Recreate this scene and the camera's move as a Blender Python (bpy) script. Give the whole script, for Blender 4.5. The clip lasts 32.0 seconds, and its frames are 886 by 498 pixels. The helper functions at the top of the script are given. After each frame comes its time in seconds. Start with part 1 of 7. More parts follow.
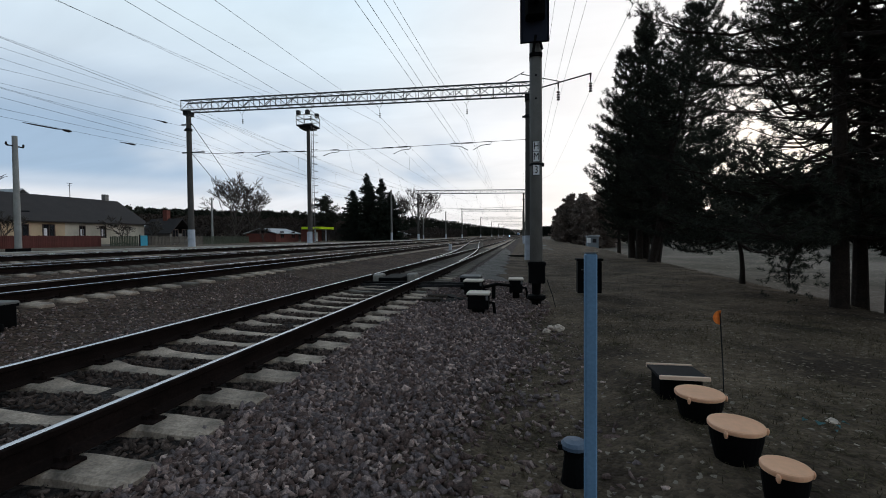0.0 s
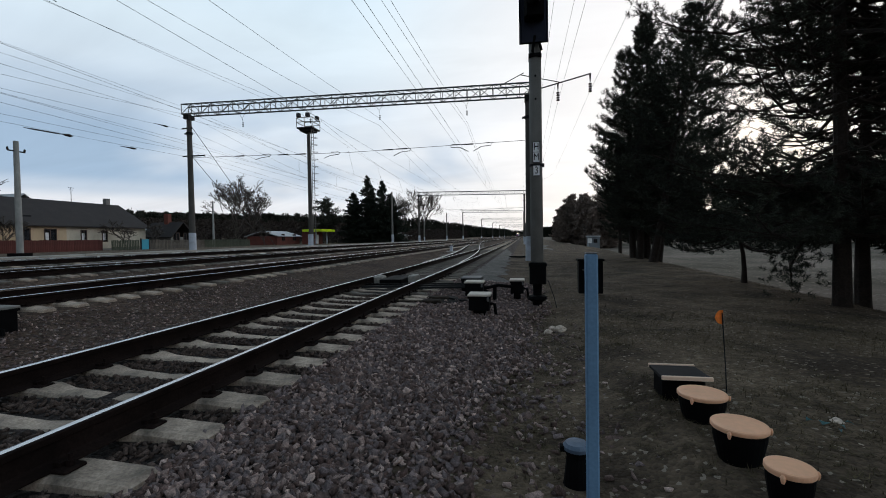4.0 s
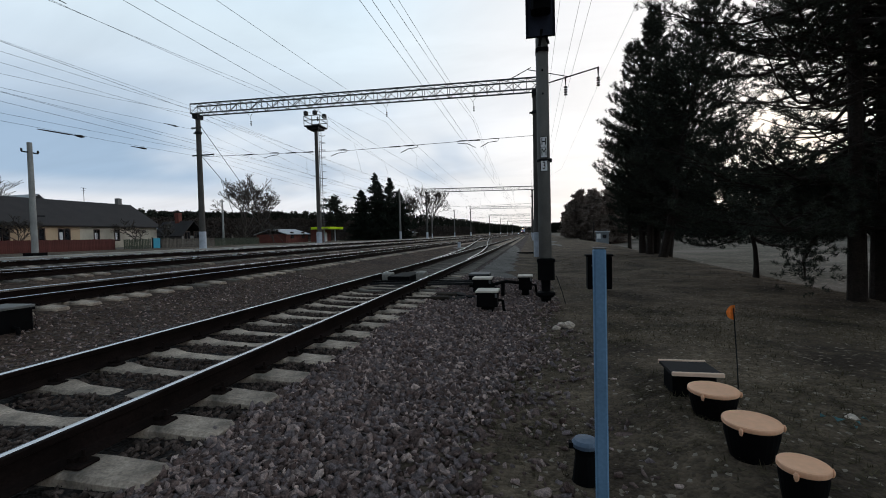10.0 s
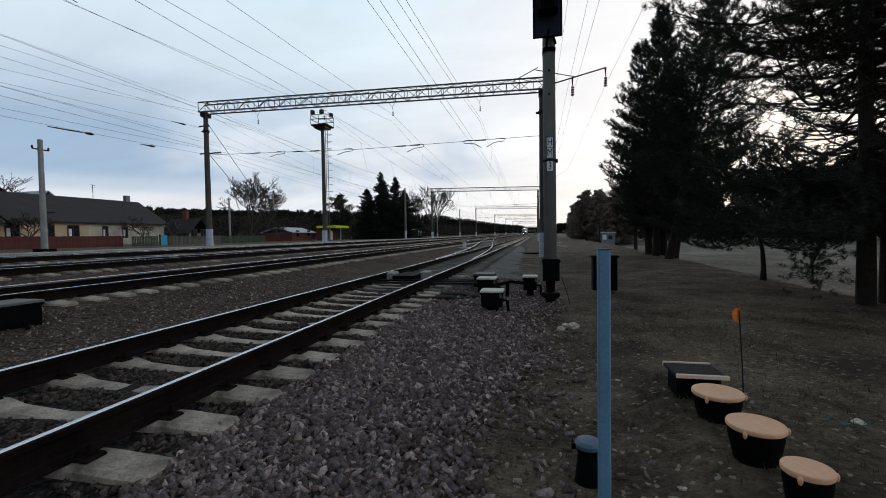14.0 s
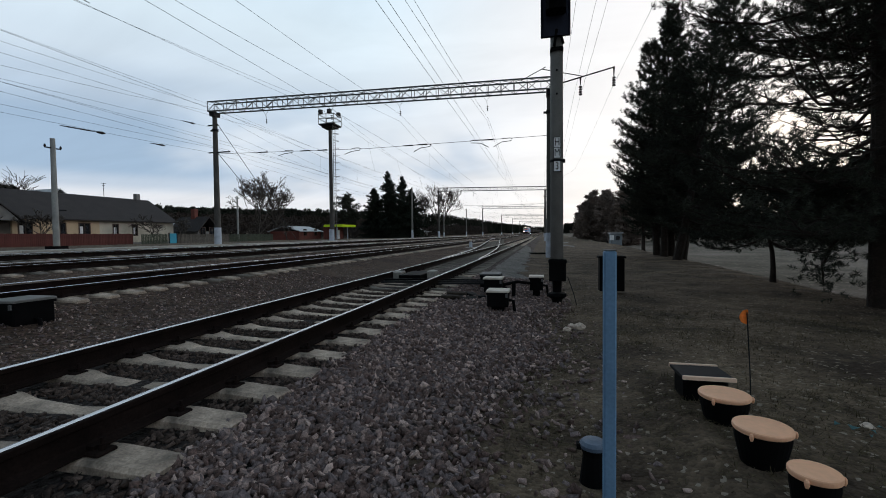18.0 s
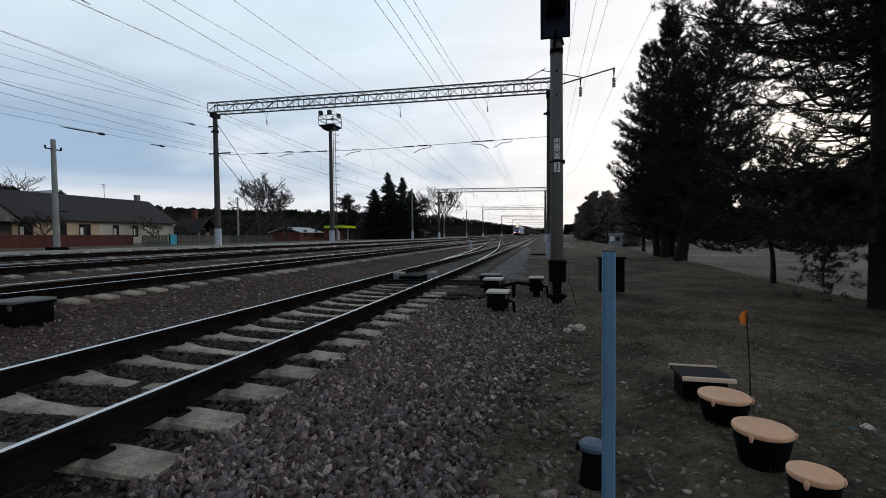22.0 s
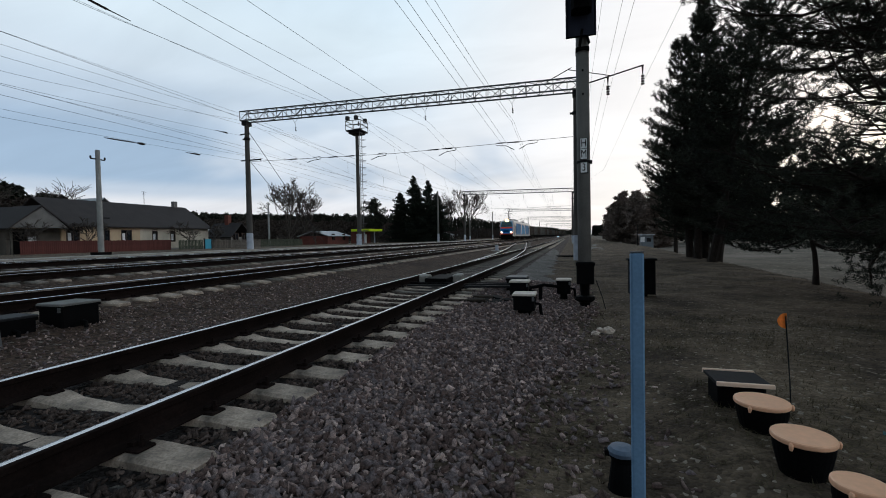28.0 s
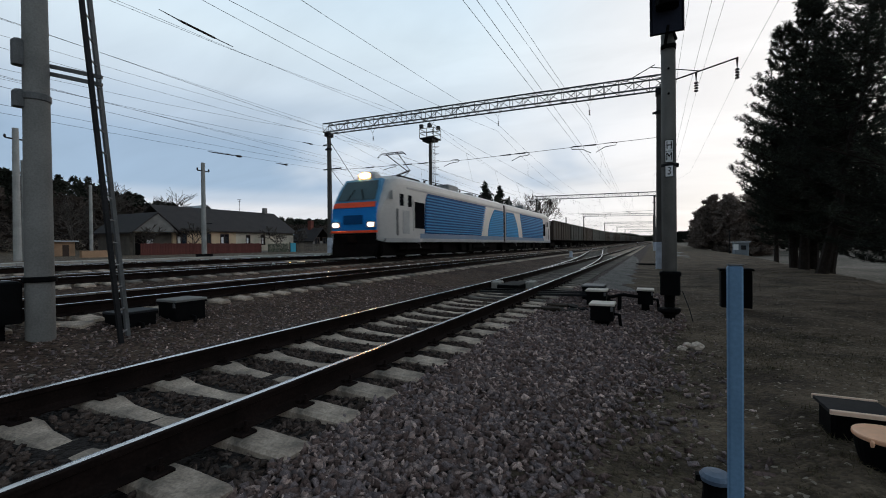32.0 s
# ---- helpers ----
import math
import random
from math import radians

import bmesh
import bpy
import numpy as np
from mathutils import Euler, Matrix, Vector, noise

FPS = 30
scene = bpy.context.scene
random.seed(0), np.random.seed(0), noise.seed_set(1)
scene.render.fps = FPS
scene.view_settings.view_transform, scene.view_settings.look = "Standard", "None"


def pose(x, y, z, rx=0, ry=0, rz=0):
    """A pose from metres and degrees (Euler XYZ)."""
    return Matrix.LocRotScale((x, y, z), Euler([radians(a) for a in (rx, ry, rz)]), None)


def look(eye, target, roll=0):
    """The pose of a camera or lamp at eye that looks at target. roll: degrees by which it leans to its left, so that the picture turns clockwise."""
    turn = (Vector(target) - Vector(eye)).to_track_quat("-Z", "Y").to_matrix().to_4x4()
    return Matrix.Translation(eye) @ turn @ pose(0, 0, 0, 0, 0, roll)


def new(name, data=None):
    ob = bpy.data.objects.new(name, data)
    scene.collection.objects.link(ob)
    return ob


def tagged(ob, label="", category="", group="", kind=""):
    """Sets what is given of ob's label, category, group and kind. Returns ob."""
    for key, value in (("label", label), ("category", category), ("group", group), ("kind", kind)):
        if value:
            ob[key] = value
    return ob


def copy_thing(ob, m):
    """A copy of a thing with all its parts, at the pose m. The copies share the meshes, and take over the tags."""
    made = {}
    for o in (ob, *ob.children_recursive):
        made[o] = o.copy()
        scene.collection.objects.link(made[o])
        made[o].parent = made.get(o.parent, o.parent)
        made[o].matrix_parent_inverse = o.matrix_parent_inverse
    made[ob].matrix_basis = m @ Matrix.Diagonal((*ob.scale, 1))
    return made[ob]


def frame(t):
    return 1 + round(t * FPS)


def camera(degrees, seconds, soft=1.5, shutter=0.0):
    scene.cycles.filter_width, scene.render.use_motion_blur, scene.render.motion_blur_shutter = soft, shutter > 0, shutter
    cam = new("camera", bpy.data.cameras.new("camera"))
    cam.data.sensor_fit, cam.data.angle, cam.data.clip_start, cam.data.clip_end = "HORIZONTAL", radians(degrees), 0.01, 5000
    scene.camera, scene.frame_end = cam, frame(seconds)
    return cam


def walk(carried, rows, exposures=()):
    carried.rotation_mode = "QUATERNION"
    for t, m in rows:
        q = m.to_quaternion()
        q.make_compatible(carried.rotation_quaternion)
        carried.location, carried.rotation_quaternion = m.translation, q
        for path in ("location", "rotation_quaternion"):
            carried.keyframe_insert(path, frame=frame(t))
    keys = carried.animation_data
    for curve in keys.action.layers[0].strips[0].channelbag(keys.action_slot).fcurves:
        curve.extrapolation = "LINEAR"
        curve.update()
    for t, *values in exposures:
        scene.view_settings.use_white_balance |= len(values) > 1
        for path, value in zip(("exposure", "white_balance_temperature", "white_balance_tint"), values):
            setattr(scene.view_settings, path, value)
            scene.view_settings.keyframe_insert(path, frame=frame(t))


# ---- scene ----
cam = camera(91.3, 32.0, 0.95, 0.35)
PATH = [
    (0, (0.026, -0.26, 1.398), (-0.332, 1.707, 1.344), -0.5),
    (0.5, (0.026, -0.256, 1.398), (-0.331, 1.711, 1.348), -0.5),
    (1, (0.029, -0.257, 1.398), (-0.327, 1.71, 1.349), -0.6),
    (1.5, (0.028, -0.256, 1.397), (-0.327, 1.712, 1.35), -0.7),
    (2, (0.03, -0.256, 1.397), (-0.326, 1.711, 1.351), -0.9),
    (2.5, (0.031, -0.255, 1.396), (-0.326, 1.712, 1.351), -0.9),
    (3, (0.031, -0.254, 1.396), (-0.325, 1.714, 1.351), -0.9),
    (3.5, (0.031, -0.251, 1.397), (-0.328, 1.716, 1.351), -0.9),
    (5.5, (0.03, -0.245, 1.396), (-0.341, 1.72, 1.347), -1.0),
    (6, (0.03, -0.246, 1.398), (-0.345, 1.718, 1.349), -0.9),
    (6.5, (0.03, -0.242, 1.396), (-0.348, 1.721, 1.347), -0.9),
    (7, (0.029, -0.24, 1.395), (-0.353, 1.722, 1.343), -0.9),
    (7.5, (0.028, -0.238, 1.393), (-0.359, 1.723, 1.34), -0.9),
    (8, (0.031, -0.236, 1.394), (-0.359, 1.725, 1.339), -1.0),
    (8.5, (0.032, -0.237, 1.395), (-0.36, 1.723, 1.338), -1.0),
    (9, (0.034, -0.231, 1.394), (-0.361, 1.729, 1.334), -1.1),
    (9.5, (0.035, -0.234, 1.393), (-0.362, 1.725, 1.333), -1.2),
    (10, (0.037, -0.236, 1.395), (-0.362, 1.723, 1.333), -1.4),
    (10.5, (0.038, -0.238, 1.395), (-0.361, 1.721, 1.333), -1.4),
    (11, (0.037, -0.238, 1.396), (-0.364, 1.721, 1.333), -1.3),
    (11.5, (0.04, -0.237, 1.395), (-0.364, 1.721, 1.332), -1.3),
    (12, (0.043, -0.238, 1.396), (-0.363, 1.719, 1.333), -1.3),
    (12.5, (0.042, -0.242, 1.394), (-0.366, 1.715, 1.332), -1.3),
    (13, (0.042, -0.244, 1.394), (-0.37, 1.712, 1.334), -1.3),
    (13.5, (0.041, -0.246, 1.396), (-0.376, 1.709, 1.334), -1.1),
    (14, (0.042, -0.244, 1.394), (-0.38, 1.71, 1.331), -0.9),
    (14.5, (0.042, -0.247, 1.392), (-0.384, 1.706, 1.328), -0.7),
    (16.5, (0.043, -0.246, 1.396), (-0.401, 1.703, 1.326), -0.5),
    (17, (0.043, -0.248, 1.397), (-0.404, 1.7, 1.327), -0.5),
    (17.5, (0.046, -0.249, 1.396), (-0.404, 1.699, 1.327), -0.6),
    (18, (0.046, -0.255, 1.397), (-0.405, 1.692, 1.332), -0.6),
    (18.5, (0.048, -0.251, 1.397), (-0.402, 1.697, 1.335), -0.6),
    (19, (0.052, -0.254, 1.397), (-0.397, 1.694, 1.34), -0.6),
    (19.5, (0.05, -0.254, 1.395), (-0.4, 1.694, 1.339), -0.6),
    (20, (0.05, -0.251, 1.393), (-0.397, 1.697, 1.336), -0.6),
    (20.5, (0.053, -0.252, 1.396), (-0.394, 1.696, 1.337), -0.7),
    (21, (0.054, -0.249, 1.396), (-0.393, 1.699, 1.336), -0.6),
    (21.5, (0.055, -0.251, 1.397), (-0.393, 1.697, 1.335), -0.6),
    (22, (0.052, -0.253, 1.395), (-0.4, 1.694, 1.335), -0.6),
    (22.5, (0.053, -0.256, 1.397), (-0.406, 1.69, 1.341), -0.5),
    (23, (0.055, -0.256, 1.396), (-0.412, 1.688, 1.345), -0.5),
    (23.5, (0.057, -0.258, 1.395), (-0.419, 1.684, 1.349), -0.5),
    (24, (0.057, -0.254, 1.397), (-0.43, 1.685, 1.354), -0.7),
    (24.5, (0.057, -0.254, 1.396), (-0.442, 1.682, 1.357), -0.9),
    (25, (0.057, -0.258, 1.393), (-0.451, 1.676, 1.355), -1.0),
    (25.5, (0.059, -0.262, 1.396), (-0.457, 1.669, 1.356), -1.1),
    (27.5, (0.061, -0.257, 1.394), (-0.491, 1.665, 1.348), -1.2),
    (28, (0.062, -0.262, 1.395), (-0.506, 1.656, 1.348), -1.1),
    (28.5, (0.063, -0.262, 1.397), (-0.528, 1.648, 1.35), -1.1),
    (29, (0.06, -0.267, 1.398), (-0.552, 1.637, 1.352), -1.1),
    (29.5, (0.062, -0.272, 1.398), (-0.576, 1.624, 1.353), -1.0),
    (30, (0.059, -0.278, 1.401), (-0.608, 1.607, 1.355), -0.9),
    (30.5, (0.057, -0.285, 1.407), (-0.653, 1.584, 1.363), -0.9),
    (31, (0.05, -0.294, 1.412), (-0.706, 1.557, 1.37), -0.7),
    (31.5, (0.039, -0.319, 1.417), (-0.777, 1.507, 1.385), -0.6),
    (32, (0.03, -0.328, 1.417), (-0.84, 1.472, 1.399), -0.6),
]
walk(cam, [(t, look(eye, target, roll)) for t, eye, target, roll in PATH], exposures=[(0, 0.09), (25, 0.07), (29, 0.06), (32, 0.03)])

# ---- world, sun ----
SUN_AZ, SUN_EL = 28.0, 9.0
world = bpy.data.worlds.new("dusk_sky")
scene.world = world
world.use_nodes = True
wn, wl = world.node_tree.nodes, world.node_tree.links
wn.clear()


def wnode(kind, **props):
    n = wn.new(kind)
    for k, v in props.items():
        if k == "noise_dimensions":
            n.noise_dimensions = v
        elif k == "operation":
            n.operation = v
        elif k == "blend_type":
            n.blend_type = v
        elif k == "data_type":
            n.data_type = v
    return n


w_out = wnode("ShaderNodeOutputWorld")
w_bg = wnode("ShaderNodeBackground")
w_sky = wnode("ShaderNodeTexSky")
w_sky.sky_type = "NISHITA"
w_sky.sun_disc = False
w_sky.sun_elevation = radians(SUN_EL)
w_sky.sun_rotation = radians(SUN_AZ)
w_sky.air_density, w_sky.dust_density, w_sky.ozone_density = 1.0, 2.0, 2.0
w_tc = wnode("ShaderNodeTexCoord")
w_sep = wnode("ShaderNodeSeparateXYZ")
wl.new(w_tc.outputs["Generated"], w_sep.inputs[0])
# clouds lie on a flat layer: the direction is divided by its height
w_den = wnode("ShaderNodeMath", operation="ADD")
w_den.inputs[1].default_value = 0.22
wl.new(w_sep.outputs["Z"], w_den.inputs[0])
w_abs = wnode("ShaderNodeMath", operation="ABSOLUTE")
wl.new(w_den.outputs[0], w_abs.inputs[0])
w_dx = wnode("ShaderNodeMath", operation="DIVIDE")
w_dy = wnode("ShaderNodeMath", operation="DIVIDE")
wl.new(w_sep.outputs["X"], w_dx.inputs[0])
wl.new(w_abs.outputs[0], w_dx.inputs[1])
wl.new(w_sep.outputs["Y"], w_dy.inputs[0])
wl.new(w_abs.outputs[0], w_dy.inputs[1])
w_comb = wnode("ShaderNodeCombineXYZ")
wl.new(w_dx.outputs[0], w_comb.inputs[0])
wl.new(w_dy.outputs[0], w_comb.inputs[1])
w_noise = wnode("ShaderNodeTexNoise")
w_noise.inputs["Scale"].default_value = 0.75
w_noise.inputs["Detail"].default_value = 4.0
w_noise.inputs["Roughness"].default_value = 0.5
w_noise.inputs["Distortion"].default_value = 0.4
wl.new(w_comb.outputs[0], w_noise.inputs["Vector"])
# the grey-blue cloud deck grows towards the west (left of the line), the sky pales towards the hidden sun
w_west = wnode("ShaderNodeMapRange")
w_west.inputs["From Min"].default_value = 0.25
w_west.inputs["From Max"].default_value = -0.9
w_west.inputs["To Min"].default_value = -0.22
w_west.inputs["To Max"].default_value = 0.3
wl.new(w_sep.outputs["X"], w_west.inputs["Value"])
w_add = wnode("ShaderNodeMath", operation="ADD")
wl.new(w_noise.outputs["Fac"], w_add.inputs[0])
wl.new(w_west.outputs[0], w_add.inputs[1])
# the deck hangs between about 8 and 35 degrees, with clear pale air below
w_band = wnode("ShaderNodeValToRGB")
bands = w_band.color_ramp
bands.interpolation = "EASE"
for pos, val in ((0.078, 0.0), (0.103, 0.6), (0.128, 1.0), (0.20, 1.0), (0.27, 0.62), (0.33, 0.28), (0.42, 0.08)):
    e = bands.elements.new(pos)
    e.color = (val, val, val, 1)
bands.elements[0].color = (0, 0, 0, 1)
bands.elements[-1].color = (0.05, 0.05, 0.05, 1)
wl.new(w_sep.outputs["Z"], w_band.inputs[0])
w_ramp = wnode("ShaderNodeMapRange")
w_ramp.interpolation_type = "SMOOTHSTEP"
w_ramp.inputs["From Min"].default_value = 0.42
w_ramp.inputs["From Max"].default_value = 0.72
wl.new(w_add.outputs[0], w_ramp.inputs["Value"])
w_mul = wnode("ShaderNodeMath", operation="MULTIPLY")
wl.new(w_ramp.outputs[0], w_mul.inputs[0])
wl.new(w_band.outputs["Color"], w_mul.inputs[1])
# clear colour by height, warmer and whiter near the hidden sun
w_high = wnode("ShaderNodeValToRGB")
hi = w_high.color_ramp
hi.elements[0].position, hi.elements[0].color = 0.0, (0.80, 0.80, 0.84, 1)
hi.elements[1].position, hi.elements[1].color = 0.75, (0.55, 0.76, 0.94, 1)
e = hi.elements.new(0.14)
e.color = (0.79, 0.83, 0.89, 1)
e = hi.elements.new(0.4)
e.color = (0.75, 0.875, 0.96, 1)
wl.new(w_sep.outputs["Z"], w_high.inputs[0])
w_sunv = wnode("ShaderNodeVectorMath", operation="DOT_PRODUCT")
w_nrm = wnode("ShaderNodeVectorMath", operation="NORMALIZE")
wl.new(w_tc.outputs["Generated"], w_nrm.inputs[0])
wl.new(w_nrm.outputs[0], w_sunv.inputs[0])
w_sunv.inputs[1].default_value = (math.sin(radians(SUN_AZ)) * math.cos(radians(12)), math.cos(radians(SUN_AZ)) * math.cos(radians(12)), math.sin(radians(12)))
w_glow = wnode("ShaderNodeMapRange")
w_glow.interpolation_type = "SMOOTHSTEP"
w_glow.inputs["From Min"].default_value = 0.62
w_glow.inputs["From Max"].default_value = 1.0
wl.new(w_sunv.outputs["Value"], w_glow.inputs["Value"])
w_warm = wnode("ShaderNodeMix", data_type="RGBA")
wl.new(w_glow.outputs[0], w_warm.inputs["Factor"])
wl.new(w_high.outputs["Color"], w_warm.inputs["A"])
w_warm.inputs["B"].default_value = (0.955, 0.935, 0.935, 1)
w_mixc = wnode("ShaderNodeMix", data_type="RGBA")
wl.new(w_mul.outputs[0], w_mixc.inputs["Factor"])
wl.new(w_warm.outputs["Result"], w_mixc.inputs["A"])
w_mixc.inputs["B"].default_value = (0.365, 0.495, 0.66, 1)
# finer streaks and patches over the whole sky
w_fine = wnode("ShaderNodeTexNoise")
w_fine.inputs["Scale"].default_value = 1.9
w_fine.inputs["Detail"].default_value = 5.0
w_fine.inputs["Roughness"].default_value = 0.55
w_fine.inputs["Distortion"].default_value = 0.6
w_flat = wnode("ShaderNodeVectorMath", operation="MULTIPLY")
w_flat.inputs[1].default_value = (0.55, 1.3, 1.0)
wl.new(w_comb.outputs[0], w_flat.inputs[0])
wl.new(w_flat.outputs[0], w_fine.inputs["Vector"])
w_patch = wnode("ShaderNodeMapRange")
w_patch.inputs["From Min"].default_value = 0.35
w_patch.inputs["From Max"].default_value = 0.68
w_patch.inputs["To Min"].default_value = 1.04
w_patch.inputs["To Max"].default_value = 0.91
wl.new(w_fine.outputs["Fac"], w_patch.inputs["Value"])
w_tone = wnode("ShaderNodeVectorMath", operation="SCALE")
wl.new(w_mixc.outputs["Result"], w_tone.inputs[0])
wl.new(w_patch.outputs[0], w_tone.inputs["Scale"])
w_scale = wnode("ShaderNodeVectorMath", operation="SCALE")
wl.new(w_sky.outputs[0], w_scale.inputs[0])
w_scale.inputs["Scale"].default_value = 0.01
w_sum = wnode("ShaderNodeVectorMath", operation="ADD")
wl.new(w_tone.outputs[0], w_sum.inputs[0])
wl.new(w_scale.outputs[0], w_sum.inputs[1])
# dusk: the sky darkens overhead and away from the sunset
w_back = wnode("ShaderNodeVectorMath", operation="DOT_PRODUCT")
wl.new(w_nrm.outputs[0], w_back.inputs[0])
w_back.inputs[1].default_value = (math.sin(radians(SUN_AZ)), math.cos(radians(SUN_AZ)), 0)
w_fall = wnode("ShaderNodeMapRange")
w_fall.interpolation_type = "SMOOTHSTEP"
w_fall.inputs["From Min"].default_value = -0.85
w_fall.inputs["From Max"].default_value = -0.1
w_fall.inputs["To Min"].default_value = 0.28
w_fall.inputs["To Max"].default_value = 1.0
wl.new(w_back.outputs["Value"], w_fall.inputs["Value"])
w_zen = wnode("ShaderNodeMapRange")
w_zen.interpolation_type = "SMOOTHSTEP"
w_zen.inputs["From Min"].default_value = 0.5
w_zen.inputs["From Max"].default_value = 0.95
w_zen.inputs["To Min"].default_value = 1.0
w_zen.inputs["To Max"].default_value = 0.4
wl.new(w_sep.outputs["Z"], w_zen.inputs["Value"])
w_dim = wnode("ShaderNodeMath", operation="MULTIPLY")
wl.new(w_fall.outputs[0], w_dim.inputs[0])
wl.new(w_zen.outputs[0], w_dim.inputs[1])
w_dusk = wnode("ShaderNodeVectorMath", operation="SCALE")
wl.new(w_sum.outputs[0], w_dusk.inputs[0])
wl.new(w_dim.outputs[0], w_dusk.inputs["Scale"])
wl.new(w_dusk.outputs[0], w_bg.inputs["Color"])
w_bg.inputs["Strength"].default_value = 0.95
wl.new(w_bg.outputs[0], w_out.inputs[0])

sun = new("sun", bpy.data.lights.new("sun", "SUN"))
sun.data.energy = 0.12
sun.data.angle = radians(14)
sun.data.color = (1.0, 0.9, 0.8)
sun.matrix_world = look((0, 0, 0), (-math.sin(radians(SUN_AZ)), -math.cos(radians(SUN_AZ)), -math.tan(radians(SUN_EL + 5))))


# ---- materials ----
def material(name, color, rough=0.8, metal=0.0, var=0.25, scale=3.0, fine=40.0, bump=0.3, dist=0.01, second=None, spec=0.3, islands=0.0, random_obj=0.0):
    """A surface with two scales of variation in colour and a fine relief; scales are per metre."""
    m = bpy.data.materials.new(name)
    m.use_nodes = True
    n, l = m.node_tree.nodes, m.node_tree.links
    b = n["Principled BSDF"]
    b.inputs["Roughness"].default_value = rough
    b.inputs["Metallic"].default_value = metal
    b.inputs["Specular IOR Level"].default_value = spec
    tc = n.new("ShaderNodeTexCoord")
    n1 = n.new("ShaderNodeTexNoise")
    n1.inputs["Scale"].default_value = scale
    n1.inputs["Detail"].default_value = 5.0
    n2 = n.new("ShaderNodeTexNoise")
    n2.inputs["Scale"].default_value = fine
    n2.inputs["Detail"].default_value = 3.0
    l.new(tc.outputs["Object"], n1.inputs["Vector"])
    l.new(tc.outputs["Object"], n2.inputs["Vector"])
    mix = n.new("ShaderNodeMix")
    mix.data_type = "RGBA"
    dark = [c * (1 - var) for c in color]
    lite = [min(1.0, c * (1 + var)) for c in color]
    if second:
        dark = second
    mix.inputs["A"].default_value = (*dark, 1)
    mix.inputs["B"].default_value = (*lite, 1)
    mr = n.new("ShaderNodeMapRange")
    mr.inputs["From Min"].default_value = 0.32
    mr.inputs["From Max"].default_value = 0.68
    l.new(n1.outputs["Fac"], mr.inputs["Value"])
    l.new(mr.outputs[0], mix.inputs["Factor"])
    hsv = n.new("ShaderNodeHueSaturation")
    mv = n.new("ShaderNodeMapRange")
    mv.inputs["From Min"].default_value = 0.3
    mv.inputs["From Max"].default_value = 0.7
    mv.inputs["To Min"].default_value = 1 - var * 0.8
    mv.inputs["To Max"].default_value = 1 + var * 0.8
    l.new(n2.outputs["Fac"], mv.inputs["Value"])
    l.new(mix.outputs["Result"], hsv.inputs["Color"])
    value = mv.outputs[0]
    for amount, node, out in ((islands, "ShaderNodeNewGeometry", "Random Per Island"), (random_obj, "ShaderNodeObjectInfo", "Random")):
        if amount:
            g = n.new(node)
            rr = n.new("ShaderNodeMapRange")
            rr.inputs["To Min"].default_value = 1 - amount
            rr.inputs["To Max"].default_value = 1 + amount
            l.new(g.outputs[out], rr.inputs["Value"])
            mm = n.new("ShaderNodeMath")
            mm.operation = "MULTIPLY"
            l.new(value, mm.inputs[0])
            l.new(rr.outputs[0], mm.inputs[1])
            value = mm.outputs[0]
    l.new(value, hsv.inputs["Value"])
    l.new(hsv.outputs["Color"], b.inputs["Base Color"])
    rv = n.new("ShaderNodeMapRange")
    rv.inputs["To Min"].default_value = max(0.02, rough - 0.12)
    rv.inputs["To Max"].default_value = min(1.0, rough + 0.12)
    l.new(n1.outputs["Fac"], rv.inputs["Value"])
    l.new(rv.outputs[0], b.inputs["Roughness"])
    if bump:
        bp = n.new("ShaderNodeBump")
        bp.inputs["Strength"].default_value = bump
        bp.inputs["Distance"].default_value = dist
        l.new(n2.outputs["Fac"], bp.inputs["Height"])
        l.new(bp.outputs[0], b.inputs["Normal"])
    return m


def lamp_material(name, color, strength):
    m = bpy.data.materials.new(name)
    m.use_nodes = True
    b = m.node_tree.nodes["Principled BSDF"]
    b.inputs["Base Color"].default_value = (0.8, 0.8, 0.75, 1)
    b.inputs["Emission Color"].default_value = (*color, 1)
    b.inputs["Emission Strength"].default_value = strength
    return m


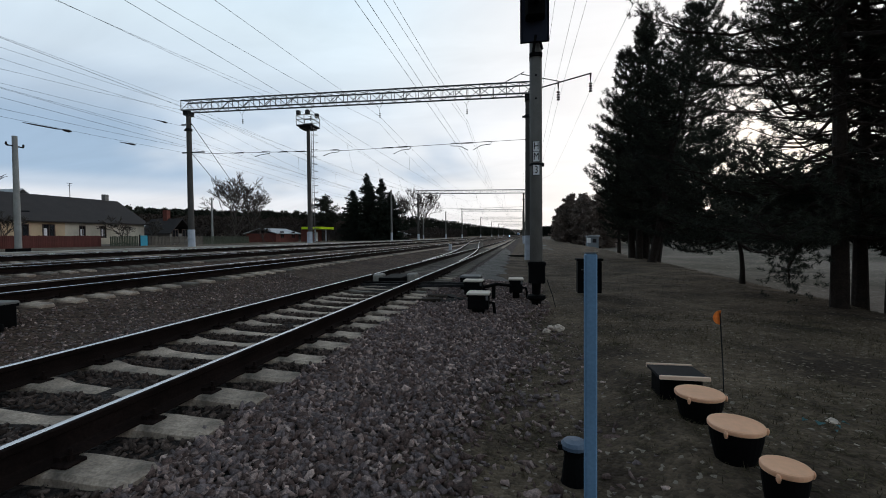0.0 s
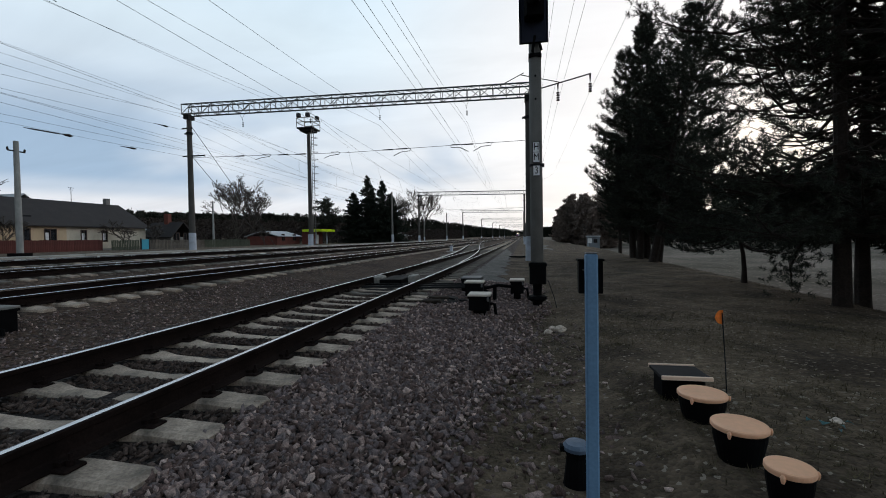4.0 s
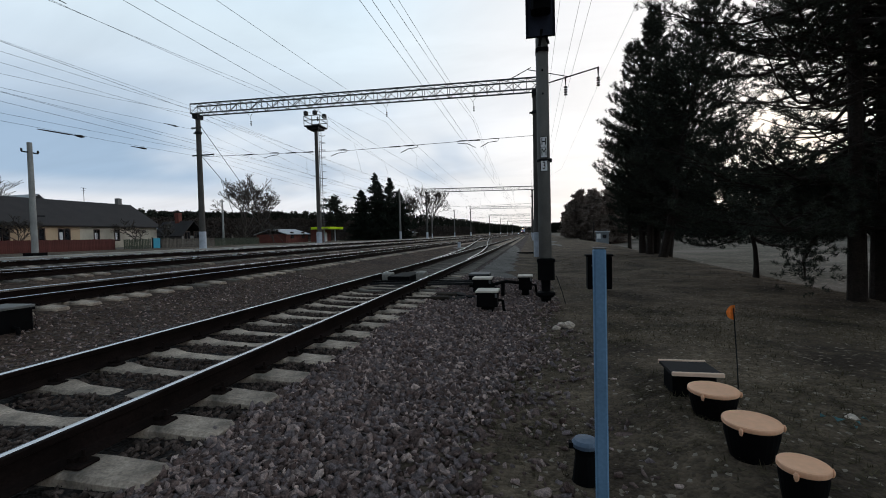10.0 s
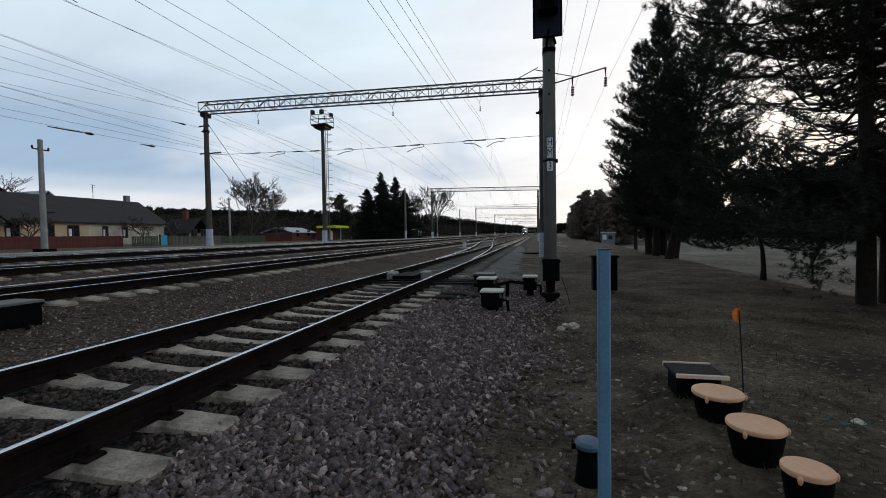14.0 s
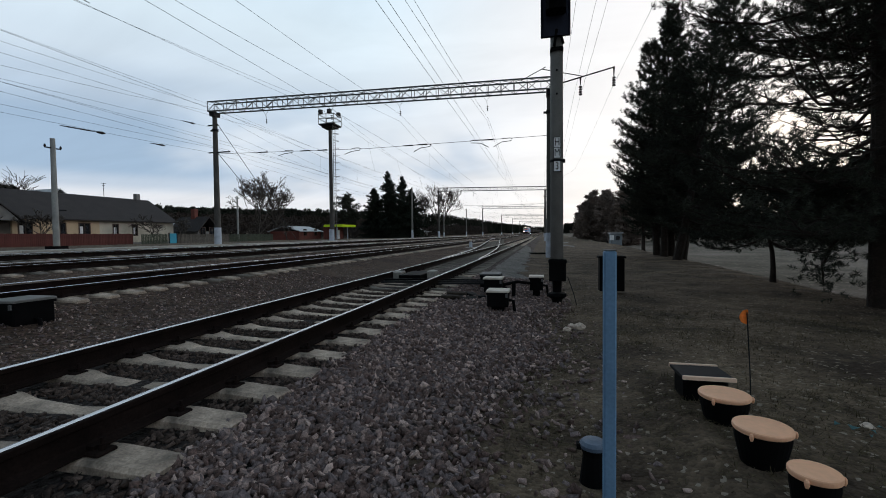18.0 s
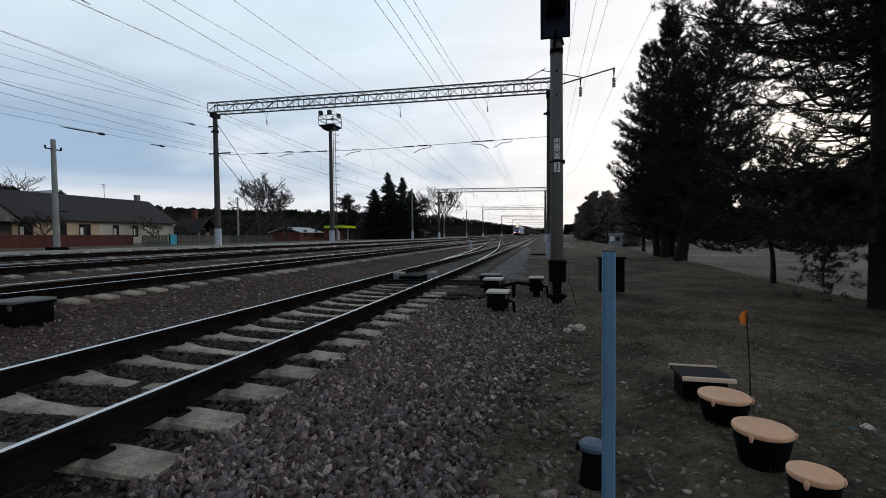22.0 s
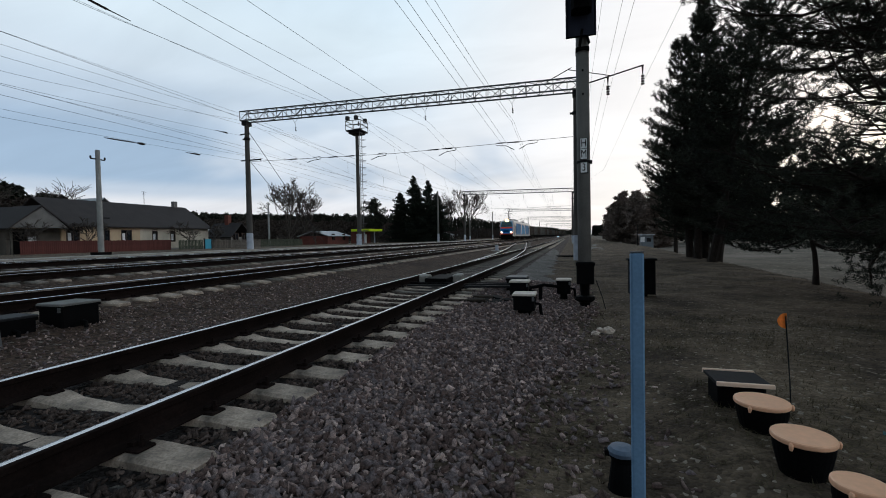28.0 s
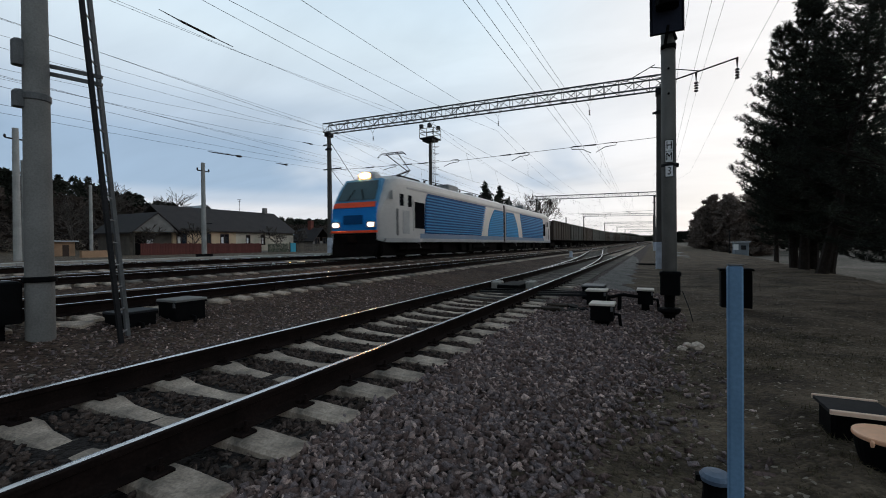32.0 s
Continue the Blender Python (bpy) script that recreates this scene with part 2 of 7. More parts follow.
def ground_material(name, base, second, speck, speck_amt, stone=25.0, bump=0.6, big=0.35):
    """Earth or gravel: patches, speckle of single stones by a Voronoi cell colour, and relief."""
    m = bpy.data.materials.new(name)
    m.use_nodes = True
    n, l = m.node_tree.nodes, m.node_tree.links
    b = n["Principled BSDF"]
    b.inputs["Roughness"].default_value = 0.92
    b.inputs["Specular IOR Level"].default_value = 0.15
    tc = n.new("ShaderNodeTexCoord")
    n1 = n.new("ShaderNodeTexNoise")
    n1.inputs["Scale"].default_value = big
    n1.inputs["Detail"].default_value = 7.0
    n1.inputs["Roughness"].default_value = 0.65
    n2 = n.new("ShaderNodeTexNoise")
    n2.inputs["Scale"].default_value = 9.0
    n2.inputs["Detail"].default_value = 6.0
    n2.inputs["Roughness"].default_value = 0.7
    v = n.new("ShaderNodeTexVoronoi")
    v.inputs["Scale"].default_value = stone
    for x in (n1, n2, v):
        l.new(tc.outputs["Object"], x.inputs["Vector"])
    mix = n.new("ShaderNodeMix")
    mix.data_type = "RGBA"
    mix.inputs["A"].default_value = (*base, 1)
    mix.inputs["B"].default_value = (*second, 1)
    mr = n.new("ShaderNodeMapRange")
    mr.inputs["From Min"].default_value = 0.38
    mr.inputs["From Max"].default_value = 0.62
    l.new(n1.outputs["Fac"], mr.inputs["Value"])
    l.new(mr.outputs[0], mix.inputs["Factor"])
    sep = n.new("ShaderNodeSeparateColor")
    l.new(v.outputs["Color"], sep.inputs[0])
    mul = n.new("ShaderNodeMapRange")
    mul.inputs["To Min"].default_value = 1 - speck_amt
    mul.inputs["To Max"].default_value = 1 + speck_amt
    l.new(sep.outputs[0], mul.inputs["Value"])
    mul2 = n.new("ShaderNodeMapRange")
    mul2.inputs["From Min"].default_value = 0.3
    mul2.inputs["From Max"].default_value = 0.7
    mul2.inputs["To Min"].default_value = 0.6
    mul2.inputs["To Max"].default_value = 1.4
    l.new(n2.outputs["Fac"], mul2.inputs["Value"])
    mm = n.new("ShaderNodeMath")
    mm.operation = "MULTIPLY"
    l.new(mul.outputs[0], mm.inputs[0])
    l.new(mul2.outputs[0], mm.inputs[1])
    hsv = n.new("ShaderNodeHueSaturation")
    l.new(mix.outputs["Result"], hsv.inputs["Color"])
    l.new(mm.outputs[0], hsv.inputs["Value"])
    # single pale stones or leaves
    rare = n.new("ShaderNodeMath")
    rare.operation = "GREATER_THAN"
    rare.inputs[1].default_value = 0.965
    l.new(sep.outputs[1], rare.inputs[0])
    mix2 = n.new("ShaderNodeMix")
    mix2.data_type = "RGBA"
    l.new(rare.outputs[0], mix2.inputs["Factor"])
    l.new(hsv.outputs["Color"], mix2.inputs["A"])
    mix2.inputs["B"].default_value = (*speck, 1)
    l.new(mix2.outputs["Result"], b.inputs["Base Color"])
    bp = n.new("ShaderNodeBump")
    bp.inputs["Strength"].default_value = bump
    bp.inputs["Distance"].default_value = 0.04
    hs = n.new("ShaderNodeMath")
    hs.operation = "SUBTRACT"
    l.new(n2.outputs["Fac"], hs.inputs[0])
    l.new(v.outputs["Distance"], hs.inputs[1])
    l.new(hs.outputs[0], bp.inputs["Height"])
    l.new(bp.outputs[0], b.inputs["Normal"])
    return m


M_EARTH = ground_material("dry_grass_earth", (0.044, 0.031, 0.022), (0.142, 0.105, 0.072), (0.24, 0.20, 0.16), 0.28, 38.0, 0.45, 0.8)
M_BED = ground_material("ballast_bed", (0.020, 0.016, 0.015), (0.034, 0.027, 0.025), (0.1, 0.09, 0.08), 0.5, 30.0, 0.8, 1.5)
M_BALLAST = ground_material("ballast", (0.058, 0.044, 0.040), (0.088, 0.068, 0.062), (0.2, 0.17, 0.155), 0.6, 24.0, 0.9, 0.6)
M_DIRTBALLAST = ground_material("oily_ballast", (0.044, 0.028, 0.021), (0.080, 0.052, 0.038), (0.18, 0.15, 0.13), 0.6, 22.0, 0.8, 0.5)
M_FINEGRAVEL = ground_material("fine_gravel", (0.125, 0.115, 0.107), (0.17, 0.157, 0.145), (0.22, 0.21, 0.19), 0.4, 50.0, 0.4, 0.8)
M_SAND = ground_material("sandy_field", (0.165, 0.138, 0.117), (0.058, 0.055, 0.038), (0.28, 0.24, 0.21), 0.15, 8.0, 0.3, 0.09)
M_ROAD = ground_material("old_asphalt", (0.16, 0.155, 0.15), (0.2, 0.19, 0.18), (0.2, 0.2, 0.2), 0.1, 30.0, 0.2, 0.2)
M_STONE = material("crushed_granite", (0.186, 0.143, 0.132), 0.9, 0, 0.3, 30.0, 120.0, 0.5, 0.01, second=(0.100, 0.081, 0.077), islands=0.6, spec=0.15)
sn, sl = M_STONE.node_tree.nodes, M_STONE.node_tree.links
s_geo, s_ramp, s_mix = sn.new("ShaderNodeNewGeometry"), sn.new("ShaderNodeValToRGB"), sn.new("ShaderNodeMix")
s_mix.data_type, s_mix.blend_type = "RGBA", "MULTIPLY"
s_mix.inputs["Factor"].default_value = 1.0
for pos, col in ((0.3, (1.02, 0.90, 0.86, 1)), (0.45, (0.82, 0.82, 0.87, 1)), (0.8, (1.28, 1.2, 1.15, 1)), (0.965, (1.9, 1.82, 1.72, 1))):
    e = s_ramp.color_ramp.elements.new(pos)
    e.color = col
s_ramp.color_ramp.interpolation = "CONSTANT"
s_ramp.color_ramp.elements[0].color = (1.14, 0.98, 0.93, 1)
s_from = sn["Principled BSDF"].inputs["Base Color"].links[0].from_socket
sl.new(s_geo.outputs["Random Per Island"], s_ramp.inputs[0])
sl.new(s_from, s_mix.inputs["A"])
sl.new(s_ramp.outputs["Color"], s_mix.inputs["B"])
sl.new(s_mix.outputs["Result"], sn["Principled BSDF"].inputs["Base Color"])
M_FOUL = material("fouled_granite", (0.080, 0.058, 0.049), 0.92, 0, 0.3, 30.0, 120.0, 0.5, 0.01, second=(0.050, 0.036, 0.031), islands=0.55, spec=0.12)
M_CONCRETE = material("sleeper_concrete", (0.39, 0.310, 0.248), 0.85, 0, 0.34, 5.0, 60.0, 0.5, 0.008, second=(0.17, 0.138, 0.112), random_obj=0.22)
M_SLEEPERDARK = material("stained_concrete", (0.13, 0.112, 0.095), 0.85, 0, 0.35, 5.0, 60.0, 0.4, 0.006, random_obj=0.25)
M_TIMBER = material("tarred_timber", (0.035, 0.027, 0.021), 0.9, 0, 0.35, 4.0, 40.0, 0.5, 0.01, random_obj=0.3, spec=0.08)
# mast concrete darkened in its colour, because these masts stand against the light
M_MASTDARK = material("backlit_mast_concrete", (0.085, 0.078, 0.072), 0.85, 0, 0.25, 1.2, 40.0, 0.3, 0.005)
M_POLE = material("mast_concrete", (0.17, 0.165, 0.155), 0.8, 0, 0.18, 2.0, 50.0, 0.3, 0.005)
M_POLELIGHT = material("pale_concrete", (0.30, 0.30, 0.29), 0.8, 0, 0.18, 2.0, 50.0, 0.3, 0.005)
M_RUST = material("rusty_rail_steel", (0.013, 0.0085, 0.0075), 0.85, 0.0, 0.35, 4.0, 60.0, 0.3, 0.004, spec=0.05)
M_SHINE = material("worn_rail_steel", (0.55, 0.54, 0.54), 0.26, 1.0, 0.08, 2.0, 60.0, 0.05, 0.001, spec=0.5)
M_STEEL = material("galvanised_steel", (0.12, 0.122, 0.125), 0.6, 0.3, 0.2, 3.0, 50.0, 0.1, 0.003)
M_DARKSTEEL = material("dark_steel", (0.018, 0.018, 0.02), 0.65, 0.0, 0.3, 3.0, 40.0, 0.15, 0.003, spec=0.15)
M_BLACK = material("black_paint", (0.004, 0.004, 0.0045), 0.7, 0, 0.3, 5.0, 60.0, 0.1, 0.002, spec=0.06)
M_WIRE = material("wire", (0.03, 0.03, 0.034), 0.6, 0.0, 0.2, 3.0, 30.0, 0)
M_INSUL = material("brown_porcelain", (0.02, 0.014, 0.013), 0.45, 0, 0.2, 3.0, 30.0, 0, spec=0.2)
M_SLATE = material("slate_blue_board", (0.022, 0.026, 0.042), 0.6, 0, 0.2, 3.0, 40.0, 0.1, 0.002, spec=0.1)
M_SHEDWALL = material("orange_sand_boards", (0.34, 0.21, 0.13), 0.85, 0, 0.2, 1.0, 20.0, 0.15, 0.005)
M_WHITE = material("white_paint", (0.82, 0.83, 0.84), 0.6, 0, 0.1, 4.0, 40.0, 0.1, 0.003)
M_WHITEBASE = material("whitewash", (0.50, 0.53, 0.60), 0.8, 0, 0.15, 3.0, 40.0, 0.2, 0.004)
M_BLUE = material("blue_grey_paint", (0.15, 0.27, 0.42), 0.6, 0, 0.12, 2.5, 60.0, 0.1, 0.002, spec=0.2)
M_PEACH = material("peach_lid_paint", (0.92, 0.50, 0.305), 0.40, 0, 0.06, 3.0, 30.0, 0.03, 0.001, spec=0.5)
M_RIM = material("pale_peach_rim", (0.80, 0.58, 0.44), 0.55, 0, 0.06, 3.0, 30.0, 0.03, 0.001)
M_NAVY = material("dull_blue_lid_paint", (0.10, 0.14, 0.20), 0.5, 0, 0.15, 6.0, 40.0, 0.1, 0.002)
M_PALEWOOD = material("pale_lid_paint", (0.60, 0.53, 0.46), 0.6, 0, 0.12, 6.0, 60.0, 0.15, 0.002)
M_ORANGE = material("orange_flag", (0.88, 0.22, 0.035), 0.8, 0, 0.15, 9.0, 60.0, 0.1, 0.002)
M_BARK = material("pine_bark", (0.028, 0.020, 0.016), 0.95, 0, 0.4, 6.0, 30.0, 0.8, 0.03, second=(0.02, 0.015, 0.012))
M_GREYBARK = material("grey_bark", (0.07, 0.058, 0.05), 0.95, 0, 0.3, 3.0, 30.0, 0.4, 0.02)
M_NEEDLE = material("pine_needles", (0.045, 0.048, 0.036), 0.85, 0, 0.35, 0.6, 5.0, 0, second=(0.028, 0.032, 0.026), islands=0.4, spec=0.1)
M_SPRUCE = material("spruce_needles", (0.014, 0.020, 0.013), 0.85, 0, 0.35, 0.6, 5.0, 0, islands=0.4)
M_FOREST = material("far_pinewood", (0.034, 0.036, 0.028), 0.95, 0, 0.45, 0.08, 1.0, 0, second=(0.013, 0.016, 0.012), islands=0.4, spec=0.05)
M_SHRUB = material("bare_brush", (0.040, 0.030, 0.025), 0.95, 0, 0.35, 0.5, 5.0, 0, islands=0.35)
M_GRASS = material("withered_grass", (0.088, 0.067, 0.044), 0.9, 0, 0.35, 0.8, 6.0, 0, second=(0.045, 0.042, 0.022), islands=0.5, spec=0.05)
M_HEDGE = material("brown_green_needles", (0.24, 0.19, 0.165), 0.9, 0, 0.3, 0.6, 5.0, 0, second=(0.10, 0.083, 0.070), islands=0.4, spec=0.05)
M_SLOPE = material("brown_slope_wood", (0.060, 0.048, 0.041), 0.95, 0, 0.25, 0.06, 1.0, 0, second=(0.040, 0.033, 0.029), islands=0.2, spec=0.03)
M_LEAF = material("fallen_leaves", (0.16, 0.13, 0.10), 0.9, 0, 0.35, 2.0, 9.0, 0, islands=0.6)
M_ROOF = material("dark_slate_roof", (0.030, 0.025, 0.025), 0.85, 0, 0.25, 1.0, 12.0, 0.3, 0.02)
M_BEIGE = material("beige_plaster", (0.52, 0.39, 0.26), 0.85, 0, 0.1, 1.0, 20.0, 0.1, 0.005)
M_CREAM = material("cream_brick", (0.50, 0.45, 0.37), 0.85, 0, 0.15, 1.0, 20.0, 0.15, 0.005)
M_REDFENCE = material("oxblood_fence_paint", (0.105, 0.032, 0.027), 0.85, 0, 0.2, 1.5, 20.0, 0.1, 0.004, random_obj=0.12)
M_FENCEGREY = material("weathered_boards", (0.12, 0.105, 0.09), 0.9, 0, 0.25, 1.5, 20.0, 0.2, 0.005, random_obj=0.2)
M_FENCEGREEN = material("dull_green_fence", (0.06, 0.07, 0.05), 0.85, 0, 0.2, 1.5, 20.0, 0.1, 0.004, random_obj=0.15)
M_GABLE = material("grey_gable_boards", (0.15, 0.145, 0.14), 0.85, 0, 0.2, 1.5, 20.0, 0.1, 0.004)
M_FRAME = material("brown_window_frame", (0.05, 0.03, 0.022), 0.6, 0, 0.2, 3.0, 30.0, 0)
M_GLASS = material("window_glass", (0.02, 0.022, 0.026), 0.06, 0, 0.1, 1.0, 3.0, 0, spec=0.8)
M_CURTAIN = material("white_curtain", (0.65, 0.65, 0.66), 0.8, 0, 0.1, 4.0, 30.0, 0)
M_NEON = material("yellow_green_fascia", (0.62, 0.85, 0.02), 0.5, 0, 0.06, 1.0, 9.0, 0)
M_PALEROOF = material("pale_sheet_roof", (0.42, 0.43, 0.45), 0.6, 0, 0.15, 1.0, 9.0, 0.1, 0.01)
M_REDWALL = material("red_brown_wall", (0.14, 0.045, 0.035), 0.85, 0, 0.2, 1.0, 12.0, 0.1, 0.005)
M_BLUEWALL = material("blue_gate_paint", (0.04, 0.33, 0.48), 0.6, 0, 0.12, 1.0, 12.0, 0)
M_GREYWALL = material("grey_plaster", (0.20, 0.19, 0.185), 0.85, 0, 0.15, 0.7, 12.0, 0.1, 0.005)
M_KIOSK = material("pale_blue_grey_plaster", (0.20, 0.225, 0.25), 0.8, 0, 0.12, 1.0, 20.0, 0.1, 0.004)
M_SCRAP = material("teal_plastic", (0.05, 0.13, 0.14), 0.5, 0, 0.2, 9.0, 60.0, 0.1, 0.002)
M_KERB = material("platform_concrete", (0.34, 0.32, 0.29), 0.85, 0, 0.2, 0.8, 20.0, 0.2, 0.005, random_obj=0.12)
M_ROCK = material("white_limestone", (0.60, 0.50, 0.42), 0.9, 0, 0.2, 9.0, 50.0, 0.5, 0.01)
# train
M_TWHITE = material("train_white_paint", (0.47, 0.46, 0.45), 0.35, 0, 0.08, 1.0, 12.0, 0, spec=0.4)
M_TGREY = material("train_grey_skirt", (0.33, 0.34, 0.35), 0.45, 0, 0.12, 1.0, 12.0, 0, spec=0.4)
# side panel blue, darkened to put the shadow between the slats into its colour
M_TBLUE = material("train_blue_with_gap_shade", (0.006, 0.075, 0.22), 0.5, 0, 0.08, 1.0, 12.0, 0, spec=0.08)
M_TSKY = material("train_sky_blue_paint", (0.04, 0.34, 0.66), 0.5, 0, 0.08, 1.0, 12.0, 0, spec=0.12)
M_TFACE = material("train_front_blue", (0.012, 0.24, 0.70), 0.45, 0, 0.06, 1.0, 12.0, 0, spec=0.15)
M_TSLAT = material("train_louvre_blue", (0.055, 0.29, 0.58), 0.5, 0, 0.08, 1.0, 12.0, 0, spec=0.08)
M_TPILLAR = material("train_pillar_blue", (0.10, 0.30, 0.50), 0.5, 0, 0.08, 1.0, 12.0, 0, spec=0.1)
# near-black for side windows and gangway, and for the door recess's painted shade
M_VOID = material("near_black_flat", (0.004, 0.004, 0.006), 0.9, 0, 0.2, 1.0, 12.0, 0, spec=0.02)
M_TRED = material("train_orange_red_band", (0.95, 0.095, 0.03), 0.4, 0, 0.06, 1.0, 12.0, 0)
# sky blue darkened as the shade in the gaps between the tail slats
M_TTEAL = material("train_sky_blue_with_gap_shade", (0.012, 0.17, 0.38), 0.5, 0, 0.08, 1.0, 12.0, 0, spec=0.1)
M_TCREAM = material("train_cream_band", (0.72, 0.69, 0.62), 0.35, 0, 0.08, 1.0, 12.0, 0)
M_TBAND = material("train_pale_blue_band", (0.15, 0.235, 0.35), 0.45, 0, 0.1, 1.0, 12.0, 0, spec=0.3)
M_TROOF = material("train_roof_grey", (0.24, 0.245, 0.25), 0.55, 0, 0.15, 1.0, 12.0, 0)
M_TGLASS = material("cab_glass", (0.055, 0.10, 0.115), 0.12, 0, 0.05, 1.0, 3.0, 0, spec=0.5)
M_BOGIE = material("sooty_bogie", (0.007, 0.006, 0.006), 0.9, 0.0, 0.3, 3.0, 20.0, 0.2, 0.005, spec=0.03)
M_WAGON = material("wagon_brown", (0.062, 0.045, 0.036), 0.8, 0, 0.3, 0.8, 9.0, 0.1, 0.006, random_obj=0.35)
M_WAGONGREY = material("wagon_grey_green", (0.085, 0.085, 0.075), 0.8, 0, 0.3, 0.8, 9.0, 0.1, 0.006, random_obj=0.3)
M_HEAD = lamp_material("headlamp_glow", (1.0, 0.42, 0.10), 130.0)
M_BUFFERLAMP = lamp_material("buffer_lamp_glow", (1.0, 0.52, 0.28), 60.0)
M_BLUELAMP = lamp_material("blue_signal_glow", (0.25, 0.45, 1.0), 60.0)


# ---- mesh tools ----
class Mesh:
    """Collects vertices and faces of one part."""

    def __init__(self):
        self.v, self.f, self.s = [], [], []

    def add(self, verts, faces, slot=0):
        k = len(self.v)
        self.v += [tuple(p) for p in verts]
        self.f += [tuple(i + k for i in q) for q in faces]
        self.s += [slot] * len(faces)
        return self

    def box(self, x0, x1, y0, y1, z0, z1, slot=0, cut=0.0):
        """A box, with its upright and top edges cut off by that many metres."""
        if not cut:
            v = [(x, y, z) for z in (z0, z1) for x, y in ((x0, y0), (x1, y0), (x1, y1), (x0, y1))]
            return self.add(v, [(3, 2, 1, 0), (4, 5, 6, 7), (0, 1, 5, 4), (1, 2, 6, 5), (2, 3, 7, 6), (3, 0, 4, 7)], slot)
        c = cut

        def ring(d, z):
            a, b, e, g = x0 + d, x1 - d, y0 + d, y1 - d
            return [(a + c, e, z), (b - c, e, z), (b, e + c, z), (b, g - c, z), (b - c, g, z), (a + c, g, z), (a, g - c, z), (a, e + c, z)]

        v = ring(0, z0) + ring(0, z1 - c) + ring(c * 0.8, z1)
        f = [tuple(range(7, -1, -1)), tuple(range(16, 24))]
        for r in (0, 8):
            f += [(r + i, r + (i + 1) % 8, r + 8 + (i + 1) % 8, r + 8 + i) for i in range(8)]
        return self.add(v, f, slot)

    def prism(self, p0, p1, w, h=None, slot=0, up=(0, 0, 1)):
        """A square bar between two points."""
        p0, p1 = Vector(p0), Vector(p1)
        d = (p1 - p0).normalized()
        u = Vector(up)
        if abs(d.dot(u)) > 0.98:
            u = Vector((0, 1, 0))
        a = d.cross(u).normalized() * (w / 2)
        b = a.cross(d).normalized() * ((h or w) / 2)
        v = [p + s * a + t * b for p in (p0, p1) for s, t in ((-1, -1), (1, -1), (1, 1), (-1, 1))]
        return self.add(v, [(0, 1, 2, 3), (7, 6, 5, 4), (1, 0, 4, 5), (2, 1, 5, 6), (3, 2, 6, 7), (0, 3, 7, 4)], slot)

    def tube(self, pts, radii, n=8, slot=0, caps=True):
        """A round bar along points; radii: one or one for each point."""
        pts = [Vector(p) for p in pts]
        if not hasattr(radii, "__len__"):
            radii = [radii] * len(pts)
        k = len(self.v)
        ref = None
        for i, p in enumerate(pts):
            d = (pts[min(i + 1, len(pts) - 1)] - pts[max(i - 1, 0)]).normalized()
            if ref is None:
                ref = Vector((1, 0, 0)) if abs(d.x) < 0.9 else Vector((0, 1, 0))
            a = (ref - d * ref.dot(d)).normalized()
            ref = a
            b = d.cross(a)
            for j in range(n):
                g = 2 * math.pi * j / n
                self.v.append(tuple(p + radii[i] * (math.cos(g) * a + math.sin(g) * b)))
        for i in range(len(pts) - 1):
            for j in range(n):
                q = k + i * n + j
                r = k + i * n + (j + 1) % n
                self.f.append((q, r, r + n, q + n))
                self.s.append(slot)
        if caps:
            self.f.append(tuple(k + j for j in reversed(range(n))))
            self.f.append(tuple(k + (len(pts) - 1) * n + j for j in range(n)))
            self.s += [slot, slot]
        return self

    def lathe(self, x, y, profile, n=24, slot=0):
        """Rings of (radius, z) round an upright axis, closed at both ends."""
        k = len(self.v)
        for r, z in profile:
            self.v += [(x + r * math.cos(2 * math.pi * j / n), y + r * math.sin(2 * math.pi * j / n), z) for j in range(n)]
        for i in range(len(profile) - 1):
            self.f += [(k + i * n + j, k + i * n + (j + 1) % n, k + (i + 1) * n + (j + 1) % n, k + (i + 1) * n + j) for j in range(n)]
            self.s += [slot] * n
        self.f += [tuple(k + j for j in reversed(range(n))), tuple(k + (len(profile) - 1) * n + j for j in range(n))]
        self.s += [slot, slot]
        return self

    def sweep(self, rings, slots=None, close=True):
        """Skins a row of equal rings of points."""
        k, n = len(self.v), len(rings[0])
        for r in rings:
            self.v += [tuple(p) for p in r]
        for i in range(len(rings) - 1):
            for j in range(n if close else n - 1):
                self.f.append((k + i * n + j, k + i * n + (j + 1) % n, k + (i + 1) * n + (j + 1) % n, k + (i + 1) * n + j))
                self.s.append(slots[j] if slots else 0)
        if close:
            self.f += [tuple(k + j for j in reversed(range(n))), tuple(k + (len(rings) - 1) * n + j for j in range(n))]
            self.s += [0, 0]
        return self

    def data(self, name, *mats, smooth=False):
        me = bpy.data.meshes.new(name)
        me.from_pydata(self.v, [], self.f)
        for m in mats:
            me.materials.append(m)
        if len(mats) > 1:
            me.polygons.foreach_set("material_index", self.s)
        if smooth:
            me.polygons.foreach_set("use_smooth", [True] * len(me.polygons))
        me.update()
        return me


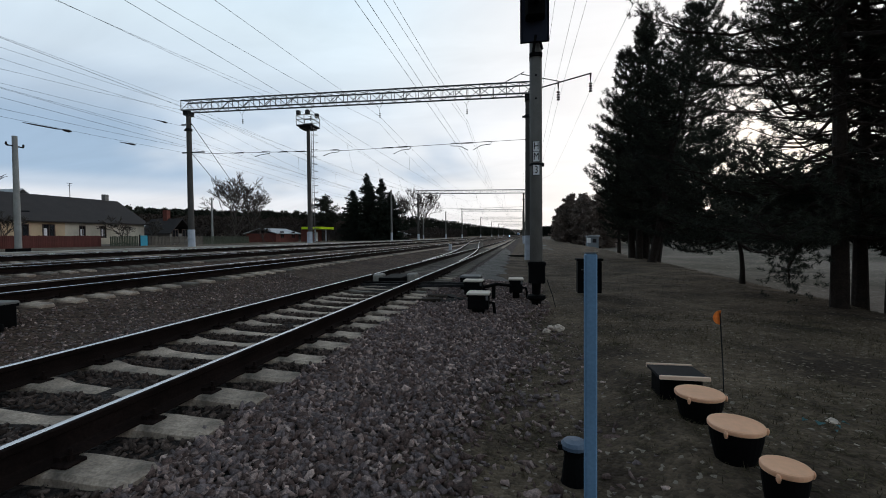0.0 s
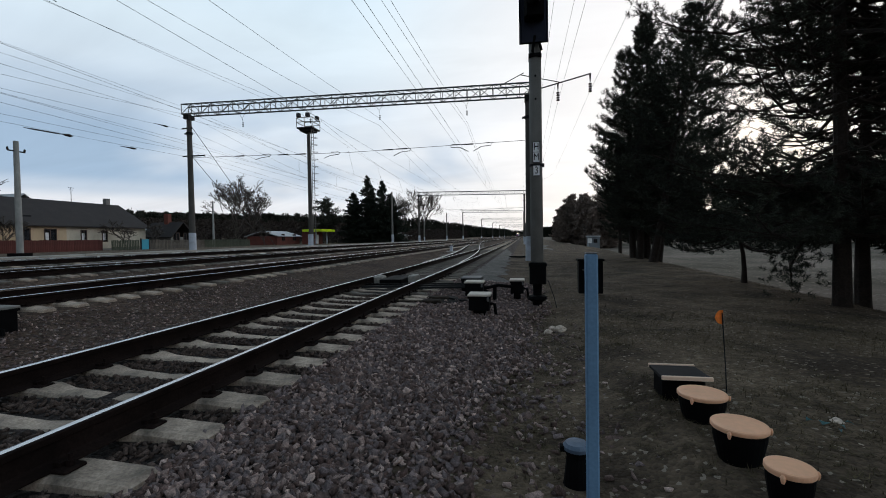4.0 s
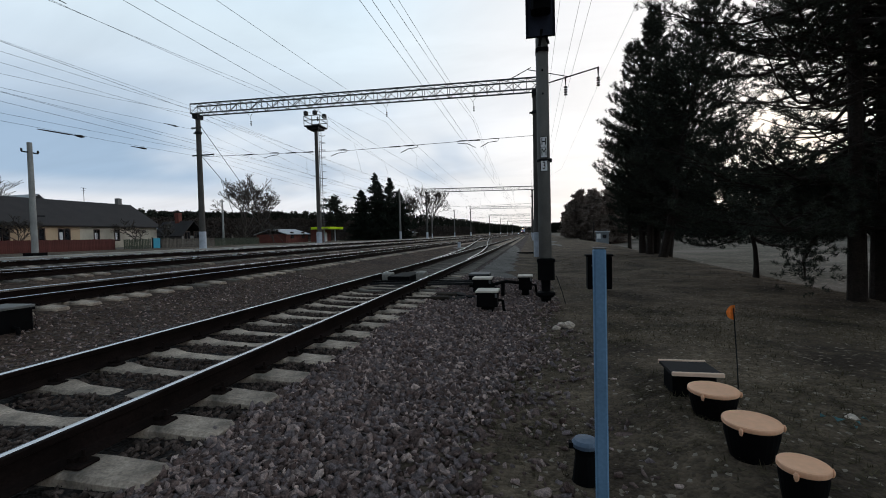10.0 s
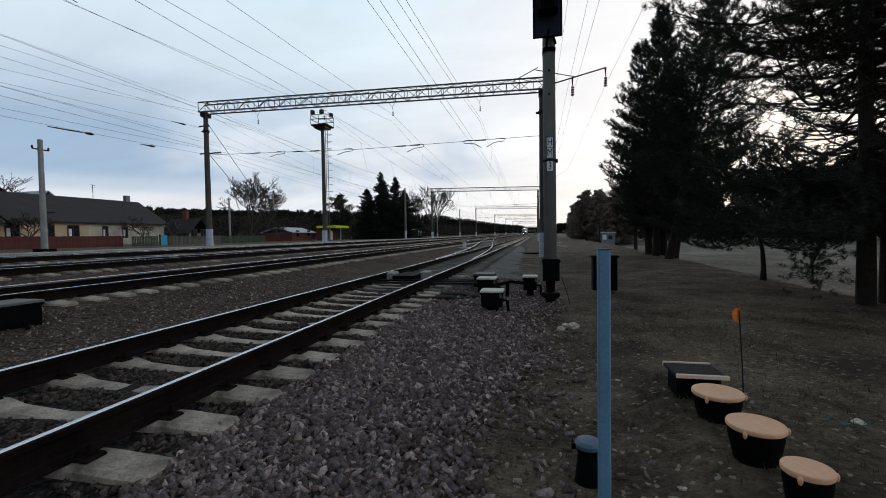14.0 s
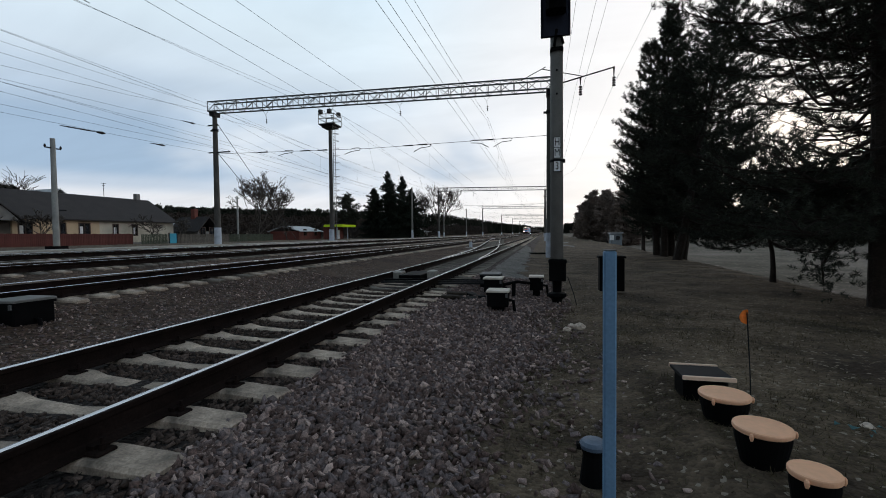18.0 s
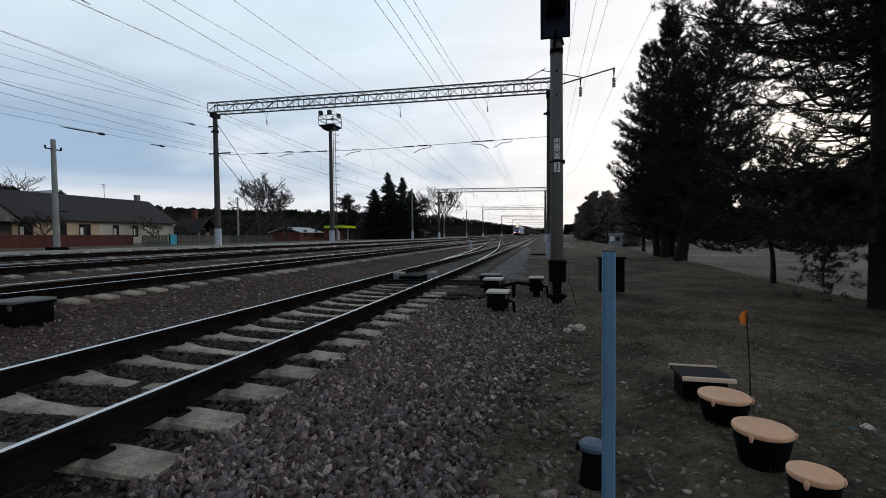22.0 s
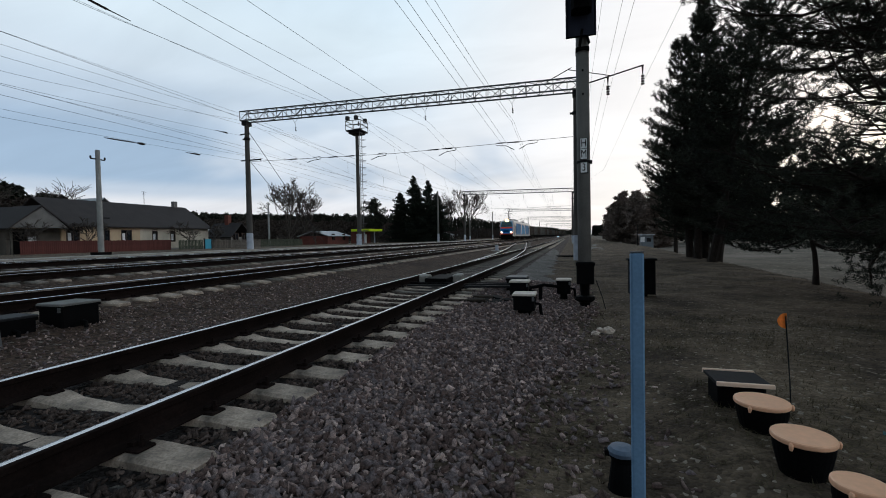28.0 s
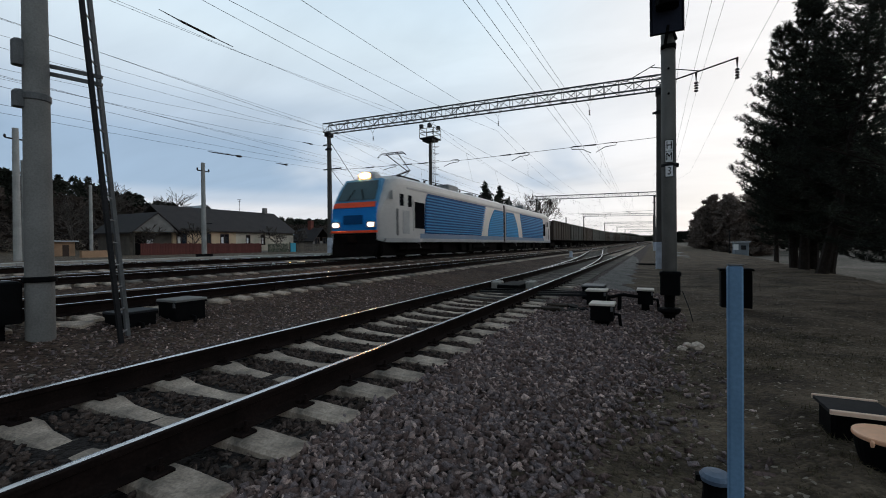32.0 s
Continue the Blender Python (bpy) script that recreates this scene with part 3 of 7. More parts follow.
def fast_mesh(name, verts, tris, mat, slots=None, mats=()):
    """A mesh of triangles from arrays."""
    me = bpy.data.meshes.new(name)
    me.vertices.add(len(verts))
    me.vertices.foreach_set("co", np.asarray(verts, np.float32).ravel())
    me.loops.add(len(tris) * 3)
    me.loops.foreach_set("vertex_index", np.asarray(tris, np.int32).ravel())
    me.polygons.add(len(tris))
    me.polygons.foreach_set("loop_start", np.arange(0, len(tris) * 3, 3, dtype=np.int32))
    for m in (mats or (mat,)):
        me.materials.append(m)
    if slots is not None:
        me.polygons.foreach_set("material_index", np.asarray(slots, np.int32))
    me.update(calc_edges=True)
    me.validate()
    return me


def thing(name, m=None, label="", category="", group="", kind=""):
    ob = new(name)
    ob.empty_display_size = 0.2
    if m is not None:
        ob.matrix_world = m
    return tagged(ob, label, category, group, kind)


def part(name, mesh, material, parent, label="", smooth=False, m=None):
    """Links a mesh as one part under a thing or a part, in its parent's space."""
    if isinstance(mesh, Mesh):
        mats = material if isinstance(material, (list, tuple)) else (material,)
        mesh = mesh.data(name, *mats, smooth=smooth)
    ob = new(name, mesh)
    ob.parent = parent
    if m is not None:
        ob.matrix_local = m
    return tagged(ob, label)


def solid(name, mesh, material, label="", category="", group="", kind="", smooth=False, m=None):
    """A top-level thing of one mesh."""
    if isinstance(mesh, Mesh):
        mats = material if isinstance(material, (list, tuple)) else (material,)
        mesh = mesh.data(name, *mats, smooth=smooth)
    ob = new(name, mesh)
    if m is not None:
        ob.matrix_world = m
    return tagged(ob, label, category, group, kind)


# ---- plan ----
TRACKS = [(-3.247, 0.40), (-8.75, 0.59), (-13.45, 0.75), (-18.3, 0.87)]  # centre, height of the rail heads
GAUGE = 1.593 / 2
PITCH = 0.535
SLEEPER_0 = -8.02


def bend(y):
    d = y - 130
    return 0.0 if d <= 0 else 0.0168 * d * d / 240 if d < 120 else 0.0168 * (d - 60)


def grade(y):
    d = y - 40
    return 0.0 if d <= 0 else 0.004 * d * d / 160 if d < 80 else 0.004 * (d - 40)


def put(u, y, z=0.0):
    return (u + bend(y), y, z + grade(y))


PROFILE = [(-900, 0.6), (-300, 0.6), (-60, 0.70), (-46, 0.74), (-30, 0.76), (-22.5, 0.76), (-21.3, 0.72), (-20.6, 0.60), (-19.9, 0.62), (-19.6, 0.64), (-16.9, 0.64),
           (-16.4, 0.53), (-15.6, 0.50), (-15.0, 0.51), (-12.2, 0.51), (-11.9, 0.46), (-11.4, 0.37), (-10.8, 0.32), (-10.3, 0.35), (-7.5, 0.35), (-7.2, 0.30), (-6.5, 0.17), (-5.6, 0.10),
           (-5.1, 0.115), (-4.6, 0.162), (-1.95, 0.162), (-1.75, 0.135), (-1.3, 0.095), (-0.6, 0.03), (0.0, 0.0), (5.6, 0.02), (6.4, -0.02), (7.4, -0.3), (9.5, -0.9), (14, -1.15), (60, -1.2), (120, -0.3), (300, 0.6), (900, 2.0)]
PX, PZ = [p[0] for p in PROFILE], [p[1] for p in PROFILE]


def edge_shift(y):
    """The verge's far edge runs slightly away from the line."""
    return 0.055 * max(0.0, min(y, 60) - 9)


def level(u, y):
    """Height of the ground in track space."""
    if u > 5.6:
        u = max(5.6, u - edge_shift(y))
    z = float(np.interp(u, PX, PZ))
    if u < -70:
        z += float(np.interp(u, [-300, -200, -150, -110, -70], [17, 15, 11, 3, 0])) * float(np.interp(y, [-50, 120, 250, 420, 600], [1, 1, 0.75, 0.6, 0.3]))
    if 0.6 < u < 6 and -3 < y < 9:
        # a low swell in the verge round the cable pots
        z += 0.135 * float(np.interp(u, (0.6, 1.05, 3.0, 6.0), (0, 1, 1, 0))) * float(np.interp(y, (-3, 0.5, 4.5, 8.5), (0, 1, 1, 0)))
    if -7.0 < u < 300 and -20 < y < 120:
        a = 0.02 if u < 0 else 0.05
        z += a * noise.noise((u * 0.9, y * 0.9, 0.3)) + 0.008 * noise.noise((u * 6, y * 6, 4.1))
    return z


def ground_sheet():
    us = sorted(set([-900, -500, -300, -240, -200, -170, -150, -130, -110, -90, -80, -70, -60, -52, -46, -40, -35, -30, -26, -22.5, -21.8, -21.3, -20.6, -19.9, -19.6, -18.3, -16.9, -16.4, -15.6, -15.0,
                     -13.4, -12.2, -11.9, -11.4, -10.8, -10.3, -8.75, -7.5, -7.2] + [round(-7.0 + 0.25 * i, 2) for i in range(60)] + [8.5, 9.5, 11, 14, 18, 24, 32, 44, 60, 80, 120, 200, 300, 500, 900]))
    ys = [-300, -120, -60, -30, -15, -8, -4] + [round(-2 + 0.25 * i, 2) for i in range(72)] + list(range(17, 60, 2)) + list(range(60, 160, 6)) + list(range(160, 400, 20)) + list(range(400, 1001, 60)) + [1400, 2000, 3000]
    v = [put(u, y, level(u, y)) for y in ys for u in us]
    f, s, nu = [], [], len(us)
    for j in range(len(ys) - 1):
        for i in range(nu - 1):
            a = j * nu + i
            f.append((a, a + 1, a + nu + 1, a + nu))
            u, y = (us[i] + us[i + 1]) / 2, (ys[j] + ys[j + 1]) / 2
            w = 0.25 * noise.noise((u, y * 0.5, 2.0))
            e = edge_shift(y)
            if -5.3 < u + w < -0.75:
                s.append(1)
            elif u > 7.6 + e:
                s.append(3)
            elif -21 < u <= -5.3:
                s.append(2)
            else:
                s.append(0)
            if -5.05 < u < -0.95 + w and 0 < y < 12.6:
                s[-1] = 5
    me = bpy.data.meshes.new("ground")
    me.from_pydata(v, [], f)
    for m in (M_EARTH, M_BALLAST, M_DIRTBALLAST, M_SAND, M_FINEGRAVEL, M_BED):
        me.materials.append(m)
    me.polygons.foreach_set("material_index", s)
    me.polygons.foreach_set("use_smooth", [True] * len(f))
    me.update()
    return tagged(new("ground", me), "dark dry grass verge and stained ballast beside railway", "ground", kind="structure")


ground_sheet()


def gravel_strip():
    """A strip of pale fine gravel between the near track and the path, with a ragged edge."""
    rings = []
    for i in range(150):
        y = 10.8 + i * 0.25
        fade = min(1.0, (y - 10.8) / 2.5, (48.3 - y) / 10)
        a = -1.72 + 0.1 * noise.noise((0, y * 1.3, 3))
        b = a + max(0.02, (1.25 - 0.012 * y + 0.35 * noise.noise((4, y * 0.7, 1)) + 0.15 * noise.noise((4, y * 2.5, 8))) * fade)
        rings.append([put(u, y, level(u, y) + 0.012) for u in (a, a * 0.5 + b * 0.5, b)])
    return tagged(new("gravel_strip", Mesh().sweep(rings, close=False).data("gravel_strip", M_FINEGRAVEL)), "pale fine gravel strip along the near track", "gravel", kind="structure")


gravel_strip()

# ---- tracks ----
RAIL = [(-0.075, 0.0), (-0.075, 0.010), (-0.020, 0.028), (-0.010, 0.040), (-0.009, 0.128), (-0.034, 0.140), (-0.0375, 0.172), (-0.032, 0.178), (-0.018, 0.180),
        (0.018, 0.180), (0.032, 0.178), (0.0375, 0.172), (0.034, 0.140), (0.009, 0.128), (0.010, 0.040), (0.020, 0.028), (0.075, 0.010), (0.075, 0.0)]


def rail_mesh(path, inner, face=True):
    """A rail along points of its head's middle; inner: +1 where the worn face looks towards +x."""
    rings = [[(x + a, y, z - 0.18 + b) for a, b in RAIL] for x, y, z in path]
    slots = [0] * 18
    slots[8] = 1
    if face:
        slots[7] = slots[9] = 1
    if inner > 0:
        slots[9] = 1
        slots[10] = slots[11] = 1 if face else 0
    else:
        slots[7] = 1
        slots[6] = slots[5] = 1 if face else 0
    return Mesh().sweep(rings, slots)


def sleeper_mesh(right=1.35, left=1.35):
    """A concrete sleeper across the track, its top at z 0 under the rails, lower between them."""
    st = [(-left, 0.105, -0.030), (-left + 0.04, 0.12, -0.012), (-1.1, 0.125, -0.004), (-0.98, 0.125, 0.004), (-0.62, 0.125, 0.004), (-0.45, 0.105, -0.028), (0, 0.09, -0.05),
          (0.45, 0.105, -0.028), (0.62, 0.125, 0.004), (0.98, 0.125, 0.004), (1.1, 0.125, -0.004), (right - 0.04, 0.12, -0.012), (right, 0.105, -0.030)]
    rings = [[(x, -w - 0.02, -0.2), (x, -w, -0.02 + z), (x, -w + 0.025, z), (x, w - 0.025, z), (x, w, -0.02 + z), (x, w + 0.02, -0.2)] for x, w, z in st]
    return Mesh().sweep(rings)


ME_SLEEPER = sleeper_mesh().data("sleeper", M_CONCRETE)
ME_SLEEPER_DARK = sleeper_mesh().data("sleeper", M_SLEEPERDARK)
ME_BEARERS = [sleeper_mesh(1.35, L).data("bearer", M_SLEEPERDARK) for L in (1.6, 2.1, 2.7, 3.3)]
ME_CLIP = Mesh().box(-0.05, 0.05, -0.06, 0.06, 0, 0.018, 0, 0.008).lathe(0.01, 0, [(0.02, 0.018), (0.02, 0.05), (0.011, 0.05), (0.011, 0.085)], 8).box(-0.065, -0.02, -0.03, 0.03, 0.015, 0.04).data("rail_clip", M_RUST)
RAIL_YS = [-40, -20, -10] + list(range(-6, 100, 2)) + list(range(100, 300, 10)) + list(range(300, 1000, 40))

rng = random.Random(5)
LABELS = ["near single track with concrete sleepers and worn shiny rails", "railway track on raised ballast with concrete sleepers", "main railway track carrying the freight train", "railway track beside the low platform edge"]
for k, (u0, zr) in enumerate(TRACKS):
    tr = thing("railway_track", label=LABELS[k], category="railway track", group="parallel railway tracks")
    for side in (-1, 1):
        ob = part("rail", rail_mesh([put(u0 + side * GAUGE, y, zr) for y in RAIL_YS], -side, k > 0), (M_RUST, M_SHINE), tr)
    far = Mesh()
    count = 0
    y = SLEEPER_0
    while y < 420:
        yy = y + (0.01 if k else 0.0)
        if y > (150 if k == 0 else 75):
            x, _, z = put(u0, yy)
            far.box(x - 1.35, x + 1.35, yy - 0.12, yy + 0.12, z + zr - 0.36, z + zr - 0.19)
        else:
            me = ME_SLEEPER if k == 0 or rng.random() < (0.85 if k == 1 else 0.45) else ME_SLEEPER_DARK
            if k == 0 and 8.5 < y < 45:
                me = ME_BEARERS[min(3, int(max(0, (y - 16)) / 7))] if y > 13 else rng.choice((ME_SLEEPER, ME_SLEEPER_DARK))
            ob = part("sleeper", me, None, tr, m=pose(*put(u0, yy, zr - 0.184 + rng.uniform(-0.008, 0.004)), 0, 0, rng.uniform(-1.2, 1.2) * (4 if k == 0 and 7.5 < y < 13 else 1)))
            if y < (14 if k == 0 else 9) and y > 0:
                for sx in (-1, 1):
                    for inner in (-1, 1):
                        part("rail_clip", ME_CLIP, None, tr, m=pose(u0 + sx * GAUGE + inner * 0.115, yy, zr - 0.182 + grade(yy), 0, 0, 0 if inner > 0 else 180))
        y += PITCH
    tagged(part("far_sleepers", far, M_SLEEPERDARK, tr), kind="stuff")

# crossover from the near track to the next one
U1, U2 = TRACKS[0][0], TRACKS[1][0]


def cross_u(y):
    if y < 38:
        d = (y - 10) ** 2 / 600
    elif y < 69:
        d = 1.307 + 0.0934 * (y - 38)
    else:
        d = 5.503 - max(0.0, 97 - y) ** 2 / 600
    return U1 - d, 0.40 + 0.19 * min(1, d / 5.503)


cx = thing("railway_crossover", label="curved crossover rails joining two parallel tracks", category="railway track")
for side in (-1, 1):
    pts = []
    for i in range(73):
        y = 17.5 + i
        u, z = cross_u(y)
        if side < 0 and y > 88:
            continue
        pts.append(put(u + side * GAUGE, y, z + 0.002))
    part("rail", rail_mesh(pts, -side), (M_RUST, M_SHINE), cx)
y = 45.0
while y < 80:
    u, z = cross_u(y)
    part("sleeper", ME_SLEEPER_DARK, None, cx, m=pose(*put(u, y, z - 0.19), 0, 0, 5))
    y += PITCH


# ---- overhead line ----
def mast_part(parent, x, y, z0, z1, r0, r1, mat=None, label="", name="mast", n=16):
    return part(name, Mesh().lathe(x, y, [(r0, z0), (r1, z1), (r1 * 0.3, z1 + 0.02)], n), mat or M_POLE, parent, label, smooth=False)


def gantry(y, ul, ur, zl, zr, zbl, zbr, near, depth=0.65):
    """A lattice beam across all tracks on two concrete masts."""
    b, g = bend(y), grade(y)
    th = thing("overhead_line_gantry", label="steel lattice gantry on concrete masts carrying overhead wires", category="gantry", group="gantries along the line")
    xl, xr = ul + b, ur + b
    for x, z0, z1, whitewash in ((xl, zbl, zl, True), (xr, zbr, zr, True)):
        mast_part(th, x, y, z0 + g - 0.3, z1 + g - depth + 0.05, 0.21, 0.15, M_MASTDARK)
        part("whitewashed_base", Mesh().lathe(x, y, [(0.235, z0 + g - 0.2), (0.228, z0 + g + 1.35), (0.2, z0 + g + 1.36)], 16), M_WHITEBASE, th, "white painted foot of mast")
        part("mast_head", Mesh().box(x - 0.19, x + 0.19, y - 0.3, y + 0.3, z1 + g - depth - 0.32, z1 + g - depth - 0.03), M_DARKSTEEL, th)
        part("mast_clamp", Mesh().lathe(x, y, [(0.2, z1 + g - 2.0), (0.22, z1 + g - 1.98), (0.22, z1 + g - 1.85), (0.2, z1 + g - 1.83)], 14).box(x - 0.34, x - 0.15, y - 0.06, y + 0.06, z1 + g - 1.97, z1 + g - 1.87), M_DARKSTEEL, th)
    w = 0.32

    def at(s, top):
        return xl - 0.3 + (xr - xl + 0.6) * s, (zl + (zr - zl) * s) + g - (0 if top else depth)

    for sy in (-w, w):
        for top in (True, False):
            p, q = at(0, top), at(1, top)
            part("chord", Mesh().prism((p[0], y + sy, p[1]), (q[0], y + sy, q[1]), 0.075), M_STEEL, th)
    cells = 30
    lattice = Mesh()
    for i in range(cells + 1):
        s = i / cells
        x, zt = at(s, True)
        x2, zb = at(s, False)
        xn, zn = at(min(1, s + 1 / cells), True)
        mb = [Mesh() for _ in range(4)] if near else [lattice] * 4
        for n, sy in ((0, -w), (1, w)):
            mb[n].prism((x, y + sy, zt), (x, y + sy, zb), 0.034)
            if i < cells:
                mb[2 + n].prism((x, y + sy, zb) if i % 2 == n else (x, y + sy, zt), (xn, y + sy, zn) if i % 2 == n else (xn, y + sy, zn - depth), 0.03)
        if i < cells:
            mb[2].prism((x, y - w, zt), (xn, y + w, zn), 0.026)
            mb[3].prism((x, y - w, zb), (x, y + w, zb), 0.026)
        if near:
            for n, nm in enumerate(("upright", "upright", "brace", "brace")):
                if mb[n].v:
                    part(nm, mb[n], M_STEEL, th)
    if not near:
        part("lacing", lattice, M_STEEL, th)
    # cross wire with bent steady arms over each track
    part("cross_wire", Mesh().tube([(xl, y, 7.25 + g), ((xl + xr) / 2, y, 7.0 + g), (xr, y, 7.15 + g)], 0.014 if near else 0.02, 5), M_WIRE, th)
    for n, (u0, zrl) in enumerate(TRACKS):
        x = u0 + b
        s = (x - xl) / (xr - xl)
        zx = float(np.interp(x, [xl, (xl + xr) / 2, xr], [7.25, 7.0, 7.15])) + g
        for xa, sg in (((x + 0.1, -1), (x + 0.4, 1)) if n == 0 else ((x + 0.9, 1),)):
            part("steady_arm", Mesh().tube([(xa, y, zx - 0.44 + 0.05 * n), (xa + sg * 0.48, y, zx - 0.18), (xa + sg * 1.05, y, zx - 0.13), (xa + sg * 1.12, y, zx - 0.02), (xa + sg * 0.98, y, zx + 0.03), (xa + sg * 0.5, y, zx + 0.02)], 0.021, 6), M_DARKSTEEL, th)
        zt = at(s, False)[1]
        part("hanger", Mesh().tube([(x - 0.28, y, zt), (x, y, zt - 0.42), (x + 0.28, y, zt)], 0.012, 5).tube([(x, y, zt - 0.42), (x + 0.05, y, zt - 0.6)], 0.012, 5), M_WIRE, th)
        ins = Mesh()
        for q in range(3):
            zq = zt - 0.98 + q * 0.11
            ins.lathe(x + 0.05, y, [(0.015, zq), (0.055, zq + 0.02), (0.045, zq + 0.05), (0.015, zq + 0.09)], 10)
        part("insulator", ins, M_INSUL, th)
    if near:
        for i, s in enumerate((0.165, 0.305, 0.36, 0.62, 0.66, 0.84)):
            x = xl + (xr - xl) * s
            zx = float(np.interp(x, [xl, (xl + xr) / 2, xr], [7.25, 7.0, 7.15])) + g
            part("insulator", Mesh().tube([(x - 0.35, y, zx), (x + 0.35, y, zx)], [0.03, 0.045], 8), M_INSUL, th)
    return th


GANTRIES = [-38, 26, 85, 150, 215, 280, 345, 410]
for n, gy in enumerate(GANTRIES):
    gantry(gy, -22.35 if n < 2 else -20.5, 0.42, 10.8, 10.4, 0.72, 0.1, near=(n == 1))

# feeder bracket on the right mast of the nearest gantry
fb = thing("feeder_bracket", label="steel bracket arm with two hanging insulators on gantry mast", category="bracket")
part("arm", Mesh().prism((0.42, 26, 9.95), (4.0, 26, 10.75), 0.06), M_DARKSTEEL, fb)
part("tie", Mesh().tube([(0.0, 26, 11.0), (2.3, 26, 10.38)], 0.025, 6).tube([(-1.2, 26, 10.45), (0.2, 26, 11.1)], 0.025, 6), M_DARKSTEEL, fb)
for x, z in ((2.15, 10.33), (3.95, 10.7)):
    ins = Mesh().tube([(x, 26, z), (x, 26, z - 0.45)], [0.06, 0.02], 6)
    for q in range(4):
        ins.lathe(x, 26, [(0.03, z - 0.6 - q * 0.14), (0.11, z - 0.57 - q * 0.14), (0.08, z - 0.5 - q * 0.14)], 10)
    part("insulator", ins, M_INSUL, fb)


def span_pts(u, ys, zs, sag, n=10):
    pts = []
    for (a, b), (za, zb) in zip(zip(ys, ys[1:]), zip(zs, zs[1:])):
        for i in range(n):
            s = i / n
            yy = a + (b - a) * s
            pts.append(put(u(yy) if callable(u) else u, yy, za + (zb - za) * s - sag * 4 * s * (1 - s)))
    pts.append(put(u(ys[-1]) if callable(u) else u, ys[-1], zs[-1]))
    return pts


SAG = (1.5, 1.75, 1.18, 1.0)
# contact wire and carrier at the gantries: offset and height
HUNG = [(-3.4, 6.38, -3.25, 8.3), (-8.75, 6.80, -8.75, 8.6), (-13.45, 6.75, -14.0, 9.64), (-18.3, 6.87, -18.3, 8.6)]
for k, (u0, zrl) in enumerate(TRACKS):
    cl = thing("catenary", label="thin contact and carrier wires hung over a railway track", category="overhead wires", group="overhead lines over the tracks")
    uc, zc, um, zm = HUNG[k]
    part("contact_wire", Mesh().tube(span_pts(uc, GANTRIES, [zc] * len(GANTRIES), 0.0, 4), 0.0058, 5), M_WIRE, cl)
    part("carrier_wire", Mesh().tube(span_pts(um, GANTRIES, [zm] * len(GANTRIES), SAG[k], 12), 0.0058, 5), M_WIRE, cl)
    if k == 0:
        part("contact_wire", Mesh().tube(span_pts(uc + 0.15, GANTRIES, [zc + 0.16] * len(GANTRIES), 0.0, 4), 0.0058, 5), M_WIRE, cl)
        part("carrier_wire", Mesh().tube(span_pts(um + 0.1, GANTRIES, [zm + 0.05] * len(GANTRIES), SAG[k] - 0.2, 12), 0.0058, 5), M_WIRE, cl)
    if k == 2:
        part("carrier_wire", Mesh().tube(span_pts(-13.5, GANTRIES, [9.83] * len(GANTRIES), 1.81, 12), 0.0058, 5), M_WIRE, cl)
    for a, b in zip(GANTRIES[1:4], GANTRIES[2:4]):
        for i in range(1, 8):
            s = i / 8
            yy = a + (b - a) * s
            part("dropper", Mesh().tube([put(uc, yy, zc), put(um, yy, zm - SAG[k] * 4 * s * (1 - s))], 0.006, 4), M_WIRE, cl)
# feeders on the left masts and on the right bracket, and an anchor wire
FEEDS = [(-22.35, 10.57, 0.41), (-22.35, 10.39, 0.94), (-22.35, 10.15, 2.2), (-22.35, 9.05, 1.34), (-22.35, 8.3, 0.33), (-22.35, 7.65, 0.83), (-22.35, 7.27, 0.76)]
for u, z, sag in FEEDS:
    solid("feeder_wire", Mesh().tube(span_pts(lambda y, u=u: u + (1.85 if y > 60 else 0), GANTRIES[:6], [z] * 6, sag, 10), 0.0066, 5), M_WIRE, "thin dark feeder wire between gantry masts", "wire", "feeder wires")
for u, z in ((2.15, 9.3), (3.88, 9.65), (1.3, 10.5), (1.8, 9.4)):
    solid("feeder_wire", Mesh().tube(span_pts(lambda y, u=u: u - (1.0 if y > 60 else 0), GANTRIES[:6], [z] * 6, 0.35, 10), 0.0060, 5), M_WIRE, "thin dark feeder wire between gantry masts", "wire", "feeder wires")
for u, y, z in ((-22.35, 21.5, 6.98), (-22.35, 23.9, 8.88)):
    solid("line_insulator", Mesh().tube([(u, y - 0.75, z - 0.03), (u, y - 0.2, z), (u, y + 0.1, z + 0.01), (u, y + 0.3, z + 0.02)], [0.015, 0.035, 0.06, 0.02], 8), M_INSUL, "dark rod insulator in a feeder wire", "insulator", "insulators in the feeders")
solid("line_insulator", Mesh().tube([(-22.35, 15.9, 6.80), (-22.35, 16.3, 6.82), (-22.35, 17.3, 6.87), (-22.35, 17.6, 6.885), (-22.35, 17.75, 6.89), (-22.35, 17.95, 6.90), (-22.35, 18.1, 6.905)], [0.015, 0.032, 0.032, 0.015, 0.06, 0.075, 0.02], 8), M_INSUL, "long dark rod insulator with a round end", "insulator", "insulators in the feeders")
gw = thing("guy_wires", label="two steel guy wires staying the gantry mast", category="guy wire")
part("guy", Mesh().tube([(-22.35, 26, 7.5), (-22.35, 35.3, 0.7)], 0.02, 5), M_WIRE, gw)
part("guy", Mesh().tube([(-22.35, 26, 9.6), (-22.35, 36.5, 0.7)], 0.02, 5), M_WIRE, gw)
part("bracket", Mesh().prism((-22.9, 26, 7.35), (-21.2, 26, 7.35), 0.08), M_DARKSTEEL, gw)
part("bracket", Mesh().prism((-22.9, 26, 9.25), (-22.1, 26, 9.25), 0.08), M_DARKSTEEL, gw)
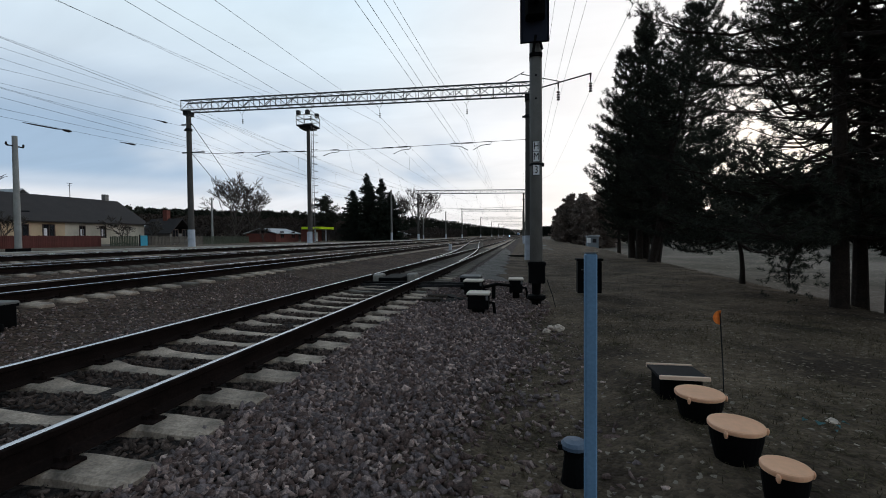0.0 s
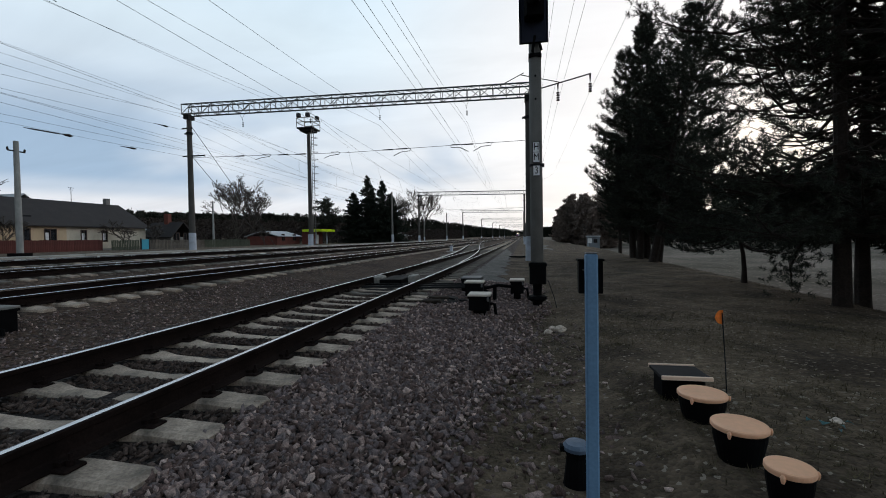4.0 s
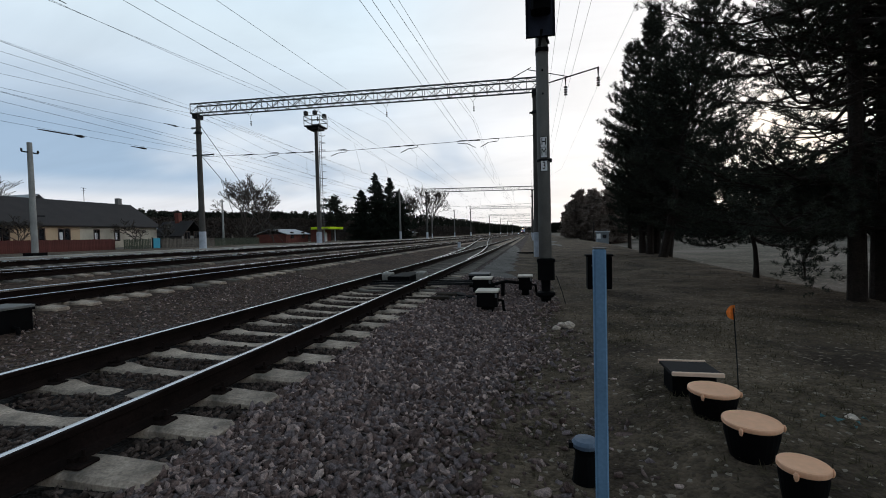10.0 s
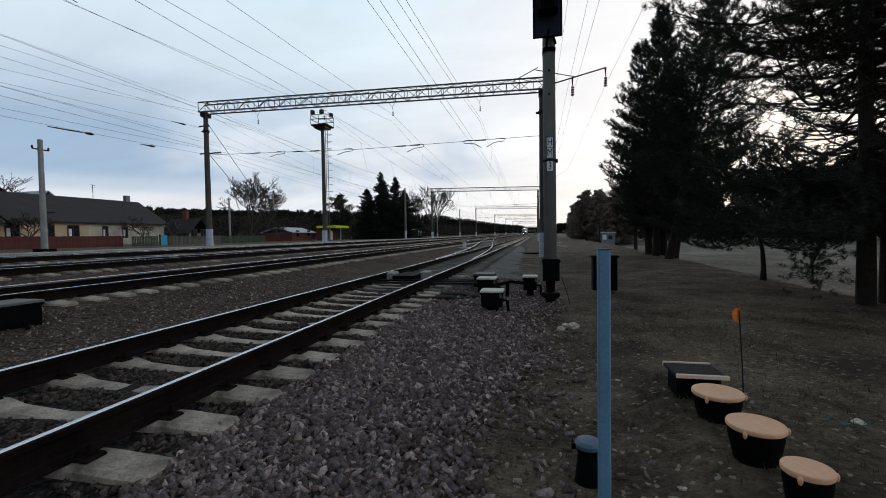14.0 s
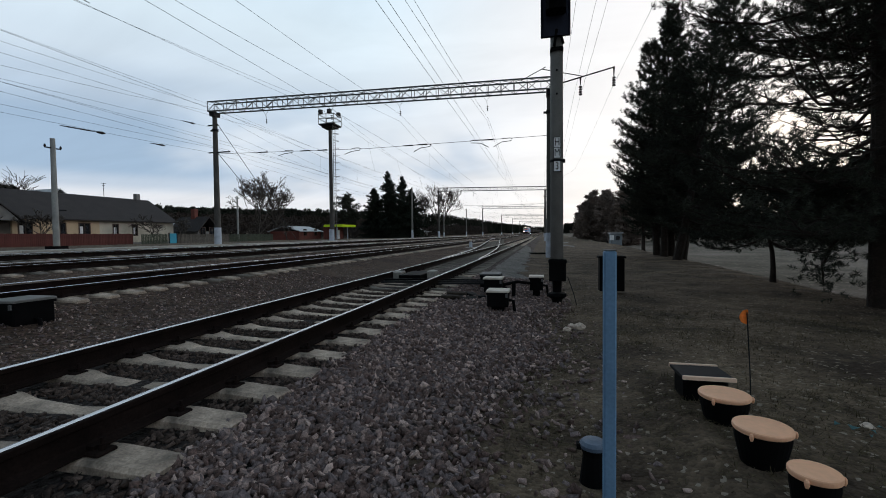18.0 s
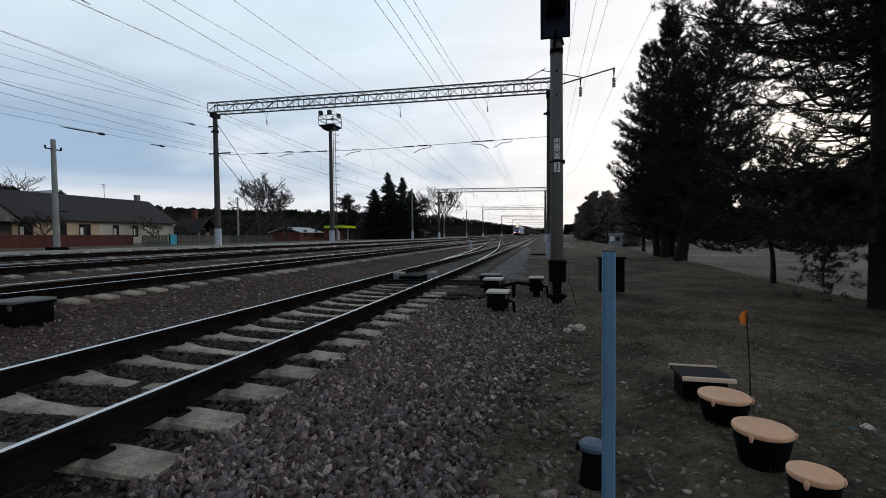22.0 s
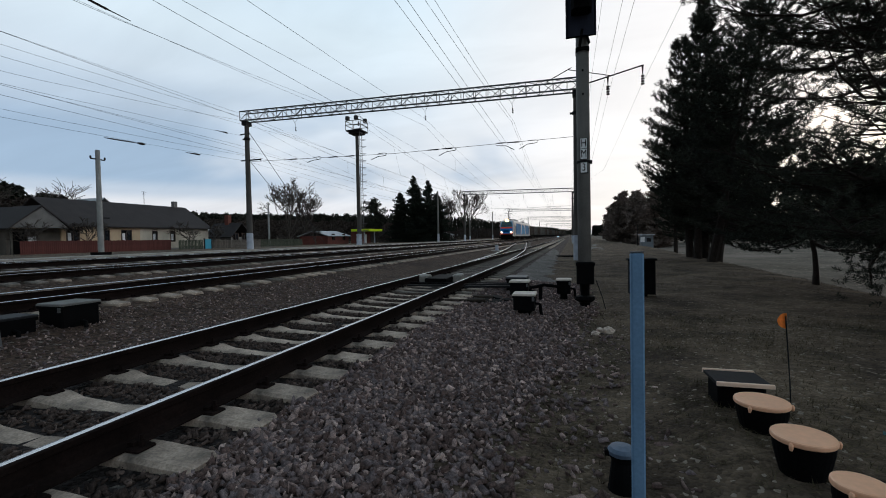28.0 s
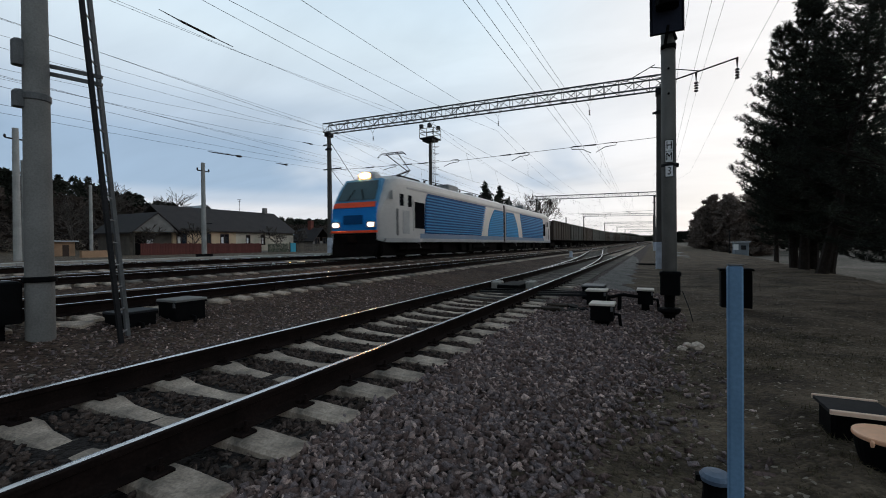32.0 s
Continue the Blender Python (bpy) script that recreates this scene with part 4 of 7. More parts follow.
for u, z, sag in ((-8.75, 9.05, 0.97), (-18.7, 6.72, 0.1)):
    solid("feeder_wire", Mesh().tube(span_pts(u, GANTRIES[:6], [z] * 6, sag, 8), 0.0066, 5), M_WIRE, "thin dark reinforcing wire strung over the tracks", "wire", "feeder wires")
solid("line_insulator", Mesh().tube([(-14.0, 8.2, 8.98), (-14.0, 8.8, 8.94), (-14.0, 9.0, 8.93), (-14.0, 10.1, 8.90), (-14.0, 10.2, 8.9), (-14.0, 10.9, 8.89)], [0.010, 0.02, 0.038, 0.038, 0.02, 0.012], 8), M_INSUL, "long dark rod insulator in a carrier wire", "insulator", "insulators in the feeders")


# ---- trees ----
def needles(centres, size, blades, seed, flat=0.6, fat=1.0):
    """Tufts of thin needles-like triangles round centres."""
    r = np.random.RandomState(seed)
    c = np.repeat(np.asarray(centres, np.float32), blades, 0)
    n = len(c)
    d = r.normal(size=(n, 3))
    d[:, 2] = d[:, 2] * flat + 0.25
    d /= np.linalg.norm(d, axis=1)[:, None]
    side = np.cross(d, r.normal(size=(n, 3)))
    side /= np.linalg.norm(side, axis=1)[:, None] + 1e-6
    ln = size * r.uniform(0.6, 1.2, (n, 1))
    wd = ln * r.uniform(0.10, 0.22, (n, 1)) * fat
    base = c + r.normal(size=(n, 3)) * size * 0.25
    v = np.stack([base - side * wd, base + side * wd, base + d * ln], 1).reshape(-1, 3)
    return v, np.arange(3 * n).reshape(-1, 3)


def conifer(name, height, base, radius, seed, broad=True, tuft=0.34, per=9, dens=1.0, label="", category="pine tree", group="", mat=None, whorl=1.0):
    """A trunk, limbs in whorls and needle tufts on twigs, for the conifers farther off; broad: a full crown, else a spruce's cone."""
    r = random.Random(seed)
    th = thing(name, label=label, category=category, group=group)
    pts = [(0.15 * math.sin(i * 0.8 + seed) * i / 8, 0.12 * math.cos(i * 1.1 + seed) * i / 8, height * i / 8) for i in range(9)]
    tr = 0.012 * height + 0.05
    trunk = Mesh().tube([(pts[0][0], pts[0][1], -0.4)] + pts, [tr * 1.25] + [tr * (1 - 0.9 * i / 8) for i in range(9)], 9)
    limbs, cents = Mesh(), []
    z = base
    while z < height - 0.15:
        s = (z - base) / (height - base)
        if broad:
            reach = radius * (0.75 + 0.35 * math.sin(min(1, s * 1.6) * math.pi * 0.5)) * (1 - s ** 2.2) + 0.25
        else:
            reach = radius * (1 - s) ** 0.9 * (0.6 + 0.6 * r.random()) + 0.15
        i = z / height * 8
        k = min(7, int(i))
        cx = pts[k][0] + (pts[k + 1][0] - pts[k][0]) * (i - k)
        cy = pts[k][1] + (pts[k + 1][1] - pts[k][1]) * (i - k)
        for q in range(r.choice((3, 4, 5)) if broad else r.choice((5, 6))):
            a = r.uniform(0, 2 * math.pi)
            L = reach * r.uniform(0.55, 1.12)
            rise = (0.25 if s > 0.5 else -0.02) + r.uniform(-0.16, 0.2) if broad else -0.25 + 0.5 * s + r.uniform(-0.08, 0.08)
            ends = [(cx + math.cos(a) * L * t, cy + math.sin(a) * L * t, z + L * (rise * t + 0.11 * t * t - 0.1 * math.sin(t * math.pi))) for t in (0, 0.35, 0.7, 1.0)]
            limbs.tube(ends, [tr * 0.28 * (1 - 0.5 * s), tr * 0.18 * (1 - 0.5 * s), tr * 0.1, 0.008], 4, caps=False)
            for j in range(max(3, int(L * 7 * dens))):
                t = r.uniform(0.25 if broad else 0.08, 1.05)
                spread = (0.30 if broad else 0.22) * L * (1.1 - 0.6 * t) + 0.05
                x = cx + math.cos(a) * L * t + r.gauss(0, spread * 0.6)
                y = cy + math.sin(a) * L * t + r.gauss(0, spread * 0.6)
                cents.append((x, y, z + L * (rise * t + 0.1 * t * t) + r.gauss(0, 0.16 if broad else 0.10) - (0 if broad else 0.12 * t)))
        z += r.uniform(0.32, 0.6) * (1.0 if broad else 0.75) * max(0.7, height / 14) * whorl
    part("trunk", trunk, M_BARK, th)
    tagged(part("branchwork", limbs, M_BARK, th), kind="stuff")
    v, f = needles(cents, tuft, per, seed, 0.6)
    part("crown", fast_mesh("crown", v, f, mat or (M_NEEDLE if broad else M_SPRUCE)), None, th)
    return th


def bare_tree(name, height, seed, label, spread=0.55, mat=None, group="", depth=5, thick=0.016, category="tree", fine=0.016):
    r = random.Random(seed)
    th = thing(name, label=label, category=category, group=group)
    trunk, twigs = Mesh(), Mesh()

    def grow(p, d, L, rad, k):
        q = p + d * L * 0.5 + Vector((r.gauss(0, 0.04), r.gauss(0, 0.04), 0)) * L
        e = p + d * L
        (trunk if k < 2 else twigs).tube([p, q, e], [max(w, fine) for w in (rad, rad * 0.85, rad * 0.65)], 5 if k < 2 else 3, caps=False)
        if k >= depth:
            return
        for _ in range(r.choice((2, 3, 3)) if k else 5):
            nd = (d + Vector((r.gauss(0, spread), r.gauss(0, spread), r.gauss(0.12, 0.25)))).normalized()
            grow(p + d * L * r.uniform(0.55, 1.0), nd, L * r.uniform(0.6, 0.82), rad * 0.58, k + 1)

    grow(Vector((0, 0, -0.2)), Vector((0, 0, 1)), height * 0.32, height * thick, 0)
    part("trunk", trunk, mat or M_GREYBARK, th)
    tagged(part("branchwork", twigs, mat or M_GREYBARK, th), kind="stuff")
    return th


CROWN_S, CROWN_R = (0, 0.1, 0.2, 0.35, 0.6, 0.8, 0.93, 1.0), (0.6, 0.85, 1.0, 0.95, 0.62, 0.30, 0.11, 0.02)
COLUMN_R = (0.8, 0.9, 0.95, 1.0, 0.95, 0.7, 0.45, 0.1)


def shoots_mesh(shoots, length, blades, blade, width, seed):
    """Upright brushes of needles: each shoot is a place and a direction."""
    r = np.random.RandomState(seed)
    p = np.repeat(np.array([a for a, b in shoots], np.float32), blades, 0)
    d = np.repeat(np.array([b for a, b in shoots], np.float32), blades, 0)
    n = len(p)
    d /= np.linalg.norm(d, axis=1)[:, None] + 1e-6
    out = r.normal(size=(n, 3))
    out -= d * (out * d).sum(1)[:, None]
    out /= np.linalg.norm(out, axis=1)[:, None] + 1e-6
    base = p + d * (length * r.uniform(0, 1, (n, 1)))
    nd = d * r.uniform(0.3, 0.9, (n, 1)) + out
    nd /= np.linalg.norm(nd, axis=1)[:, None]
    side = np.cross(nd, r.normal(size=(n, 3)))
    side /= np.linalg.norm(side, axis=1)[:, None] + 1e-6
    ln = blade * r.uniform(0.7, 1.2, (n, 1))
    v = np.stack([base - side * width, base + side * width, base + nd * ln], 1).reshape(-1, 3)
    return v, np.arange(3 * n).reshape(-1, 3)


def pine(height, base, radius, seed, crown=CROWN_R, shoot=0.26, blades=26, blade=0.15, width=0.011, whorl=0.58, step=0.24, thin=(), droop=0.0, girth=1.0, bough=False, lean=(0, 0), dead=0):
    """A Scots pine: layered boughs with side twigs in one plane, their shoots turned up."""
    r = random.Random(seed)
    th = thing("pine_tree", label="dark dense Scots pine at the verge's edge", category="pine tree", group="pines along the verge")
    pts = [Vector((0.18 * math.sin(i * 0.8 + seed) * i / 8 + lean[0] * i / 8, 0.14 * math.cos(i * 1.1 + seed) * i / 8 + lean[1] * i / 8, height * i / 8)) for i in range(9)]
    tr = (0.012 * height + 0.05) * girth
    trunk = Mesh().tube([pts[0] - Vector((0, 0, 0.4)), pts[0] + Vector((0, 0, 0.12))] + pts[1:], [tr * 1.5, tr * 1.12] + [tr * (1 - 0.9 * i / 8) for i in range(1, 9)], 10)
    limbs, shoots = Mesh(), []
    up = Vector((0, 0, 1))
    z = base
    while z < height - 0.1:
        s = (z - base) / (height - base)
        i = z / height * 8
        k = min(7, int(i))
        hub = pts[k].lerp(pts[k + 1], i - k)
        hub.z = z
        reach = radius * float(np.interp(s, CROWN_S, crown)) + 0.1
        few = min([f for a, b, f in thin if a < z < b] + [1.0])
        turn0 = r.uniform(0, 6.28)
        count = r.choice((4, 5, 5, 6)) if few > 0.3 else 3
        for q in range(count):
            a = turn0 + q * 6.283 / count + r.uniform(-0.35, 0.35)
            L = reach * r.uniform(0.62, 1.12)
            rise = float(np.interp(s, (0, 0.3, 0.6, 0.85, 1), (-0.12 - droop, -0.02 - droop * 0.5, 0.18, 0.55, 1.3))) + r.uniform(-0.1, 0.12)
            flat = Vector((math.cos(a), math.sin(a), 0))
            across = Vector((-math.sin(a), math.cos(a), 0))
            hz = z + r.uniform(-0.16, 0.16)

            def on(t):
                w = 0.10 * L * math.sin(t * 3 + seed + q)
                return hub + flat * (L * t) + across * w * t + up * (hz - z + L * (rise * t + 0.22 * t * t - 0.10 * math.sin(t * math.pi)))

            thick = max(0.012, tr * 0.26 * (1 - 0.6 * s) / max(girth, 0.6)) * (0.75 if few < 0.3 else 1.0)
            limbs.tube([on(t) for t in (0, 0.25, 0.5, 0.75, 1.0)], [thick, thick * 0.8, thick * 0.6, thick * 0.38, 0.008], 5, caps=False)
            t = 0.22 if s < 0.6 else 0.08
            sgn = 1
            while t < 1.0:
                p0 = on(t)
                d0 = (on(min(1, t + 0.05)) - on(t - 0.05)).normalized()
                sl = (0.42 * L * (1.05 - 0.75 * t) + 0.15) * r.uniform(0.6, 1.15)
                sd = (d0 * 0.75 + across * sgn * r.uniform(0.55, 1.0) + up * r.uniform(-0.05, 0.25)).normalized()
                p1 = p0 + sd * sl
                if sl > 0.3 and (few > 0.3 or r.random() < 0.45):
                    limbs.tube([p0, p0.lerp(p1, 0.5) + up * 0.02, p1], [thick * 0.22 + 0.003, thick * 0.14 + 0.002, 0.003], 3, caps=False)
                m = max(3, int(sl / 0.13))
                for j in range(m):
                    if r.random() > few:
                        continue
                    f = (j + 1) / m
                    pp = p0.lerp(p1, 0.1 + 0.9 * f)
                    o = r.choice((-1, 1)) * r.uniform(0.1, 0.8)
                    pp = pp + across.cross(up) * r.uniform(-0.08, 0.08) + up * r.uniform(-0.07, 0.07)
                    shoots.append((pp, sd * 0.6 + across * o * 0.5 + flat * r.uniform(-0.1, 0.4) + up * r.uniform(0.15, 1.0)))
                sgn = -sgn
                t += step / max(1.0, L) * r.uniform(0.7, 1.2)
            for j in range(6):
                if r.random() < few:
                    shoots.append((on(1.0 - 0.06 * j), flat * 0.6 + across * r.uniform(-0.8, 0.8) + up * r.uniform(0.2, 1.0)))
        z += whorl * r.uniform(0.7, 1.3)
    for q in range(9):
        shoots.append((pts[8] - up * 0.12 * q, up + Vector((r.uniform(-0.4, 0.4), r.uniform(-0.4, 0.4), 0))))
    for q in range(dead):
        # bare dry twigs under the crown
        a, L, z0 = r.uniform(0, 6.28), r.uniform(0.5, 1.4), base * r.uniform(0.55, 1.0)
        d = Vector((math.cos(a), math.sin(a), r.uniform(-0.3, 0.2)))
        limbs.tube([Vector((0, 0, z0)), Vector((0, 0, z0)) + d * L * 0.6, Vector((0, 0, z0)) + d * L + up * 0.1], [0.02, 0.012, 0.004], 4, caps=False)
    if bough:
        # a low bough hanging to the grass
        ends = [Vector(e) for e in ((-0.1, 0.1, 1.5), (-0.35, 0.15, 1.5), (-0.6, 0.2, 1.2), (-0.75, 0.2, 0.8), (-0.7, 0.25, 0.4))]
        limbs.tube(ends, [0.06, 0.05, 0.04, 0.03, 0.01], 5, caps=False)
        for j in range(120):
            p = ends[1].lerp(ends[4], r.random())
            shoots.append((Vector((p.x - 0.1 + r.gauss(0, 0.2), p.y + r.gauss(0, 0.25), p.z + r.gauss(0, 0.14))), Vector((r.uniform(-1, 0.6), r.uniform(-0.6, 0.6), r.uniform(-0.3, 0.6)))))
    part("trunk", trunk, M_BARK, th)
    tagged(part("branchwork", limbs, M_BARK, th), kind="stuff")
    v, f = shoots_mesh(shoots, shoot, blades, blade, width, seed)
    part("crown", fast_mesh("crown", v, f, M_NEEDLE), None, th)
    return th


# pines on the verge: eight shapes, set along its edge
NEAR = dict(crown=COLUMN_R, shoot=0.17, blades=40, blade=0.09, width=0.0055, whorl=0.36, step=0.17)
PINES = [pine(12.6, 1.9, 2.6, 3, lean=(-0.5, 0), dead=5), pine(13.2, 2.0, 2.4, 8, dead=6), pine(14.7, 2.1, 2.6, 15, dead=4), pine(13.2, 2.2, 3.8, 21, lean=(2.4, 0), dead=4), pine(14.8, 2.0, 3.4, 33, lean=(1.8, 0), dead=4),
         pine(17.0, 1.9, 3.35, 41, thin=((3.2, 4.9, 0.04), (6.0, 6.8, 0.2)), droop=0.12, girth=0.52, bough=True, dead=5, **NEAR),
         pine(11.5, 2.4, 2.4, 47, thin=((3.1, 5.1, 0.04),), droop=0.1, girth=0.7, **NEAR), pine(3.5, 1.2, 2.8, 52, droop=0.15, girth=0.75, lean=(-0.1, 0.1), **NEAR)]
SPOTS = [(0, 6.75, 28.2, 0, 1.0), (1, 6.85, 27.0, 40, 1.0), (2, 7.55, 28.3, 80, 1.0), (3, 6.6, 23.5, 0, 1.0), (4, 7.9, 27.3, 0, 1.0), (1, 9.5, 45.0, 310, 0.8),
         (5, 5.9, 9.05, 0, 1.0), (6, 7.1, 10.35, 250, 1.0), (5, 6.75, 9.0, 140, 0.95), (7, 6.17, 13.3, 20, 1.0), (4, 10.4, 11.2, 170, 1.05), (2, 14.8, 17.0, 222, 1.1), (4, 15.0, 12.5, 15, 1.1),
         (3, 12.4, 46.0, 77, 1.0), (2, 10.2, 35.0, 290, 0.95), (2, 18.5, 22.0, 345, 1.1), (4, 10.5, 7.5, 61, 1.0)]
used = set()
for kind, x, y, rot, sc in SPOTS:
    m = pose(x, y, level(x, y) - 0.05, 0, 0, rot)
    if kind not in used:
        used.add(kind)
        c = PINES[kind]
        c.matrix_world = m
    else:
        c = copy_thing(PINES[kind], m)
    c.scale = (sc, sc, sc)

# smaller conifers farther along the verge
FIRS = [conifer("conifer_tree", h, 0.4, rad, sd, True, 0.4, 16, 1.6, "brownish dense conifer beside the path", "conifer tree", "conifers beside the path", mat=M_HEDGE) for h, rad, sd in ((10.5, 3.0, 51), (9.8, 2.9, 57))]
for n, (x, y, rot, sc) in enumerate(((10.6, 98, 0, 1.05), (12.6, 92, 50, 1.1), (14.6, 86, 110, 1.05), (10.6, 112, 20, 1.0), (14.0, 104, 200, 1.15), (17.5, 96, 280, 1.0), (11.0, 128, 90, 1.0), (19.0, 112, 160, 1.1))):
    c = FIRS[n] if n < 2 else copy_thing(FIRS[n % 2], Matrix())
    c.matrix_world = pose(*put(x, y, level(x, y) - 0.1), 0, 0, rot)
    c.scale = (sc, sc, sc)

# spruces, a small pine and bare trees beyond the line
for n, (x, y, h, sd) in enumerate(((-37.2, 92, 11.6, 61), (-34.2, 93, 15.4, 62), (-32.6, 91, 12.0, 64), (-30.2, 91, 13.8, 63), (-28.6, 92, 11.0, 66))):
    c = conifer("spruce_tree", h, 0.2, 4.9, sd, False, 0.34, 16, 1.3, "tall dark spruce behind the tracks", "spruce tree", "spruces behind the tracks", whorl=1.2)
    c.matrix_world = pose(x, y, 0.6 + grade(y))
c = conifer("pine_tree", 10.5, 4.0, 3.2, 71, True, 0.5, 8, 0.9, "small open-crowned pine behind the tracks", "pine tree")
c.matrix_world = pose(-43.5, 92, 0.6)
for x, y, h, sd in ((-55, 76, 15.5, 5), (-58.5, 86, 13.0, 6)):
    c = bare_tree("bare_tree", h, sd, "leafless broad-crowned tree behind gardens", 0.44, depth=7, thick=0.017, fine=0.026)
    c.matrix_world = pose(x, y, 0.6)
for x, y, h, sd in ((-33.0, 118, 16.5, 7), (-29.5, 121, 17.0, 8), (-27.5, 120, 15.5, 9), (-35.5, 121, 14.0, 10)):
    c = bare_tree("bare_tree", h, sd, "tall leafless tree behind the tracks", 0.33, depth=6, thick=0.011, group="bare trees behind the tracks", fine=0.03)
    c.matrix_world = pose(x, y, 0.8)
for x, y, h, sd in ((-58, 36.8, 12.5, 11), (-52, 22.5, 7.5, 12), (-60, 30, 11.0, 13), (-44.6, 30.0, 4.5, 14), (-44, 41, 4.4, 17), (-45, 46, 4.2, 18), (-44.8, 25.6, 4.2, 19), (-43.5, 60, 4.6, 20), (-43.5, 67, 5.0, 21)):
    c = bare_tree("bare_tree", h, sd, "leafless garden tree beside the house", 0.6, depth=5, fine=0.022)
    c.matrix_world = pose(x, y, 0.7)


def belt(name, line, rows, per, height, seed, mat, label, category, tufts=26, size=1.7, wide=2.6, low=0.3, fat=1.0):
    """A far wood: tree crowns of tufts standing in rows along a line of places."""
    r = np.random.RandomState(seed)
    pts = np.array([[np.nan if c is None else c for c in row] for row in line], float)
    seg = np.linalg.norm(np.diff(pts[:, :2], axis=0), axis=1)
    cum = np.r_[0, np.cumsum(seg)]
    cents = []
    for k in range(rows):
        for s in np.arange(0, cum[-1], per):
            s = s + r.uniform(-0.5, 0.5) * per
            x, y, z0, hh = (np.interp(s, cum, pts[:, i]) for i in range(4))
            rise = bool(np.isnan(pts[:, 2]).any())
            away = np.array([x, y]) / np.hypot(x, y)
            x, y = np.array([x, y]) + away * (k * per * 1.1 + r.uniform(-2, 2))
            h = hh * r.uniform(0.8, 1.08)
            if rise:
                z0 = level(x - bend(y), y) - 0.5
            for _ in range(tufts):
                t = r.uniform(low, 1.0)
                w = wide * (1.05 - t) ** 0.6 + 0.2
                a = r.uniform(0, 6.283)
                q = math.sqrt(r.uniform(0, 1)) * w
                cents.append((x + math.cos(a) * q, y + math.sin(a) * q, z0 + grade(y) + h * t))
    v, f = needles(cents, size, 6, seed, 0.7, fat)
    return tagged(new(name, fast_mesh(name, v, f, mat)), label, category, kind="stuff")


belt("far_forest", [(-141, -51, None, 10.2), (-149, 13, None, 9.6), (-145, 39, None, 10.5), (-141, 53, None, 11), (-138, 59, None, 11.0), (-136, 63, None, 11.6), (-134, 71, None, 9.0), (-133, 80, None, 6.8), (-133, 89, None, 5.2), (-134, 105, None, 4.2), (-135, 126, None, 3.6), (-136, 146, None, 4.4), (-142, 181, None, 5.6), (-140, 242, None, 9.8), (-127, 315, None, 13.4), (-102, 408, None, 18), (-78, 494, None, 17), (-48, 599, None, 13), (-30, 660, None, 12), (-26, 900, None, 13), (-40, 1500, None, 20), (30, 1600, 4, 20)], 4, 3.0, 20, 3, M_FOREST,
     "dark pine forest on the far rise", "forest", 80, 0.8, 2.2, 0.0, 2.4)
belt("far_forest", [(-110, -40, None, 9.3), (-117, 10, None, 8.0), (-113, 30, None, 8.7), (-110, 41, None, 9.0), (-106, 49, None, 9.8), (-105, 56, None, 8.8), (-104, 62, None, 7.4), (-103, 70, None, 5.6), (-104, 82, None, 4.6), (-106, 98, None, 5), (-106, 114, None, 5), (-110, 141, None, 6), (-109, 189, None, 7.5), (-99, 246, None, 10)], 4, 2.6, 20, 4, M_SLOPE,
     "brown mixed wood on the slope behind the village", "forest", 80, 0.7, 2.0, 0.0, 2.2)
belt("far_forest", [(30, 640, 0, 13), (80, 420, 0, 12), (130, 260, -0.5, 13), (150, 120, -0.8, 14), (140, 20, -0.8, 14)], 4, 5.0, 20, 5, M_FOREST, "dark pine forest beyond the sandy field", "forest", 60, 1.2, 3.2, 0.0, 2.2)
belt("far_forest", [(24, 128, -0.6, 13), (46, 122, -0.7, 16), (75, 98, -0.8, 17), (100, 70, -0.8, 17), (112, 40, -0.8, 17), (112, 0, -0.8, 17)], 4, 3.6, 20, 15, M_FOREST, "dark pinewood beyond the sandy field", "forest", 70, 1.0, 2.6, 0.0, 2.2)
belt("brushwood", [(-58, 52, 0.6, 3.6), (-60, 75, 0.6, 4.6), (-52, 100, 0.6, 4.2), (-45, 135, 0.6, 4.0), (-38, 190, 0.6, 4.5), (-36, 280, 0.6, 5)], 3, 2.4, 20, 9, M_SHRUB, "brown leafless brushwood between gardens and tracks", "bushes", 30, 0.6, 1.7, 0.0)
belt("brushwood", [(-75, 18, 0.6, 5.0), (-78, 40, 0.6, 5.0), (-85, 70, 0.6, 5.5), (-80, 110, 0.6, 5), (-70, 160, 0.6, 5)], 3, 3.0, 20, 10, M_SHRUB, "brown leafless brushwood behind the houses", "bushes", 30, 0.8, 2.0, 0.0)


# ---- houses beyond the line ----
def window_part(parent, x, y, z, w, h, curtain=True):
    """A window in a wall that faces +x; its middle at y, sill at z."""
    fr = Mesh()
    t = 0.09
    for a, b, c, d in ((-w / 2 - t, -w / 2, -t, h + t), (w / 2, w / 2 + t, -t, h + t), (-w / 2, w / 2, -t, 0), (-w / 2, w / 2, h, h + t), (-0.03, 0.03, 0, h)):
        fr.box(x - 0.05, x + 0.04, y + a, y + b, z + c, z + d)
    ob = part("window", fr, M_FRAME, parent)
    part("pane", Mesh().box(x - 0.06, x + 0.005, y - w / 2, y + w / 2, z, z + h), M_GLASS, ob)
    if curtain:
        part("curtain", Mesh().box(x + 0.006, x + 0.012, y - w / 2 + 0.04, y - w / 2 + 0.34, z + 0.1, z + h * 0.75), M_CURTAIN, ob, "white net curtain in the window")


